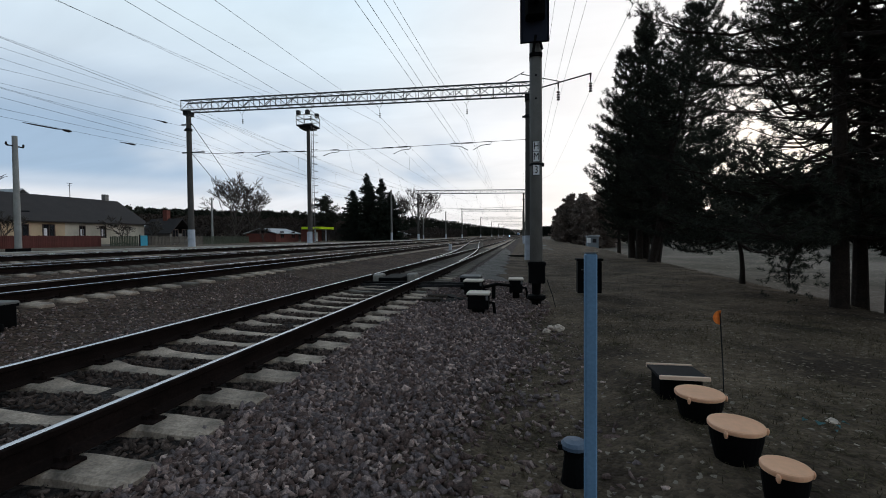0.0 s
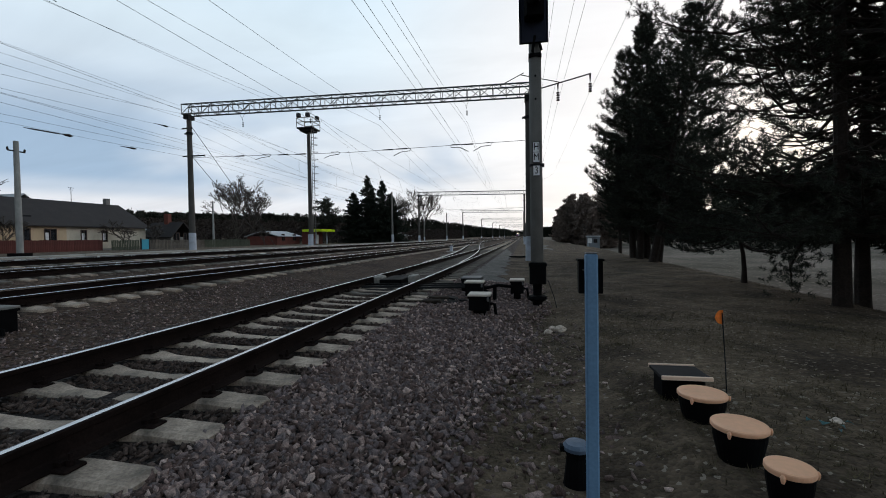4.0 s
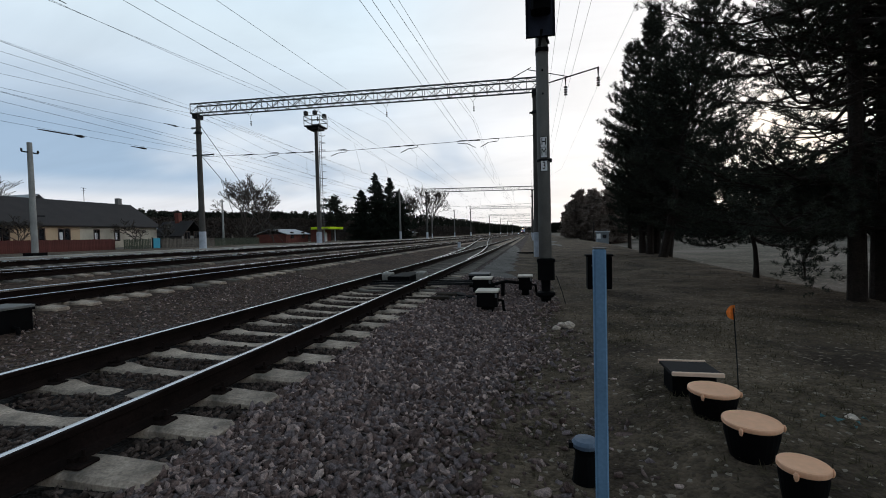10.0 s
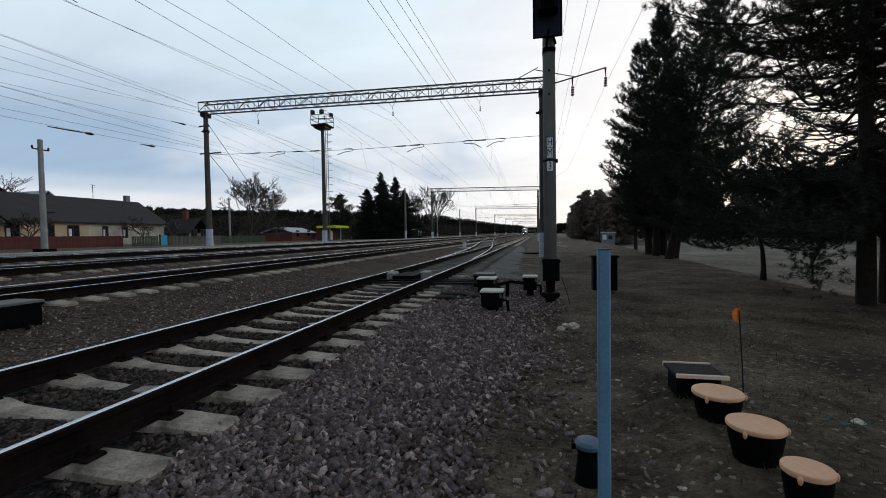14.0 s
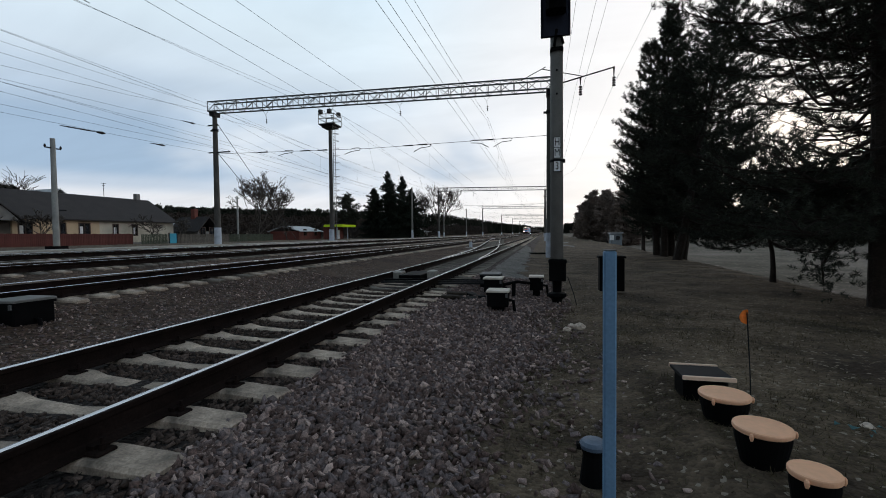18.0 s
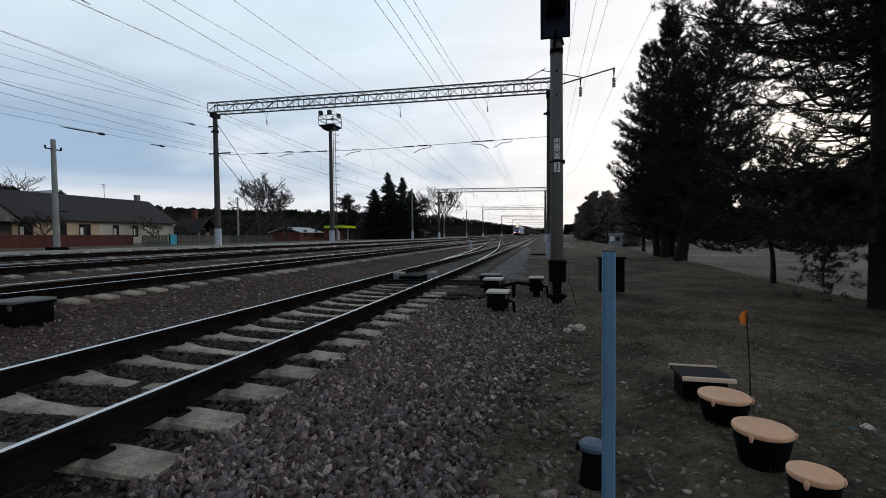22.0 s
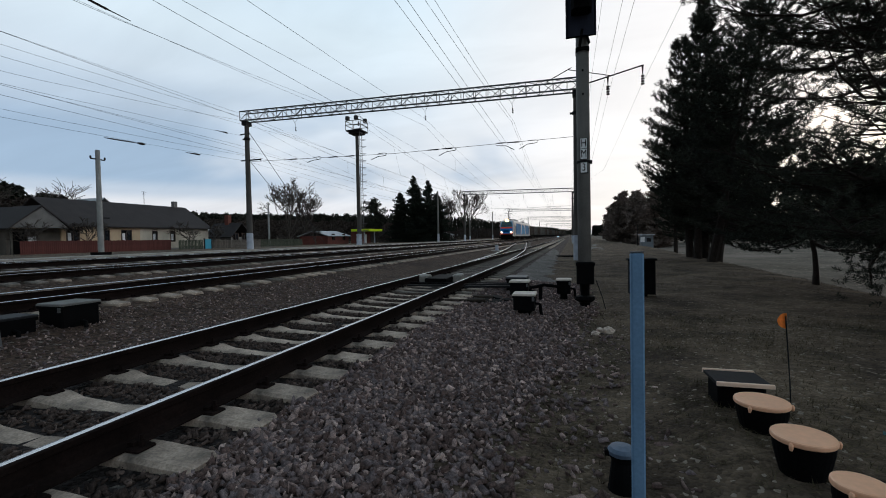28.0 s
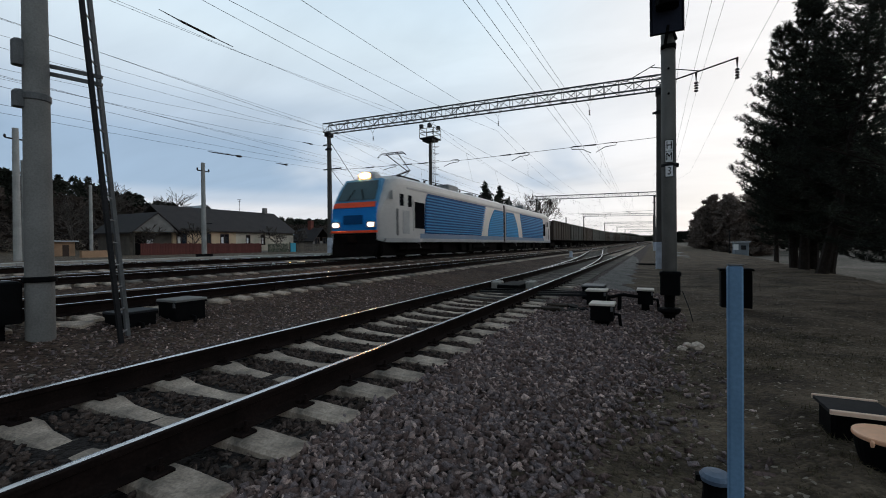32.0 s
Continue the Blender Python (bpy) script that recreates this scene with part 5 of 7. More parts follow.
def gable_roof(x0, x1, y0, y1, ze, zr, over=0.4, axis="y", thick=0.12):
    """Two roof slopes with their ridge along y or x."""
    mb = Mesh()
    if axis == "y":
        xm = (x0 + x1) / 2
        a, b = y0 - over, y1 + over
        rings = []
        for yy in (a, b):
            rings.append([(x0 - over, yy, ze - 0.1), (xm, yy, zr), (x1 + over, yy, ze - 0.1), (x1 + over, yy, ze - 0.1 - thick), (xm, yy, zr - thick), (x0 - over, yy, ze - 0.1 - thick)])
    else:
        ym = (y0 + y1) / 2
        a, b = x0 - over, x1 + over
        rings = []
        for xx in (a, b):
            rings.append([(xx, y0 - over, ze - 0.1), (xx, ym, zr), (xx, y1 + over, ze - 0.1), (xx, y1 + over, ze - 0.1 - thick), (xx, ym, zr - thick), (xx, y0 - over, ze - 0.1 - thick)])
    return mb.sweep(rings)


hs = thing("house", label="long low beige house with a dark roof behind a red fence", category="house")
part("wall", Mesh().box(-54.5, -46, 28.7, 36.5, 0.5, 3.35), M_BEIGE, hs, "beige plaster wall")
part("wall", Mesh().box(-54.3, -46.03, 36.5, 46.0, 0.5, 3.35), M_CREAM, hs, "cream brick wall")
part("roof", gable_roof(-54.5, -46, 29.3, 46.0, 3.45, 6.3), M_ROOF, hs, "dark slate roof")
for y, w in ((29.7, 1.0), (32.6, 1.0), (34.95, 1.0)):
    window_part(hs, -46, y, 1.75, w, 1.2)
for y in (38.3, 40.65):
    window_part(hs, -46.03, y, 1.75, 0.5, 1.15)
part("gable", Mesh().add([(-45.2, 24.3, 3.05), (-45.2, 28.8, 3.05), (-45.2, 26.9, 5.0), (-45.35, 24.3, 3.05), (-45.35, 28.8, 3.05), (-45.35, 26.9, 5.0)], [(0, 1, 2), (5, 4, 3), (0, 3, 4, 1), (1, 4, 5, 2), (2, 5, 3, 0)]), M_GABLE, hs, "grey boarded gable")
part("roof", gable_roof(-52, -45.3, 24.4, 29.0, 3.1, 5.1, 0.2, "x"), M_ROOF, hs)
part("porch_wall", Mesh().box(-51.8, -46.2, 24.6, 28.7, 0.5, 3.0), M_FENCEGREY, hs)
part("porch_door", Mesh().box(-46.2, -46.12, 25.0, 26.2, 0.6, 2.7), M_BLACK, hs)
part("notice", Mesh().box(-45.9, -45.85, 26.0, 26.6, 1.5, 2.3), M_WHITE, hs, "small white notice board")
part("porch_post", Mesh().prism((-45.5, 24.6, 0.6), (-45.5, 24.6, 3.0), 0.14), M_FENCEGREY, hs)

part("antenna", Mesh().tube([(-50.2, 40.5, 6.0), (-50.2, 40.5, 7.9)], 0.03, 5).prism((-50.2, 40.2, 7.85), (-50.2, 40.8, 7.85), 0.04).prism((-50.2, 40.3, 7.6), (-50.2, 40.7, 7.6), 0.03), M_DARKSTEEL, hs, "thin television antenna on the roof")
part("chimney", Mesh().box(-50.6, -50.1, 44.6, 45.1, 5.6, 7.0), M_GREYWALL, hs)
part("plinth", Mesh().box(-46.05, -45.93, 28.7, 46.0, 0.5, 0.95), M_GREYWALL, hs, "grey plinth of the wall")
ME_BOARD = Mesh().box(-0.015, 0.015, -0.07, 0.07, 0, 1.25).data("board", M_REDFENCE)
ME_BOARD_GREEN = Mesh().box(-0.015, 0.015, -0.07, 0.07, 0, 1.2).data("board", M_FENCEGREEN)
rf = thing("fence", label="oxblood red wooden board fence before the house", category="fence")
y = 24.2
while y < 38.2:
    part("board", ME_BOARD, None, rf, m=pose(-43.6, y, 0.62 + rng.uniform(-0.03, 0.03)))
    y += 0.155
part("rail", Mesh().box(-43.68, -43.63, 24.2, 38.2, 0.95, 1.05), M_REDFENCE, rf)
part("rail", Mesh().box(-43.68, -43.63, 24.2, 38.2, 1.55, 1.65), M_REDFENCE, rf)
gf = thing("fence", label="weathered grey and dull green board fence beside gardens", category="fence")
ME_BOARD_GREY = Mesh().box(-0.015, 0.015, -0.07, 0.07, 0, 1.2).data("board", M_FENCEGREY)
y = 38.4
while y < 62:
    if not 41.7 < y < 43.0:
        part("board", ME_BOARD_GREY if 43 < y < 52 else ME_BOARD_GREEN, None, gf, m=pose(-42.6, y, 0.62 + rng.uniform(-0.05, 0.05)))
    y += 0.2
part("rail", Mesh().box(-42.68, -42.63, 38.4, 41.8, 1.0, 1.1), M_FENCEGREEN, gf)
part("rail", Mesh().box(-42.68, -42.63, 43.0, 62, 1.0, 1.1), M_FENCEGREEN, gf)


def small_house(x, y, w, d, ze, zr, wall, roof, label, axis="y", chimney=False):
    th = thing("house", label=label, category="house", group="houses beyond the line")
    part("wall", Mesh().box(x - d, x, y - w / 2, y + w / 2, 0.4, ze), wall, th)
    part("roof", gable_roof(x - d, x, y - w / 2, y + w / 2, ze + 0.1, zr, 0.4, axis), roof, th)
    for q in (-0.25, 0.25):
        window_part(th, x, y + q * w, 1.6, 0.9, 1.1, False)
    if chimney:
        part("chimney", Mesh().box(x - d * 0.5 - 0.3, x - d * 0.5 + 0.3, y - 0.3, y + 0.3, zr - 0.8, zr + 1.1), M_REDWALL, th)
    return th


small_house(-50.5, 52.3, 5.2, 5, 2.9, 3.6, M_WHITEBASE, M_PALEROOF, "low white outbuilding with a pale sheet roof")
small_house(-44.5, 50.0, 3.4, 4, 2.2, 4.2, M_GREYWALL, M_ROOF, "small grey house with a steep dark roof and chimney", "x", True)
small_house(-44, 76, 8, 6, 2.4, 3.4, M_REDWALL, M_PALEROOF, "red-brown shed with a pale sheet roof")
small_house(-62, 44, 5.5, 5, 5.5, 8.0, M_GREYWALL, M_PALEROOF, "tall house with a pale gable roof behind the long one", "x")
small_house(-60, 12.5, 8, 6, 3.0, 5.5, M_GREYWALL, M_ROOF, "dark weathered house behind the fence")
small_house(-70, 4.0, 9, 7, 3.6, 5.2, M_GREYWALL, M_PALEROOF, "white-walled house with a pale roof")
small_house(-43, 160, 12, 7, 2.8, 4.2, M_GREYWALL, M_PALEROOF, "pale house far along the line")
sh = thing("shed", label="low orange-brown timber shed behind the road", category="shed")
part("wall", Mesh().box(-53.5, -50, 20.1, 21.8, 0.5, 2.1), M_SHEDWALL, sh)
part("roof", Mesh().box(-53.8, -49.7, 19.9, 22.0, 2.1, 2.22), M_PALEROOF, sh)
part("door", Mesh().box(-49.995, -49.95, 20.8, 21.3, 0.6, 1.8), M_FRAME, sh)
wb = thing("low_wall", label="low sand-coloured masonry wall beside the road", category="wall")
part("wall", Mesh().box(-38.3, -38.0, 16.9, 19.0, 0.5, 1.28), M_SHEDWALL, wb)
gate = thing("gate", label="bright blue metal garden gate", category="gate")
part("leaf", Mesh().box(-42.5, -42.44, 41.9, 42.8, 0.7, 1.9), M_BLUEWALL, gate)
for y in (41.82, 42.88):
    part("post", Mesh().prism((-42.5, y, 0.5), (-42.5, y, 2.0), 0.1), M_DARKSTEEL, gate)

cp = thing("canopy", label="station canopy with a bright yellow-green fascia", category="canopy")
for dy in (-0.8, 3.9):
    part("post", Mesh().prism((-39.5, 79 + dy, 0.5), (-39.5, 79 + dy, 3.2), 0.2), M_WHITEBASE, cp)
part("fascia", Mesh().box(-42, -38, 77.5, 83.6, 3.2, 3.65), M_NEON, cp, "yellow-green fascia")
part("kiosk", Mesh().box(-42.5, -40.5, 78.3, 83, 0.5, 3.2), M_REDWALL, cp)
part("panel", Mesh().box(-40.48, -40.44, 80, 81.2, 0.8, 2.6), M_WHITE, cp)

# low platform edge by the far track
pe = tagged(new("platform_edge"), "low pale concrete platform edge beside the far track", "platform", kind="structure")
y = 5.0
ME_SLAB = Mesh().box(-0.5, 0.5, 0, 1.98, -0.3, 0, 0, 0.015).data("slab", M_KERB)
while y < 120:
    part("slab", ME_SLAB, None, pe, m=pose(*put(-21.0, y, 0.93 + rng.uniform(-0.01, 0.01))))
    y += 2.0

# ---- poles ----
def pole(x, y, z0, z1, r0, r1, label, arms=(), white=0.0, name="utility_pole", mat=None):
    th = thing(name, label=label, category="pole")
    mast_part(th, x, y, z0 - 0.4, z1, r0, r1, mat, name="shaft")
    if white:
        part("whitewashed_base", Mesh().lathe(x, y, [(r0 + 0.02, z0 - 0.3), (r0 + 0.015, z0 + white), (r0, z0 + white + 0.01)], 16), M_WHITEBASE, th, "white painted foot")
    for za, half in arms:
        part("crossarm", Mesh().prism((x, y - half, za), (x, y + half, za), 0.07), M_DARKSTEEL, th)
        for s in (-half, half):
            part("insulator", Mesh().lathe(x, y + s, [(0.03, za), (0.06, za + 0.05), (0.05, za + 0.16), (0.02, za + 0.2)], 8), M_INSUL, th)
    return th


pole(-29.7, 20.75, 0.75, 7.65, 0.18, 0.13, "pale concrete pole with a short crossarm before the house", ((7.05, 0.45),), mat=M_POLELIGHT)
part("foot_block", Mesh().box(-30.1, -29.3, 20.35, 21.15, 0.55, 0.95), M_BLACK, bpy.data.objects["utility_pole"])
part("bracket", Mesh().prism((-29.7, 20.75, 3.2), (-29.5, 21.25, 3.2), 0.08), M_DARKSTEEL, bpy.data.objects["utility_pole"])
pole(-25.2, 82, 0.8, 10.8, 0.2, 0.15, "concrete mast with whitewashed foot beside tracks", (), 1.6)
pole(-25.0, 143, 0.8, 10.0, 0.2, 0.15, "concrete mast with whitewashed foot beside tracks", ((9.6, 1.2),), 1.6)
pole(-31, 105, 0.8, 8.6, 0.16, 0.12, "pale concrete pole beside tracks", (), 1.2)
pole(-27, 118, 0.8, 8.0, 0.16, 0.12, "pale concrete pole beside tracks", (), 1.2)
pole(-46, 58, 0.8, 7.7, 0.16, 0.12, "pale concrete pole among gardens", ((7.4, 0.4),), mat=M_POLELIGHT)
pole(-42, 19.4, 0.75, 6.7, 0.13, 0.11, "pale concrete pole by the road", ((6.3, 0.4),), mat=M_POLELIGHT)
pole(-32, 11.15, 0.75, 8.2, 0.19, 0.14, "twin concrete pole beside tracks", ((7.6, 0.45),), mat=M_POLELIGHT)
pole(-32.3, 11.6, 0.75, 6.5, 0.17, 0.14, "twin concrete pole beside tracks", (), mat=M_POLELIGHT)

fl = thing("floodlight_mast", label="tall floodlight mast with railed platform and ladder", category="floodlight mast")
FX, FY = -25.2, 48.5
mast_part(fl, FX, FY, 0.4, 14.8, 0.26, 0.2, M_MASTDARK)
part("whitewashed_base", Mesh().lathe(FX, FY, [(0.36, 0.5), (0.35, 2.2), (0.25, 2.22)], 16).box(FX - 0.9, FX + 0.9, FY - 0.9, FY + 0.9, 0.5, 0.85), M_WHITEBASE, fl)
part("platform", Mesh().box(FX - 1.0, FX + 1.0, FY - 1.0, FY + 1.0, 14.75, 14.9).box(FX - 0.75, FX + 0.75, FY - 0.75, FY + 0.75, 14.5, 14.75), M_DARKSTEEL, fl)
for z in (15.5, 16):
    rail = Mesh()
    for a, b in (((-1.0, -1.0), (1.0, -1.0)), ((1.0, -1.0), (1.0, 1.0)), ((1.0, 1.0), (-1.0, 1.0)), ((-1.0, 1.0), (-1.0, -1.0))):
        rail.prism((FX + a[0], FY + a[1], z), (FX + b[0], FY + b[1], z), 0.07)
    part("handrail", rail, M_POLELIGHT, fl)
for a in (-1.0, 0, 1.0):
    for b in (-1.0, 1.0):
        part("railing_post", Mesh().prism((FX + a, FY + b, 14.9), (FX + a, FY + b, 16.05), 0.06), M_POLELIGHT, fl)
for a, b in ((-0.75, -0.9), (0.4, -0.9), (0.75, 0.8)):
    lamp = part("lamp", Mesh().box(FX + a - 0.22, FX + a + 0.22, FY + b - 0.25, FY + b + 0.2, 16.1, 16.55, 0, 0.06), M_DARKSTEEL, fl, "dark floodlight housing")
    part("lens", Mesh().box(FX + a - 0.18, FX + a + 0.18, FY + b - 0.262, FY + b - 0.252, 16.15, 16.5), M_GLASS, lamp)
for s in (-0.28, 0.28):
    part("ladder_rail", Mesh().prism((FX + 0.75, FY + s - 0.5, 0.8), (FX + 0.75, FY + s - 0.5, 15.1), 0.05), M_STEEL, fl)
for i in range(38):
    part("rung", Mesh().prism((FX + 0.75, FY - 0.78, 1.1 + i * 0.34), (FX + 0.75, FY - 0.22, 1.1 + i * 0.34), 0.03), M_STEEL, fl)
for i in range(14):
    z = 2.6 + i * 0.85
    part("safety_hoop", Mesh().tube([(FX + 0.75 + 0.65 * math.sin(math.pi * q / 6), FY - 0.5 - 0.33 * math.cos(math.pi * q / 6), z) for q in range(7)], 0.02, 4), M_STEEL, fl)

# a pale kiosk, its notice and a thin post by the path
kk = thing("kiosk", label="small pale blue-grey kiosk with a flat roof by the path", category="kiosk")
part("wall", Mesh().box(9.0, 10.4, 62, 64, -1.2, 1.35, 0, 0.04), M_KIOSK, kk)
part("roof", Mesh().box(8.85, 10.55, 61.8, 64.2, 1.35, 1.47, 0, 0.04), M_PALEROOF, kk)
part("window", Mesh().box(9.6, 10.1, 61.96, 62.0, 0.5, 1.0), M_GLASS, kk)
sb = thing("sign_board", label="small white notice board on a thin dark post", category="sign")
part("post", Mesh().prism((8.2, 60, -1.0), (8.2, 60, 2.7), 0.08), M_DARKSTEEL, sb)
part("board", Mesh().box(8.55, 9.05, 59.93, 59.97, 0.5, 1.15, 0, 0.02), M_WHITE, sb)
part("arm", Mesh().prism((8.2, 59.98, 0.8), (8.6, 59.98, 0.8), 0.05), M_DARKSTEEL, sb)


# ---- signal and lineside things near the path ----
def text_mesh(body, size, mat):
    cu = bpy.data.curves.new("letter", "FONT")
    cu.body, cu.size, cu.extrude = body, size, 0.002
    cu.align_x, cu.align_y = "CENTER", "CENTER"
    tmp = bpy.data.objects.new("letter", cu)
    scene.collection.objects.link(tmp)
    me = bpy.data.meshes.new_from_object(tmp.evaluated_get(bpy.context.evaluated_depsgraph_get()))
    bpy.data.objects.remove(tmp)
    me.transform(Matrix.Diagonal((0.72, 1.0, 1.0, 1.0)))
    me.materials.clear()
    me.materials.append(mat)
    return me


SX, SY = 0.31, 8.62
sg = thing("signal_mast", label="concrete signal mast with black signal head and plates H M 3", category="railway signal")
part("mast", Mesh().lathe(SX, SY, [(0.10, 0.48), (0.125, 0.5), (0.118, 6.9), (0.05, 6.92)], 20), M_POLE, sg, smooth=True)
part("foot_pipe", Mesh().lathe(SX, SY, [(0.085, -0.3), (0.085, 0.3), (0.095, 0.5)], 16), M_BLACK, sg, "black steel foot pipe")
part("foot_clamp", Mesh().lathe(SX, SY, [(0.088, 0.02), (0.10, 0.1), (0.16, 0.13), (0.19, 0.17), (0.18, 0.22), (0.12, 0.24)], 14), M_BLACK, sg)
part("cable_box", Mesh().box(SX - 0.155, SX + 0.165, SY - 0.27, SY + 0.05, 0.48, 0.90, 0, 0.03).box(SX - 0.17, SX + 0.18, SY - 0.285, SY + 0.06, 0.83, 0.9, 0, 0.02), M_BLACK, sg, "black cable box strapped to mast")
part("back_board", Mesh().box(SX - 0.30, SX + 0.25, SY - 0.20, SY - 0.17, 5.17, 6.75, 0, 0.05), M_SLATE, sg, "dark board behind signal lenses")
hd = part("signal_head", Mesh().box(SX - 0.2, SX + 0.16, SY - 0.52, SY - 0.21, 5.55, 6.8, 0, 0.05), M_BLACK, sg, "black signal head with hooded lenses")
for z in (5.85, 6.25, 6.62):
    part("hood", Mesh().tube([(SX - 0.02, SY - 0.52, z), (SX - 0.02, SY - 0.8, z - 0.03)], [0.13, 0.15], 14), M_BLACK, hd)
part("head_clamp", Mesh().box(SX - 0.125, SX + 0.125, SY - 0.15, SY + 0.13, 4.93, 5.0, 0, 0.02).prism((SX - 0.05, SY - 0.16, 5.0), (SX + 0.0, SY - 0.19, 5.3), 0.05).prism((SX + 0.05, SY - 0.16, 5.3), (SX + 0.12, SY - 0.19, 5.02), 0.04), M_BLACK, sg)
for z, ch in ((3.165, "H"), (2.965, "M"), (2.705, "3")):
    pl = part("letter_plate", Mesh().box(SX - 0.058, SX + 0.064, SY - 0.150, SY - 0.142, z - 0.095, z + 0.095, 0), M_WHITE, sg, "white plate with a black letter")
    part("border", Mesh().box(SX - 0.068, SX + 0.074, SY - 0.141, SY - 0.133, z - 0.105, z + 0.105), M_BLACK, pl)
    part("letter", text_mesh(ch, 0.2, M_BLACK), None, pl, m=pose(SX + 0.003, SY - 0.153, z, 90, 0, 0))
part("plate_clamp", Mesh().lathe(SX, SY, [(0.13, 2.80), (0.136, 2.81), (0.136, 2.84), (0.13, 2.85)], 16).box(SX + 0.11, SX + 0.16, SY - 0.03, SY + 0.03, 2.79, 2.86), M_DARKSTEEL, sg)
for z in (4.1, 4.55):
    part("bolt", Mesh().tube([(SX, SY - 0.13, z), (SX, SY - 0.15, z)], 0.02, 8), M_BLACK, sg)
part("stay_wire", Mesh().tube([(SX + 0.36, SY - 0.3, 0.0), (SX + 0.3, SY - 0.25, 0.25), (SX + 0.2, SY - 0.15, 0.55)], 0.008, 5), M_DARKSTEEL, sg)

# blue marker post with its bolted cap
PX0, PY0 = 0.361, 1.98
bp_ = thing("marker_post", label="square blue-grey painted metal post in the verge", category="post")
part("post", Mesh().box(PX0 - 0.029, PX0 + 0.029, PY0 - 0.029, PY0 + 0.029, -0.3, 1.312, 0, 0.008), M_BLUE, bp_)
part("cap", Mesh().box(PX0 - 0.0295, PX0 + 0.0295, PY0 - 0.0295, PY0 + 0.0295, 1.313, 1.318), M_STEEL, bp_)

jb = thing("cable_pot", label="black cast-iron cable pot with blue domed lid", category="cable box")
part("body", Mesh().lathe(0.315, 2.26, [(0.085, -0.05), (0.07, 0.03), (0.055, 0.16), (0.07, 0.2)], 16), M_BLACK, jb)
part("lid", Mesh().lathe(0.315, 2.26, [(0.072, 0.2), (0.074, 0.22), (0.06, 0.238), (0.02, 0.246)], 18), M_NAVY, jb, "blue painted lid")
part("lug", Mesh().box(0.225, 0.25, 2.235, 2.275, 0.19, 0.22), M_BLACK, jb)


def cable_pot(x, y, r, ztop):
    th = thing("cable_pot", label="black cable pot with peach round lid in the verge", category="cable box", group="cable pots in a row")
    part("body", Mesh().lathe(x, y, [(r * 0.62, -0.08), (r * 0.62, 0.02), (r * 0.70, ztop * 0.35), (r * 0.84, ztop * 0.6), (r * 0.93, ztop - 0.07), (r * 0.95, ztop - 0.026)], 26), M_BLACK, th, smooth=False)
    part("lid", Mesh().lathe(x, y, [(r * 0.97, ztop - 0.026), (r * 1.0, ztop - 0.02), (r * 1.0, ztop - 0.006), (r * 0.98, ztop), (r * 0.9, ztop + 0.003), (r * 0.3, ztop + 0.004)], 32), M_PEACH, th, "peach painted round lid")
    for q in range(3):
        g = math.radians(60 + q * 120 + x * 40)
        cx, cy = x + math.cos(g) * r * 1.04, y + math.sin(g) * r * 1.04
        part("lug", Mesh().lathe(cx, cy, [(0.006, ztop - 0.045), (0.011, ztop - 0.03), (0.011, ztop - 0.018), (0.006, ztop - 0.008)], 8), M_PEACH, th)
    return th


cable_pot(1.213, 2.93, 0.152, 0.33)
cable_pot(1.213, 2.415, 0.142, 0.335)
cable_pot(1.222, 1.965, 0.100, 0.33)
lb = thing("cable_box", label="black cable box with dark lid and pale peach rims", category="cable box")
part("body", Mesh().box(1.06, 1.36, 3.24, 3.50, -0.05, 0.312, 0, 0.02), M_BLACK, lb)
part("lid", Mesh().add([(1.04, 3.2, 0.322), (1.38, 3.2, 0.322), (1.38, 3.53, 0.315), (1.04, 3.53, 0.315), (1.04, 3.2, 0.345), (1.38, 3.2, 0.345), (1.38, 3.53, 0.335), (1.04, 3.53, 0.335)],
     [(3, 2, 1, 0), (4, 5, 6, 7), (0, 1, 5, 4), (1, 2, 6, 5), (2, 3, 7, 6), (3, 0, 4, 7)]), M_DARKSTEEL, lb, "dark lid")
part("rim", Mesh().box(1.035, 1.385, 3.175, 3.199, 0.325, 0.353, 0, 0.004), M_RIM, lb, "peach painted edge")
part("rim", Mesh().box(1.035, 1.385, 3.531, 3.552, 0.315, 0.346, 0, 0.004), M_RIM, lb, "peach painted edge")
part("foot", Mesh().tube([(1.02, 3.2, 0.05), (1.1, 3.1, 0.02)], 0.02, 8), M_BLACK, lb)

fg = thing("marker_flag", label="small orange flag on a thin rod", category="flag")
part("rod", Mesh().tube([(1.555, 3.36, -0.1), (1.54, 3.36, 0.35), (1.515, 3.36, 0.80)], 0.0045, 6), M_DARKSTEEL, fg)
rings = []
for i in range(7):
    a = i / 6
    hgt = 0.055 * math.sqrt(max(0.02, 1 - a * a))
    yy = 3.36 + 0.006 * math.sin(a * 5)
    x = 1.522 - 0.058 * a
    rings.append([(x, yy, 0.765 + hgt), (x, yy + 0.003, 0.765 + hgt), (x, yy + 0.003, 0.765 - hgt), (x, yy, 0.765 - hgt)])
part("flag", Mesh().sweep(rings), M_ORANGE, fg)



def boulder(x, y, z, r, seed, mat, label, category="stone", group=""):
    bm = bmesh.new()
    bmesh.ops.create_icosphere(bm, subdivisions=3, radius=r)
    for v in bm.verts:
        d = v.co.normalized()
        v.co *= 0.8 + 0.35 * noise.noise(d * 1.6 + Vector((seed, 0, 0))) + 0.12 * noise.noise(d * 5 + Vector((seed, 3, 0)))
        v.co.z *= 0.75
    me = bpy.data.meshes.new("stone")
    bm.to_mesh(me)
    bm.free()
    me.materials.append(mat)
    return solid("stone", me, None, label, category, group, m=pose(x, y, z, 0, 0, seed * 77))


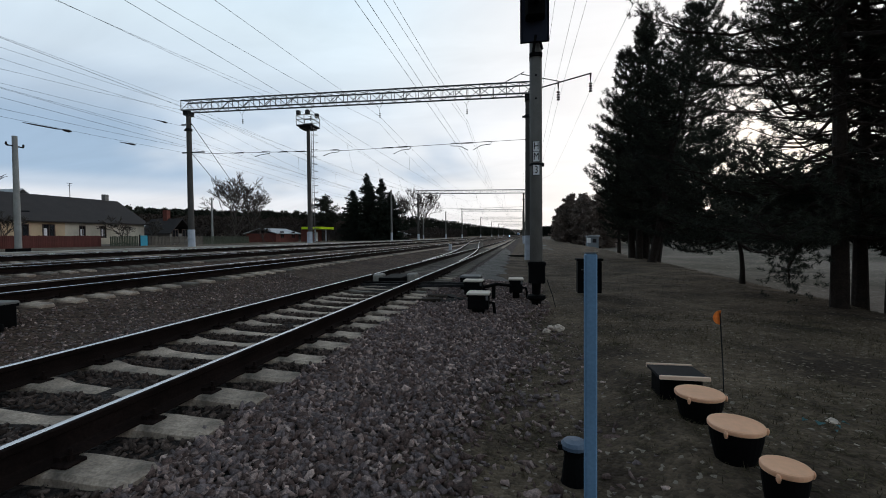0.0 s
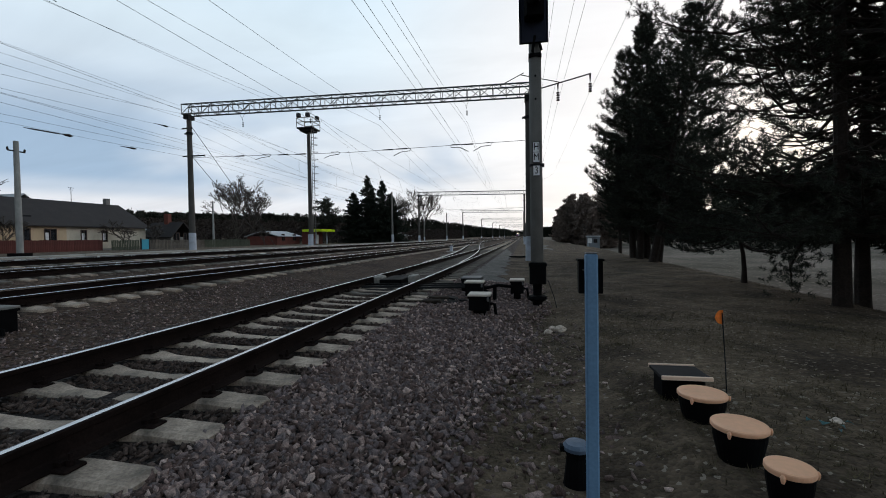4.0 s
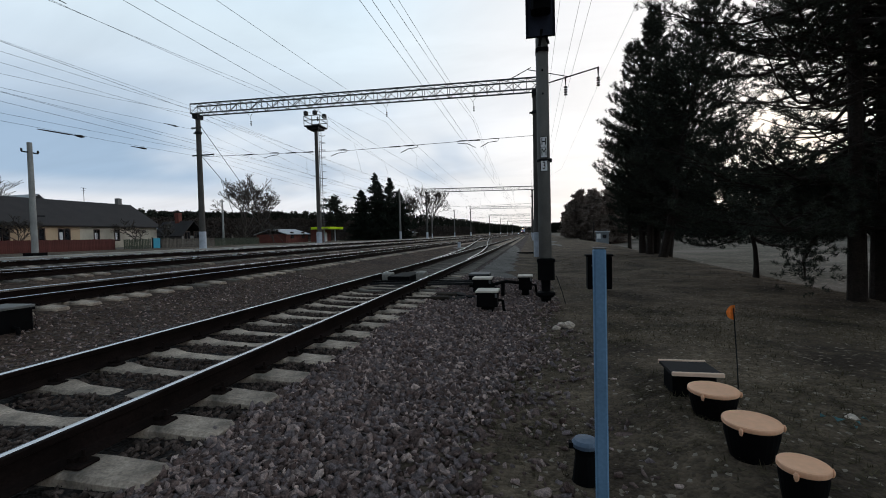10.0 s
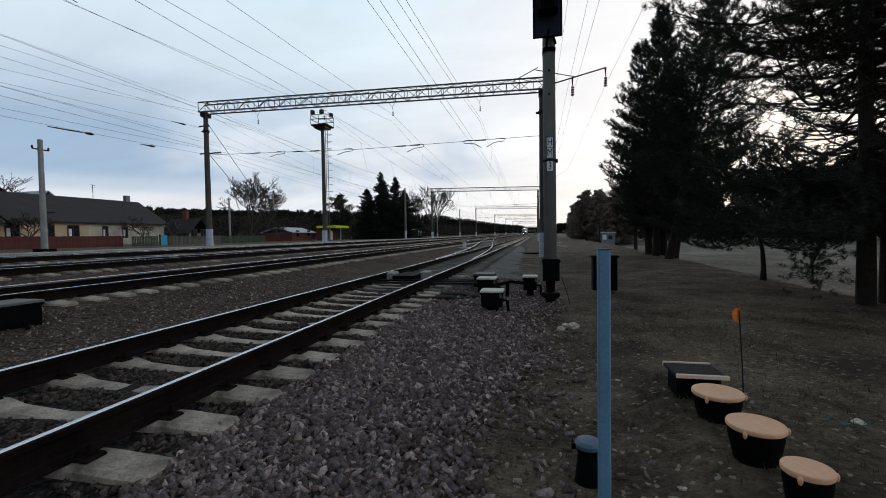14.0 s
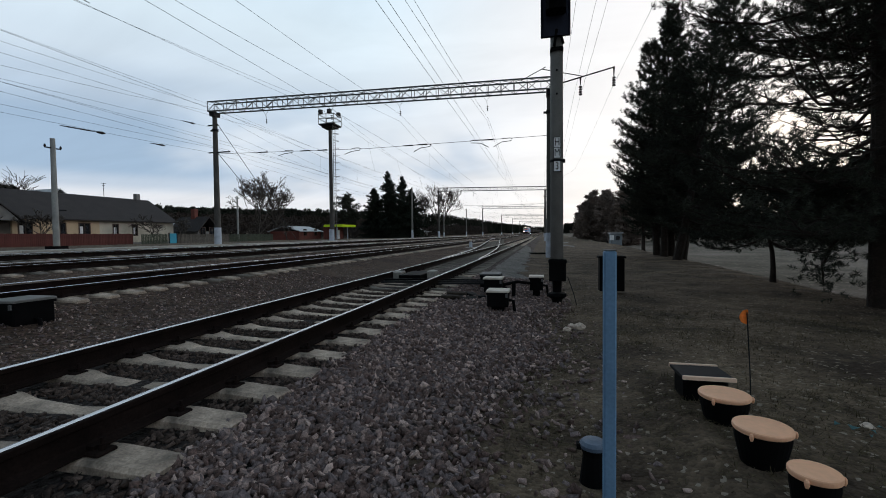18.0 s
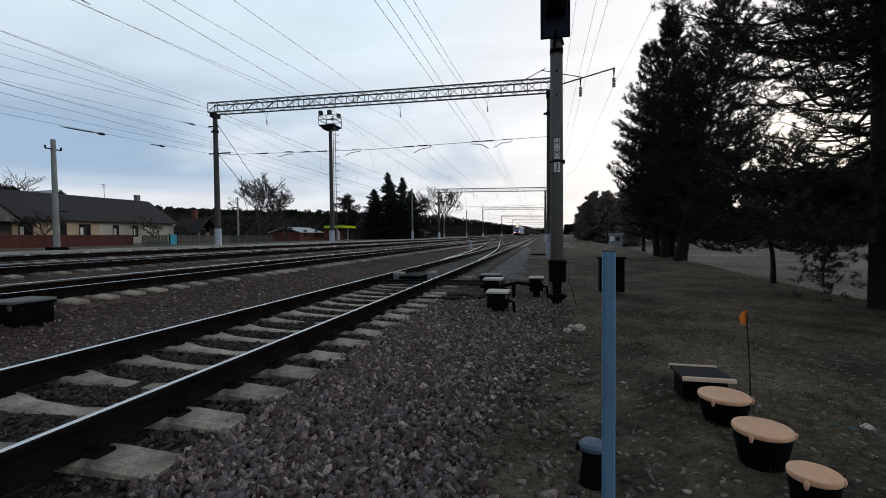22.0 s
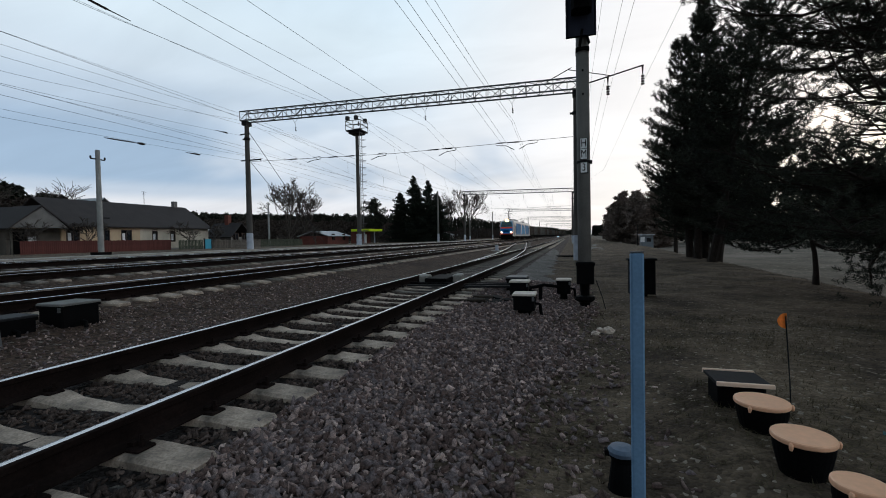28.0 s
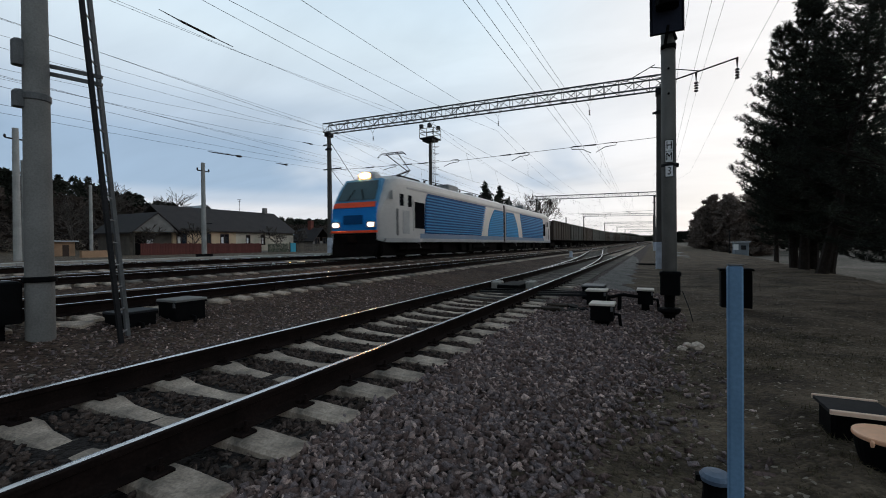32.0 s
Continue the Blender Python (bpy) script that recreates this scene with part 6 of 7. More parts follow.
boulder(0.56, 6.25, 0.05, 0.085, 1, M_ROCK, "whitish stone lying on the verge", group="white stones")
boulder(0.45, 6.3, 0.04, 0.07, 2, M_ROCK, "whitish stone lying on the verge", group="white stones")
boulder(0.37, 6.12, 0.025, 0.07, 3, M_ROCK, "whitish stone lying on the verge", group="white stones")
boulder(2.04, 2.98, 0.15, 0.045, 4, M_ROCK, "whitish stone lying on the verge", group="white stones")

for x, y, w, rz in ((1.92, 2.9, 0.026, 20), (2.0, 2.86, 0.018, 70), (1.86, 2.95, 0.015, -15), (2.08, 2.93, 0.02, 110), (1.95, 2.8, 0.012, 45)):
    solid("plastic_scrap", Mesh().add([(-w, -w * 0.5, 0), (w, -w * 0.6, 0.01), (w * 0.8, w * 0.5, 0.004), (-w * 0.7, w * 0.7, 0.018), (-w, -w * 0.5, 0.004), (w, -w * 0.6, 0.014), (w * 0.8, w * 0.5, 0.008), (-w * 0.7, w * 0.7, 0.022)],
          [(3, 2, 1, 0), (4, 5, 6, 7), (0, 1, 5, 4), (1, 2, 6, 5), (2, 3, 7, 6), (3, 0, 4, 7)]), M_SCRAP, "small crumpled teal plastic scrap in the grass", "litter", "plastic scraps", m=pose(x, y, level(x, y) + 0.01, 0, 0, rz))

rc = thing("relay_cabinet", label="black lineside relay box on a short leg", category="relay box")
part("body", Mesh().box(1.32, 1.86, 10.3, 10.62, 0.06, 0.82, 0, 0.02), M_BLACK, rc)
part("lid", Mesh().box(1.29, 1.89, 10.26, 10.66, 0.82, 0.87, 0, 0.015), M_BLACK, rc)
part("leg", Mesh().box(1.5, 1.7, 10.38, 10.55, -0.2, 0.06), M_BLACK, rc)
part("hinge", Mesh().box(1.4, 1.5, 10.285, 10.3, 0.6, 0.63), M_STEEL, rc)


def machine_box(x0, x1, y0, y1, z0, z1, label, mat_lid, name="point_machine_box"):
    th = thing(name, label=label, category="switch box", group="boxes by the switch")
    part("body", Mesh().box(x0 + 0.02, x1 - 0.02, y0 + 0.02, y1 - 0.02, z0 + 0.1, z1 - 0.04, 0, 0.02), M_BLACK, th)
    part("plinth", Mesh().box(x0 + 0.09, x1 - 0.09, y0 + 0.1, y1 - 0.06, z0 - 0.12, z0 + 0.1), M_BLACK, th)
    part("lid", Mesh().box(x0, x1, y0, y1, z1 - 0.035, z1, 0, 0.012), mat_lid, th, "pale lid")
    part("lid_skirt", Mesh().box(x0 + 0.008, x1 - 0.008, y0 + 0.008, y1 - 0.008, z1 - 0.075, z1 - 0.036), M_BLACK, th)
    part("clasp", Mesh().box(x1 - 0.06, x1 - 0.02, y0 - 0.012, y0 + 0.006, z1 - 0.12, z1 - 0.05), M_STEEL, th)
    part("cable_entry", Mesh().tube([(x1 - 0.03, (y0 + y1) / 2, z0 + 0.2), (x1 + 0.06, (y0 + y1) / 2, z0 + 0.19), (x1 + 0.09, (y0 + y1) / 2, z0 - 0.05)], 0.028, 8), M_BLACK, th)
    return th


machine_box(-0.93, -0.53, 7.2, 7.62, 0.04, 0.425, "black switch box with a pale lid", M_PALEWOOD)
machine_box(-1.22, -0.80, 8.95, 9.38, 0.06, 0.47, "black switch box with a pale lid", M_PALEWOOD)
machine_box(-1.45, -0.95, 10.0, 10.6, 0.02, 0.46, "black point machine with a grey lid", M_STEEL)
machine_box(-0.27, 0.06, 9.45, 9.85, 0.05, 0.465, "black switch box with a pale lid", M_PALEWOOD)
ro = thing("point_rods", label="dark steel rods linking switch and point machine", category="rods")
part("rod", Mesh().prism((-3.9, 9.9, 0.24), (-1.3, 9.9, 0.3), 0.05), M_DARKSTEEL, ro)
part("rod", Mesh().prism((-2.3, 9.45, 0.28), (-1.1, 9.45, 0.3), 0.05), M_DARKSTEEL, ro)
part("conduit", Mesh().tube([(-0.8, 9.2, 0.3), (-0.5, 9.3, 0.36), (-0.2, 9.5, 0.3)], 0.035, 8), M_BLACK, ro)
part("conduit", Mesh().tube([(-0.58, 9.25, 0.33), (-0.58, 9.15, 0.02)], 0.04, 8), M_BLACK, ro)
for x, y in ((-3.86, 11.2), (-2.98, 11.5)):
    part("rod_cover", Mesh().box(x - 0.12, x + 0.12, y - 0.22, y + 0.22, 0.16, 0.40, 0, 0.03), M_KERB, ro, "pale concrete cover block")
part("drain_plate", Mesh().box(-3.72, -3.12, 10.7, 12.0, 0.16, 0.345, 0, 0.02), M_BLACK, ro, "black steel trough between rails")
part("tie_bar", Mesh().prism((-4.0, 10.35, 0.25), (-1.4, 10.3, 0.27), 0.06), M_BLACK, ro)
for x, y, rz in ((-2.1, 8.05, 4), (-2.05, 8.62, -5)):
    solid("timber_bearer", Mesh().box(-0.62, 0.55, -0.13, 0.13, -0.16, 0, 0, 0.03), M_TIMBER, "short dark tarred bearer under the switch", "sleeper", "switch bearers", m=pose(x, y, 0.2, 0, 0, rz))
for x, y, w, d, rz, tilt in ((-1.52, 8.25, 0.34, 0.16, 25, 9), (-1.38, 8.75, 0.3, 0.2, -30, -7)):
    solid("steel_plate", Mesh().box(-w, w, -d, d, 0, 0.09, 0, 0.02), M_BLACK, "black steel cover plate lying tilted in the ballast", "plate", "loose cover plates", m=pose(x, y, 0.06, tilt, 6, rz))

# mast with a leaning ladder between the tracks, and boxes at its foot
MX, MY = -7.05, 2.42
nm = thing("signal_mast", label="concrete mast with a leaning steel ladder between tracks", category="railway signal")
part("mast", Mesh().lathe(MX, MY, [(0.155, -0.1), (0.15, 0.25), (0.112, 7.6), (0.05, 7.62)], 20), M_POLE, nm, smooth=True)
part("base_collar", Mesh().lathe(MX, MY, [(0.17, 1.0), (0.175, 1.02), (0.175, 1.06), (0.16, 1.07)], 18), M_BLACK, nm)
part("cable_box", Mesh().box(MX - 0.4, MX + 0.02, MY - 0.62, MY - 0.17, 0.5, 1.02, 0, 0.03).box(MX - 0.2, MX - 0.12, MY - 0.4, MY - 0.3, 0.1, 0.5), M_BLACK, nm, "black cable box strapped to mast")
for z0, z1 in ((3.72, 4.05), (3.2, 3.42)):
    part("small_case", Mesh().box(MX - 0.10, MX + 0.03, MY - 0.22, MY - 0.10, z0, z1, 0, 0.03), M_STEEL, nm)
LF, LT = Vector((-6.47, 3.1, 0.1)), Vector((-6.98, 2.72, 7.4))
ax = Vector((0.75, -0.66, 0)).normalized() * 0.17
# one ladder, two steels: its brighter and its shaded rail are set by colour
for s, m_ in ((-1, M_STEEL), (1, M_DARKSTEEL)):
    part("ladder_rail", Mesh().prism(LF + s * ax, LT + s * ax, 0.05), m_, nm)
for i in range(24):
    q = LF.lerp(LT, (i + 0.6) / 24)
    part("rung", Mesh().tube([q - ax, q + ax], 0.012, 6), M_STEEL, nm)
for z in (3.72, 3.62):
    part("ladder_bracket", Mesh().prism((MX - 0.05, MY + 0.1, z + 0.1), (-6.62, 2.95, z), 0.045), M_STEEL, nm)
part("clamp", Mesh().lathe(MX, MY, [(0.14, 3.3), (0.15, 3.31), (0.15, 3.38), (0.14, 3.39)], 18), M_STEEL, nm)
machine_box(-7.3, -6.78, 4.0, 4.55, 0.1, 0.58, "black point machine with a pale lid beside track", M_POLE)
machine_box(-7.35, -6.88, 3.25, 3.8, 0.1, 0.48, "black switch box with a grey lid beside track", M_DARKSTEEL)
solid("concrete_block", Mesh().box(-0.3, 0.3, -0.15, 0.15, 0, 0.16, 0, 0.02), M_CONCRETE, "pale concrete block lying by the mast", "block", m=pose(-7.5, 2.9, 0.2, 4, 0, 30))
solid("concrete_block", Mesh().box(-0.3, 0.3, -0.15, 0.15, 0, 0.14, 0, 0.02), M_CONCRETE, "pale concrete block lying by the mast", "block", m=pose(-7.1, 1.75, 0.24, 0, 3, -20))

# dwarf signals and marker by the crossover
ds = thing("dwarf_signal", label="small white dwarf marker on a concrete foot between tracks", category="marker")
part("foot", Mesh().box(-7.0, -5.9, 38.6, 39.4, 0.1, 0.26, 0, 0.05), M_KERB, ds)
part("head", Mesh().box(-6.55, -6.3, 38.8, 39.1, 0.26, 0.75, 0, 0.04), M_WHITEBASE, ds)
bs = thing("dwarf_signal", label="small dwarf signal with a lit blue lamp far along track", category="railway signal")
bx, by, bz = put(-5.9, 200, 0.4)
part("post", Mesh().box(bx - 0.15, bx + 0.15, by - 0.1, by + 0.1, bz - 0.2, bz + 1.0), M_BLACK, bs)
part("lamp", Mesh().tube([(bx, by - 0.12, bz + 0.75), (bx, by - 0.2, bz + 0.75)], 0.11, 12), M_BLUELAMP, bs, "lit blue signal lamp")

# wire fence post and low kerb on the verge
solid("asphalt_path", Mesh().sweep([[(x0 + a, y, z + 0.012) for a, z in ((0, 0), (1.6, 0))] for x0, y in ((1.6, 46), (2.2, 60), (3.2, 80), (4.4, 110), (6.5, 150))], close=False), M_ROAD, "", "", kind="structure")
solid("concrete_kerb", Mesh().box(-0.9, 0.3, 30.0, 30.25, -0.05, 0.12), M_BLACK, "dark cable trough cover across gravel", "cover")


# ---- train: it comes down the third track ----
loco_part = part


def loco_section(flip):
    """One section, its cab front at y 0, its tail at y 19.6; z 0 at the rail heads."""
    th = thing("locomotive", label="white and blue electric freight locomotive section with lit headlamps" if not flip else "white and blue rear locomotive section coupled behind the first", category="locomotive", group="coupled locomotive sections")
    W = 1.55

    def part(name, mesh, material, parent, label="", smooth=False):
        """As the general one, with the body above the lower lamps stretched to its full height."""
        mesh.v = [(x, y, z + 0.12 * max(0.0, min(z, 4.3) - 1.72)) for x, y, z in mesh.v]
        return loco_part(name, mesh, material, parent, label, smooth)

    st = [(0.10, 1.30, 1.30, 2.3, 0.9), (0.02, 1.38, 1.0, 2.45, 0.9), (0.16, 1.45, 0.92, 2.62, 0.9), (0.34, 1.47, 0.9, 2.9, 0.9), (0.75, 1.50, 0.88, 3.45, 0.9), (1.15, 1.52, 0.86, 3.85, 0.88), (1.7, 1.54, 0.86, 4.08, 0.8), (2.6, W, 0.86, 4.15, 0.75), (19.5, W, 0.86, 4.15, 0.75), (19.6, W - 0.04, 0.9, 4.1, 0.75)]
    rings = []
    for y, w, zb, zt, sh in st:
        s = min(0.45, (zt - zb) * 0.25)
        rings.append([(-w, y, zb), (-w, y, zt - s), (-w * 0.96, y, zt - s * 0.45), (-w * sh, y, zt - s * 0.08), (-w * 0.4, y, zt), (w * 0.4, y, zt), (w * sh, y, zt - s * 0.08), (w * 0.96, y, zt - s * 0.45), (w, y, zt - s), (w, y, zb)])
    part("body", Mesh().sweep(rings), M_TWHITE, th, "white painted body")
    # front face: blue mask, wind screen, orange band, red sill, lamps
    part("front_mask", Mesh().sweep([[(-w, y, z), (w, y, z), (w, y + 0.2, z), (-w, y + 0.2, z)] for y, z, w in ((-0.03, 1.45, 1.36), (-0.05, 1.9, 1.38), (0.01, 2.45, 1.36), (0.12, 2.68, 1.34))]), M_TFACE, th, "bright blue front mask")
    part("windscreen_surround", Mesh().sweep([[(-w, y, z), (w, y, z), (w, y + 0.35, z), (-w, y + 0.35, z)] for y, z, w in ((0.13, 2.66, 1.36), (0.5, 3.3, 1.30), (0.88, 3.86, 1.12))]), M_TPILLAR, th, "blue surround")
    part("windscreen", Mesh().sweep([[(-w, y, z), (w, y, z), (w, y + 0.3, z), (-w, y + 0.3, z)] for y, z, w in ((0.19, 2.84, 1.16), (0.5, 3.37, 1.10), (0.755, 3.76, 0.98))]), M_TGLASS, th, "large dark windscreen")
    part("orange_band", Mesh().sweep([[(-w, y, z), (w, y, z), (w, y + 0.2, z), (-w, y + 0.2, z)] for y, z, w in ((-0.015, 2.50, 1.30), (0.10, 2.74, 1.25))]), M_TRED, th, "orange-red band under windscreen")
    part("front_grille", Mesh().box(-0.6, 0.6, -0.075, -0.05, 1.75, 2.15), M_TBLUE, th, "darker blue plate")
    part("red_sill", Mesh().box(-1.40, 1.40, -0.08, 0.1, 1.32, 1.44, 0, 0.02), M_TRED, th, "red line over the buffer beam")
    part("buffer_beam", Mesh().box(-1.35, 1.35, -0.02, 0.5, 0.75, 1.3, 0, 0.05), M_BOGIE, th)
    part("snow_plough", Mesh().add([(-1.35, -0.05, 0.75), (1.35, -0.05, 0.75), (1.25, -0.25, 0.15), (-1.25, -0.25, 0.15), (-1.35, 0.3, 0.75), (1.35, 0.3, 0.75), (1.25, 0.2, 0.15), (-1.25, 0.2, 0.15)],
         [(0, 1, 2, 3), (7, 6, 5, 4), (0, 4, 5, 1), (1, 5, 6, 2), (2, 6, 7, 3), (3, 7, 4, 0)]), M_BOGIE, th)
    part("coupler", Mesh().box(-0.2, 0.2, -0.75, 0.1, 0.85, 1.2, 0, 0.05), M_BOGIE, th)
    for sx in (-1, 1):
        hl = part("headlamp", Mesh().box(sx * 1.08 - 0.26, sx * 1.08 + 0.26, -0.09, 0.0, 1.58, 1.86, 0, 0.04), M_TWHITE, th, "lit lower headlamp" if not flip else "")
        part("lens", Mesh().sweep([[(sx * 1.08 + 0.15 * math.cos(q * math.pi / 8), yy, 1.72 + 0.085 * math.sin(q * math.pi / 8)) for q in range(16)] for yy in (-0.092, -0.115)]), M_BUFFERLAMP if not flip else M_GLASS, hl)
        part("wiper", Mesh().prism((sx * 0.5, 0.15, 2.85), (sx * 0.2, 0.42, 3.35), 0.03), M_BLACK, th)
        part("mirror", Mesh().box(sx * 1.62 - 0.06, sx * 1.62 + 0.06, 1.0, 1.2, 2.9, 3.3, 0, 0.02), M_TWHITE, th)
        part("step", Mesh().box(sx * 1.5 - 0.12, sx * 1.5 + 0.06, 0.3, 0.7, 0.3, 0.86), M_BOGIE, th)
    tl = part("top_lamp", Mesh().box(-0.55, 0.55, 0.98, 1.8, 3.85, 4.24, 0, 0.15), M_TWHITE, th, "housing of the lit roof headlamp")
    part("lens", Mesh().sweep([[(0.30 * math.cos(q * math.pi / 8), yy, 4.055 + 0.11 * math.sin(q * math.pi / 8)) for q in range(16)] for yy in (0.978, 0.95)]), M_HEAD if not flip else M_GLASS, tl)
    # sides
    for sx in (-1, 1):
        def slab(y0, y1, z0, z1, out, mat, name, label="", lean0=0.0, lean1=0.0):
            x0, x1 = sorted((sx * (W - 0.02), sx * (W + out)))
            v = [(x, y, z) for x in (x0, x1) for y, z in ((y0, z0), (y1, z0), (y1 + lean1, z1), (y0 + lean0, z1))]
            return part(name, Mesh().add(v, [(0, 1, 2, 3), (7, 6, 5, 4), (0, 4, 5, 1), (1, 5, 6, 2), (2, 6, 7, 3), (3, 7, 4, 0)]), mat, th, label)

        def arc_panel(f0, f1, z0, z1, mat, name, label, out=0.012):
            rings = []
            for i in range(9):
                z = z0 + (z1 - z0) * i / 8
                q = i / 8
                x0, x1 = sorted((sx * (W - 0.02), sx * (W + out)))
                rings.append([(x0, f0(q), z), (x1, f0(q), z), (x1, f1(q), z), (x0, f1(q), z)])
            part(name, Mesh().sweep(rings), mat, th, label)

        arc_panel(lambda q: 4.65 + 0.35 * q ** 6, lambda q: 13.9 + 1.1 * q, 1.35, 3.5, M_TBLUE, "side_panel", "blue ribbed side panel")
        arc_panel(lambda q: 13.9 + 0.9 * q ** 1.5, lambda q: 15.35 + 0.2 * q + 1.5 * q ** 2.2, 1.35, 3.45, M_TCREAM, "cream_stripe", "slanted cream stripe")
        arc_panel(lambda q: 15.36 + 0.2 * q + 1.5 * q ** 2.2, lambda q: 19.4, 1.35, 3.40, M_TTEAL, "tail_panel", "light blue tail panel")
        for i in range(14):
            z = 1.42 + i * 0.135
            q = (z - 1.35) / 2.1
            slab(15.5 + 0.2 * q + 1.5 * q ** 2.2, 19.35, z, z + 0.075, 0.04, M_TSKY, "tail_slat")
        slab(4.4, 19.4, 0.88, 1.05, 0.014, M_TGREY, "skirt", "pale grey-blue skirt")
        slab(4.1, 19.4, 1.06, 1.34, 0.012, M_TBAND, "lower_band", "pale blue lower band")
        slab(0.5, 4.0, 0.84, 1.05, 0.014, M_TGREY, "skirt", "pale grey-blue skirt")
        # no hollow here: the recess's shade is a flat near-black slab
        slab(3.4, 4.62, 1.62, 2.95, 0.01, M_VOID, "door_recess", "flat near-black panel painted as the shaded cab door recess")
        slab(3.3, 3.42, 1.5, 3.05, 0.03, M_TWHITE, "door_jamb")
        slab(1.6, 1.72, 1.2, 2.5, 0.03, M_STEEL, "grab_rail")
        slab(2.2, 2.9, 1.3, 2.45, 0.006, M_TGREY, "cab_door", "pale cab side door")
        for y in (1.9, 2.75):
            slab(y, y + 0.4, 2.66, 3.22, 0.012, M_VOID, "side_window")
        for i in range(13):
            z = 1.43 + i * 0.155
            y1 = 13.9 + 1.1 * (z - 1.35) / 2.1
            slab(4.75 + 0.35 * ((z - 1.35) / 2.15) ** 6, y1 - 0.03, z, z + 0.07, 0.055, M_TSLAT, "louvre_slat")
        slab(2.6, 19.3, 3.52, 3.60, 0.02, M_TGREY, "gutter")
        # bogies
    for yb in (4.6, 15.2):
        bg = part("bogie", Mesh().box(-1.2, 1.2, yb - 2.0, yb + 2.0, 0.5, 0.8, 0, 0.05).box(-1.28, -1.1, yb - 2.3, yb + 2.3, 0.45, 0.75, 0, 0.05).box(1.1, 1.28, yb - 2.3, yb + 2.3, 0.45, 0.75, 0, 0.05), M_BOGIE, th, "sooty bogie frame")
        for dy in (-1.4, 1.4):
            for sx in (-1, 1):
                part("wheel", Mesh().tube([(sx * 0.70, yb + dy, 0.62), (sx * 0.74, yb + dy, 0.62), (sx * 0.84, yb + dy, 0.62)], [0.64, 0.62, 0.62], 24), M_BOGIE, bg)
                part("axle_box", Mesh().box(sx * 1.18 - 0.12, sx * 1.18 + 0.12, yb + dy - 0.2, yb + dy + 0.2, 0.42, 0.8, 0, 0.04), M_BOGIE, bg)
        for sx in (-1, 1):
            part("spring", Mesh().lathe(sx * 1.15, yb, [(0.14, 0.5), (0.14, 0.9)], 10), M_TGREY, bg)
    for y0, y1 in ((7.6, 8.6), (10.6, 11.5), (12.0, 12.6)):
        part("underfloor_box", Mesh().box(-1.3, 1.3, y0, y1, 0.3, 0.86, 0, 0.04), M_BOGIE, th)
    part("underframe", Mesh().box(-1.05, 1.05, 0.9, 19.0, 0.16, 0.86), M_BOGIE, th, "sooty underframe")
    # roof gear
    for y0, y1, w, h in ((3.0, 5.4, 0.9, 0.14), (9.5, 11.2, 0.85, 0.42), (13.6, 14.6, 0.7, 0.25)):
        part("roof_unit", Mesh().box(-w, w, y0, y1, 4.12, 4.15 + h, 0, 0.08), M_DARKSTEEL if y0 < 5 else M_TROOF, th, "grey roof equipment")
    for y in (6.6, 8.2, 12.2, 15.4, 16.8):
        ins = Mesh()
        for q in range(4):
            ins.lathe(0.5, y, [(0.05, 4.14 + q * 0.08), (0.1, 4.17 + q * 0.08), (0.05, 4.21 + q * 0.08)], 10)
        part("roof_insulator", ins, M_INSUL, th)
    part("roof_busbar", Mesh().tube([(0.5, 6.4, 4.5), (0.5, 17.0, 4.5)], 0.025, 6), M_DARKSTEEL, th)
    pg = part("pantograph", Mesh().box(-0.6, 0.6, 3.6, 3.7, 4.3, 4.36).box(-0.6, 0.6, 5.0, 5.1, 4.3, 4.36).box(-0.6, -0.52, 3.6, 5.1, 4.3, 4.36).box(0.52, 0.6, 3.6, 5.1, 4.3, 4.36), M_DARKSTEEL, th, "raised pantograph on the roof" if not flip else "pantograph on the roof")
    ht = 5.72
    part("lower_arm", Mesh().tube([(0, 3.9, 4.38), (0, 5.5, 4.95)], 0.05, 8).tube([(0.45, 4.2, 4.38), (0.12, 5.5, 4.95)], 0.025, 6), M_DARKSTEEL, pg)
    part("upper_arm", Mesh().tube([(-0.1, 5.5, 4.95), (-0.4, 3.6, ht - 0.06)], 0.03, 6).tube([(0.1, 5.5, 4.95), (0.4, 3.6, ht - 0.06)], 0.03, 6), M_DARKSTEEL, pg)
    part("contact_strip", Mesh().tube([(-0.95, 3.6, ht - 0.22), (-0.7, 3.6, ht - 0.03), (0.7, 3.6, ht - 0.03), (0.95, 3.6, ht - 0.22)], 0.03, 6).tube([(-0.7, 3.9, ht - 0.04), (0.7, 3.9, ht - 0.04)], 0.025, 6), M_DARKSTEEL, pg)
    # gangway between sections
    part("gangway", Mesh().box(-1.5, 1.5, 19.61, 19.84, 0.95, 3.9, 0, 0.05), M_VOID, th, "black rubber gangway")
    return th


LOCO_A = loco_section(False)
LOCO_B = loco_section(True)


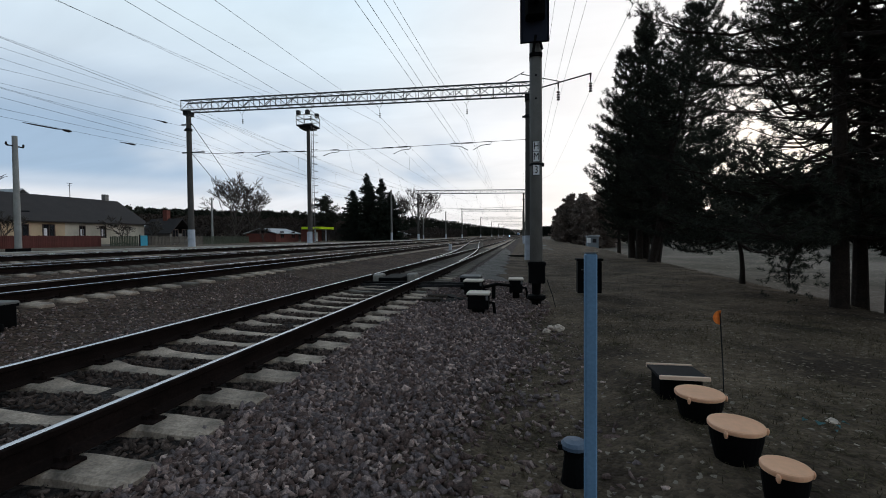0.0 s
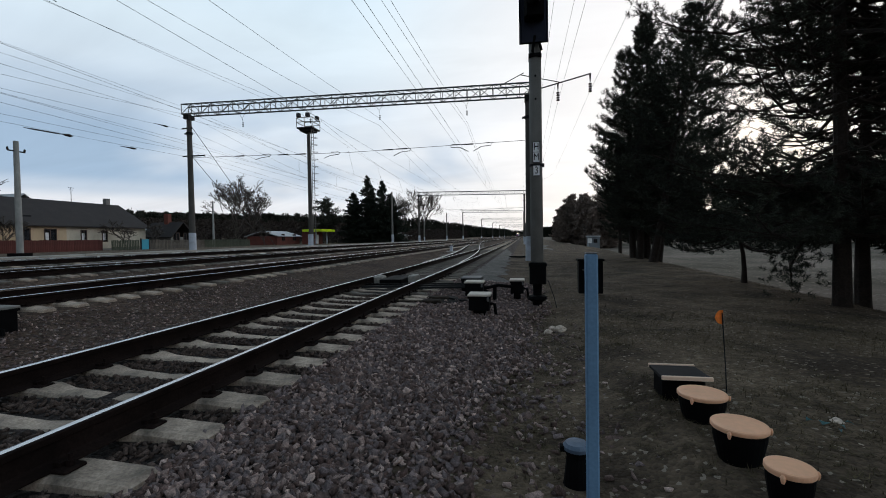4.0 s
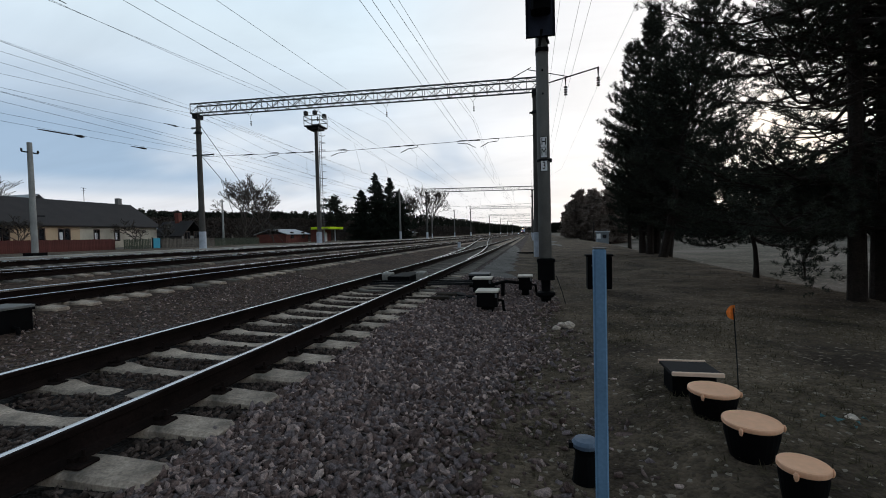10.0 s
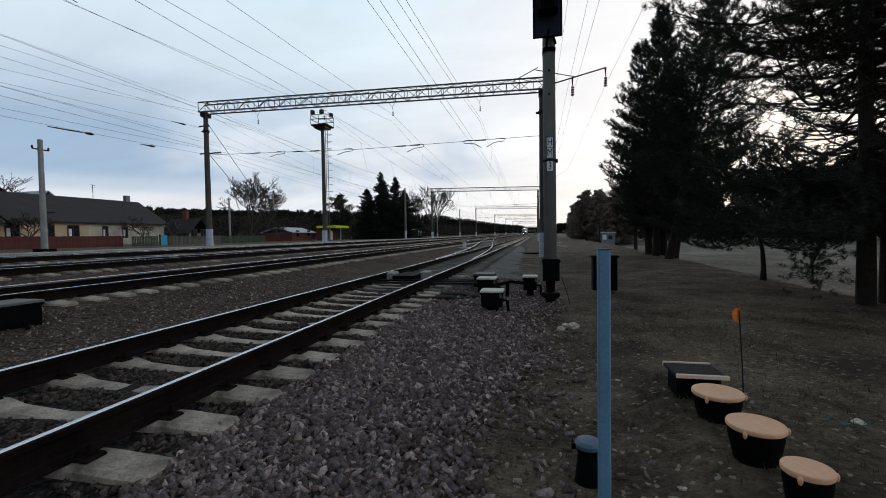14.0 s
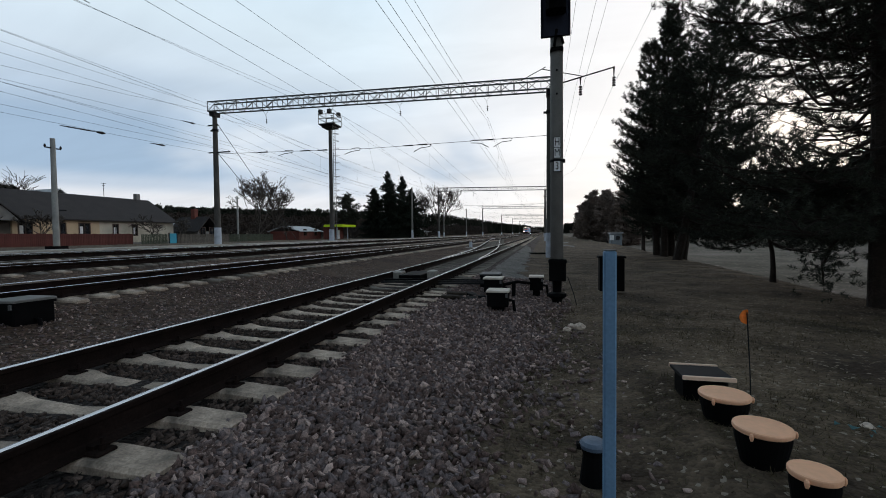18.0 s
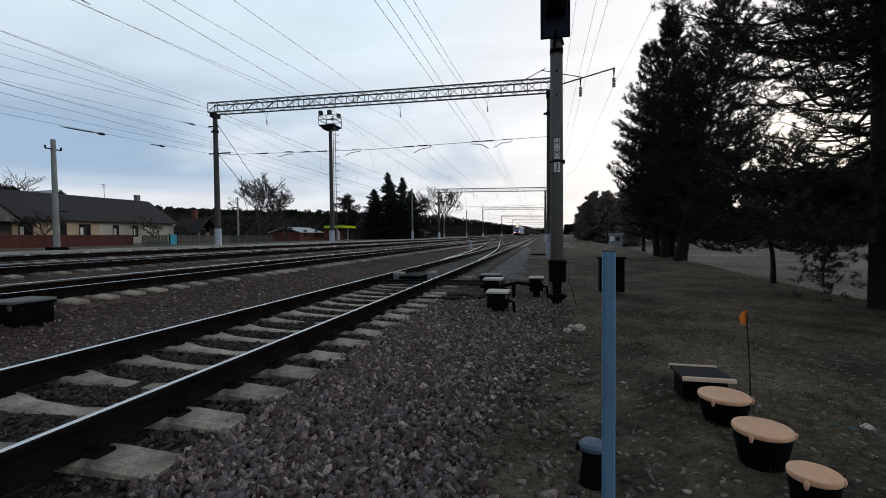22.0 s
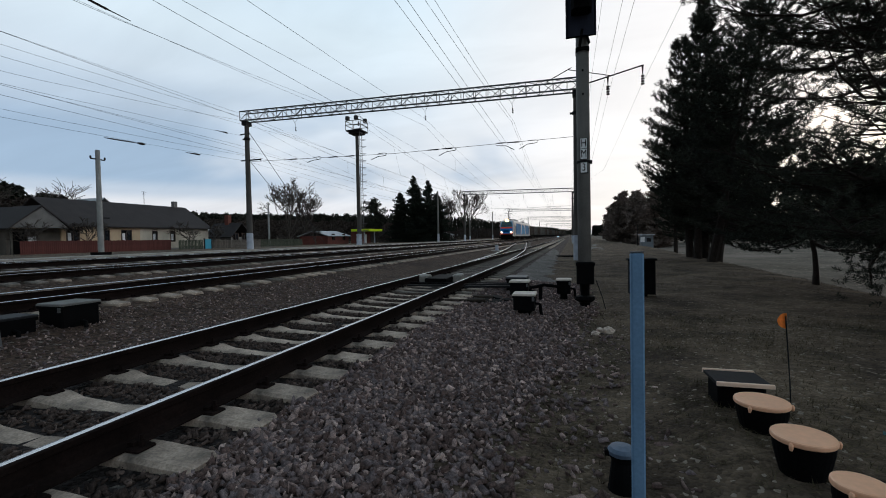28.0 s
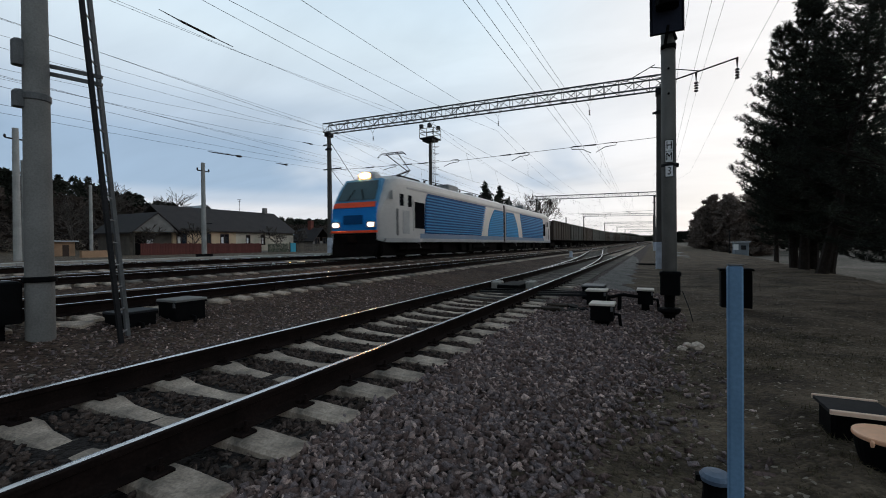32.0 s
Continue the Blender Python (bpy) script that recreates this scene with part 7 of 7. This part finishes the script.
def wagon(mat, posts):
    th = thing("freight_wagon", label="brown ribbed open gondola wagon in the freight train" if mat is M_WAGON else "grey ribbed open gondola wagon in the freight train", category="freight wagon", group="wagons of the freight train")
    L, W, z0, z1 = 13.4, 1.48, 1.25, 3.75
    b = Mesh()
    b.box(-W, W, 0, L, z0, z0 + 0.12)
    for x0, x1, y0, y1 in ((-W, -W + 0.06, 0, L), (W - 0.06, W, 0, L), (-W + 0.06, W - 0.06, 0, 0.06), (-W + 0.06, W - 0.06, L - 0.06, L)):
        b.box(x0, x1, y0, y1, z0 + 0.12, z1)
    part("body", b, mat, th)
    part("load", Mesh().sweep([[(-W + 0.07, y, z1 - 0.55), (-0.5, y, z1 - 0.25 - 0.1 * math.sin(y * 1.3)), (0.6, y, z1 - 0.3 + 0.08 * math.sin(y * 2)), (W - 0.07, y, z1 - 0.55)] for y in [0.1 + i * 1.1 for i in range(13)]], close=False), M_BOGIE, th, "dark bulk load")
    me = Mesh().box(-0.05, 0.05, -0.07, 0.07, z0 - 0.1, z1).data("post", mat)
    for i in range(8):
        for sx in (-1, 1):
            part("post", me, None, th, m=pose(sx * (W + 0.04), 0.15 + i * (L - 0.3) / 7, 0))
    part("top_rim", Mesh().box(-W - 0.08, -W + 0.08, 0, L, z1, z1 + 0.1).box(W - 0.08, W + 0.08, 0, L, z1, z1 + 0.1), mat, th)
    part("centre_sill", Mesh().box(-0.25, 0.25, -0.6, L + 0.6, 0.85, 1.24), M_BOGIE, th)
    for yb in (2.3, L - 2.3):
        bg = part("bogie", Mesh().box(-1.1, -0.95, yb - 1.3, yb + 1.3, 0.4, 0.75, 0, 0.05).box(0.95, 1.1, yb - 1.3, yb + 1.3, 0.4, 0.75, 0, 0.05).box(-1.0, 1.0, yb - 0.25, yb + 0.25, 0.45, 0.85), M_BOGIE, th)
        for dy in (-0.92, 0.92):
            part("wheelset", Mesh().tube([(-0.84, yb + dy, 0.475), (-0.74, yb + dy, 0.475)], 0.475, 18).tube([(0.74, yb + dy, 0.475), (0.84, yb + dy, 0.475)], 0.475, 18).tube([(-0.8, yb + dy, 0.475), (0.8, yb + dy, 0.475)], 0.08, 8), M_BOGIE, bg)
    return th


WAGON_PITCH = 14.4
W_KINDS = [wagon(M_WAGON, True), wagon(M_WAGONGREY, True), wagon(M_WAGON, False), wagon(M_WAGONGREY, False)]
WAGONS = []
order = [0, 1, 0, 1, 1, 0, 1, 0, 2, 3, 3, 2, 3, 2, 2, 3, 3, 3, 2, 3, 2, 2, 3, 3, 2, 3, 2, 3, 3, 2]
seen_kind = set()
for k in order:
    if k not in seen_kind:
        seen_kind.add(k)
        WAGONS.append(W_KINDS[k])
    else:
        WAGONS.append(copy_thing(W_KINDS[k], Matrix()))


def on_track(y, turned=False, ahead=0.0):
    """The pose of a vehicle whose front is at y on the third track."""
    u, zr = TRACKS[2]
    p = Vector(put(u, y, zr))
    q = Vector(put(u, y + 14, zr))
    d = (q - p).normalized()
    rz = math.degrees(math.atan2(-d.x, d.y))
    rx = math.degrees(math.asin(d.z))
    m = Matrix.Translation(p) @ pose(0, 0, 0, rx, 0, rz)
    return m @ pose(0, 19.6, 0, 0, 0, 180) if turned else m


FRONT = [(0, 671.2), (28, 94.4), (29, 73.9), (30, 53.6), (31, 34.8), (32, 17.3)]
TRAIN_TIMES = [0, 2, 4, 6, 8, 10, 12, 14, 16, 18, 20, 22, 24, 25, 26, 27, 28, 29, 30, 31, 32]


def front_at(t):
    return float(np.interp(t, [r[0] for r in FRONT], [r[1] for r in FRONT]))


def motions():
    walk(LOCO_A, [(t, on_track(front_at(t))) for t in TRAIN_TIMES])
    walk(LOCO_B, [(t, on_track(front_at(t) + 20.05, True)) for t in TRAIN_TIMES])
    for n, w in enumerate(WAGONS):
        walk(w, [(t, on_track(front_at(t) + 41.2 + WAGON_PITCH * n)) for t in TRAIN_TIMES])



# ---- loose stones, grass and litter ----
def stones(n, box_u, box_y, lo, hi, seed, avoid=None, sink=0.3):
    """Crushed stones strewn over the ground."""
    r = np.random.RandomState(seed)
    # chips: jittered blocks with a pinched top
    chip_v = np.array([(-1.1, -0.8, -0.6), (1.1, -0.8, -0.6), (1.1, 0.8, -0.6), (-1.1, 0.8, -0.6), (-0.95, -0.7, 0.6), (0.95, -0.7, 0.6), (0.95, 0.7, 0.6), (-0.95, 0.7, 0.6)])
    chip_f = np.array([(0, 2, 1), (0, 3, 2), (4, 5, 6), (4, 6, 7), (0, 1, 5), (0, 5, 4), (1, 2, 6), (1, 6, 5), (2, 3, 7), (2, 7, 6), (3, 0, 4), (3, 4, 7)])
    u = r.uniform(*box_u, n)
    y = r.uniform(*box_y, n)
    if avoid is not None:
        keep = avoid(u, y, r)
        u, y = u[keep], y[keep]
        n = len(u)
    z = np.array([level(a, b) + grade(b) for a, b in zip(u, y)])
    size = lo + (hi - lo) * r.beta(1.6, 3.0, n)
    v = chip_v[None] * (1 + r.uniform(-0.15, 0.15, (n, 8, 1))) + r.uniform(-0.42, 0.42, (n, 8, 3))
    v = v * (r.uniform(0.6, 1.2, (n, 1, 3)) * (1.1, 0.85, 0.62))
    q = r.normal(size=(n, 4)) * (1.0, 0.45, 0.45, 1.0)
    q /= np.linalg.norm(q, axis=1)[:, None]
    w, a, b, c = q.T
    R = np.stack([1 - 2 * (b * b + c * c), 2 * (a * b - c * w), 2 * (a * c + b * w), 2 * (a * b + c * w), 1 - 2 * (a * a + c * c), 2 * (b * c - a * w), 2 * (a * c - b * w), 2 * (b * c + a * w), 1 - 2 * (a * a + b * b)], 1).reshape(-1, 3, 3)
    v = np.einsum("nij,nkj->nki", R, v) * size[:, None, None]
    v += np.stack([u, y, z + size * (1 - 2 * sink) * 0.6], 1)[:, None]
    f = chip_f[None] + (np.arange(n) * 8)[:, None, None]
    return v.reshape(-1, 3), f.reshape(-1, 3)


def not_sleeper(u, y, r):
    """Keeps stones off the sleepers of the near track."""
    s = (y - SLEEPER_0 + PITCH / 2) % PITCH - PITCH / 2
    d = np.abs(u - TRACKS[0][0])
    on = (np.abs(s) < 0.135 + r.uniform(-0.035, 0.02, len(u))) & (d < 1.33 + r.uniform(-0.12, 0.05, len(u)))
    rail = np.abs(d - GAUGE) < 0.1
    return ~on & ~rail



def fading(u, y, r):
    """The ballast thins out towards the verge in an uneven line."""
    edge = np.interp(y, [1.5, 3.5, 5.7, 8.3], [-0.42, -0.24, 0.04, 0.24]) + 0.12 * np.sin(y * 1.7) + 0.08 * np.sin(y * 4.1 + 1)
    return not_sleeper(u, y, r) & (r.uniform(0, 1, len(u)) < np.clip((edge + 0.35 - u) / 0.9, 0.04, 1))


v, f = stones(25000, (-1.95, 0.7), (0.4, 6.0), 0.013, 0.043, 1, fading)
tagged(new("ballast_stones", fast_mesh("ballast_stones", v, f, M_STONE)), "grey and reddish crushed stone ballast shoulder", "gravel", kind="stuff")
v, f = stones(17000, (-2.1, 0.6), (5.8, 13.0), 0.014, 0.044, 2, fading)
tagged(new("ballast_stones", fast_mesh("ballast_stones", v, f, M_STONE)), "grey and reddish crushed stone ballast shoulder", "gravel", kind="stuff")
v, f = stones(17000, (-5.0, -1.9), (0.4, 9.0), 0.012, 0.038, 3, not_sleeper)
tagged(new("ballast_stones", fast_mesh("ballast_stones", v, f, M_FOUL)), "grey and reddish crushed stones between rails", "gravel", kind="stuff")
v, f = stones(5000, (-7.3, -4.6), (1.0, 12.0), 0.010, 0.030, 4)
tagged(new("ballast_stones", fast_mesh("ballast_stones", v, f, M_STONE)), "scattered dark stones between two tracks", "gravel", kind="stuff")
v, f = stones(1500, (-0.4, 1.2), (1.0, 8.0), 0.008, 0.026, 6, lambda u, y, r: r.uniform(0, 1, len(u)) > (u + 0.4) / 1.3)
tagged(new("ballast_stones", fast_mesh("ballast_stones", v, f, M_STONE)), "scattered stones in the verge", "gravel", kind="stuff")


def tufts(n, box_u, box_y, seed, h):
    r = np.random.RandomState(seed)
    u, y = r.uniform(*box_u, n), r.uniform(*box_y, n)
    keep = np.array([noise.noise((a * 0.8, b * 0.8, 7.0)) + 0.25 * noise.noise((a * 3, b * 3, 1.0)) for a, b in zip(u, y)]) > r.uniform(-0.5, 0.35, n)
    u, y = u[keep], y[keep]
    n = len(u)
    z = np.array([level(a, b) + grade(b) for a, b in zip(u, y)])
    per = 6
    base = np.repeat(np.stack([u, y, z], 1), per, 0) + r.normal(size=(n * per, 3)) * (0.02, 0.02, 0)
    d = r.normal(size=(n * per, 3)) * (0.8, 0.8, 0.1) + (0, 0, 0.55)
    d /= np.linalg.norm(d, axis=1)[:, None]
    side = np.cross(d, (0, 0, 1)) + 1e-4
    side /= np.linalg.norm(side, axis=1)[:, None]
    L = h * r.uniform(0.4, 1.2, (n * per, 1))
    v = np.stack([base - side * 0.003, base + side * 0.003, base + d * L - (0, 0, 0.01)], 1).reshape(-1, 3)
    return v, np.arange(len(v)).reshape(-1, 3)


v, f = tufts(16000, (-0.3, 5.5), (0.8, 8.0), 1, 0.055)
tagged(new("grass", fast_mesh("grass", v, f, M_GRASS)), "short withered grass on dark earth", "grass", kind="stuff")
v, f = tufts(9000, (0.2, 8.0), (8.0, 26.0), 2, 0.055)
tagged(new("grass", fast_mesh("grass", v, f, M_GRASS)), "short withered grass on dark earth", "grass", kind="stuff")


def litter(n, box_u, box_y, seed, size):
    r = np.random.RandomState(seed)
    u, y = r.uniform(*box_u, n), r.uniform(*box_y, n)
    z = np.array([level(a, b) + grade(b) for a, b in zip(u, y)]) + 0.012
    c = np.stack([u, y, z], 1)[:, None]
    g = r.uniform(0, 6.28, (n, 1)) + np.array([[0, 1.6, 3.1, 4.7]])
    s = size * r.uniform(0.4, 1.3, (n, 4))
    p = np.stack([np.cos(g) * s, np.sin(g) * s, r.uniform(-0.006, 0.012, (n, 4))], 2) + c
    k = (np.arange(n) * 4)[:, None]
    f = np.concatenate([k + [[0, 1, 2]], k + [[0, 2, 3]]])
    return p.reshape(-1, 3), f


v, f = litter(1100, (-0.2, 6.5), (1.0, 14.0), 3, 0.016)
tagged(new("fallen_leaves", fast_mesh("fallen_leaves", v, f, M_LEAF)), "small pale dead leaves and scraps in grass", "leaves", kind="stuff")

motions()
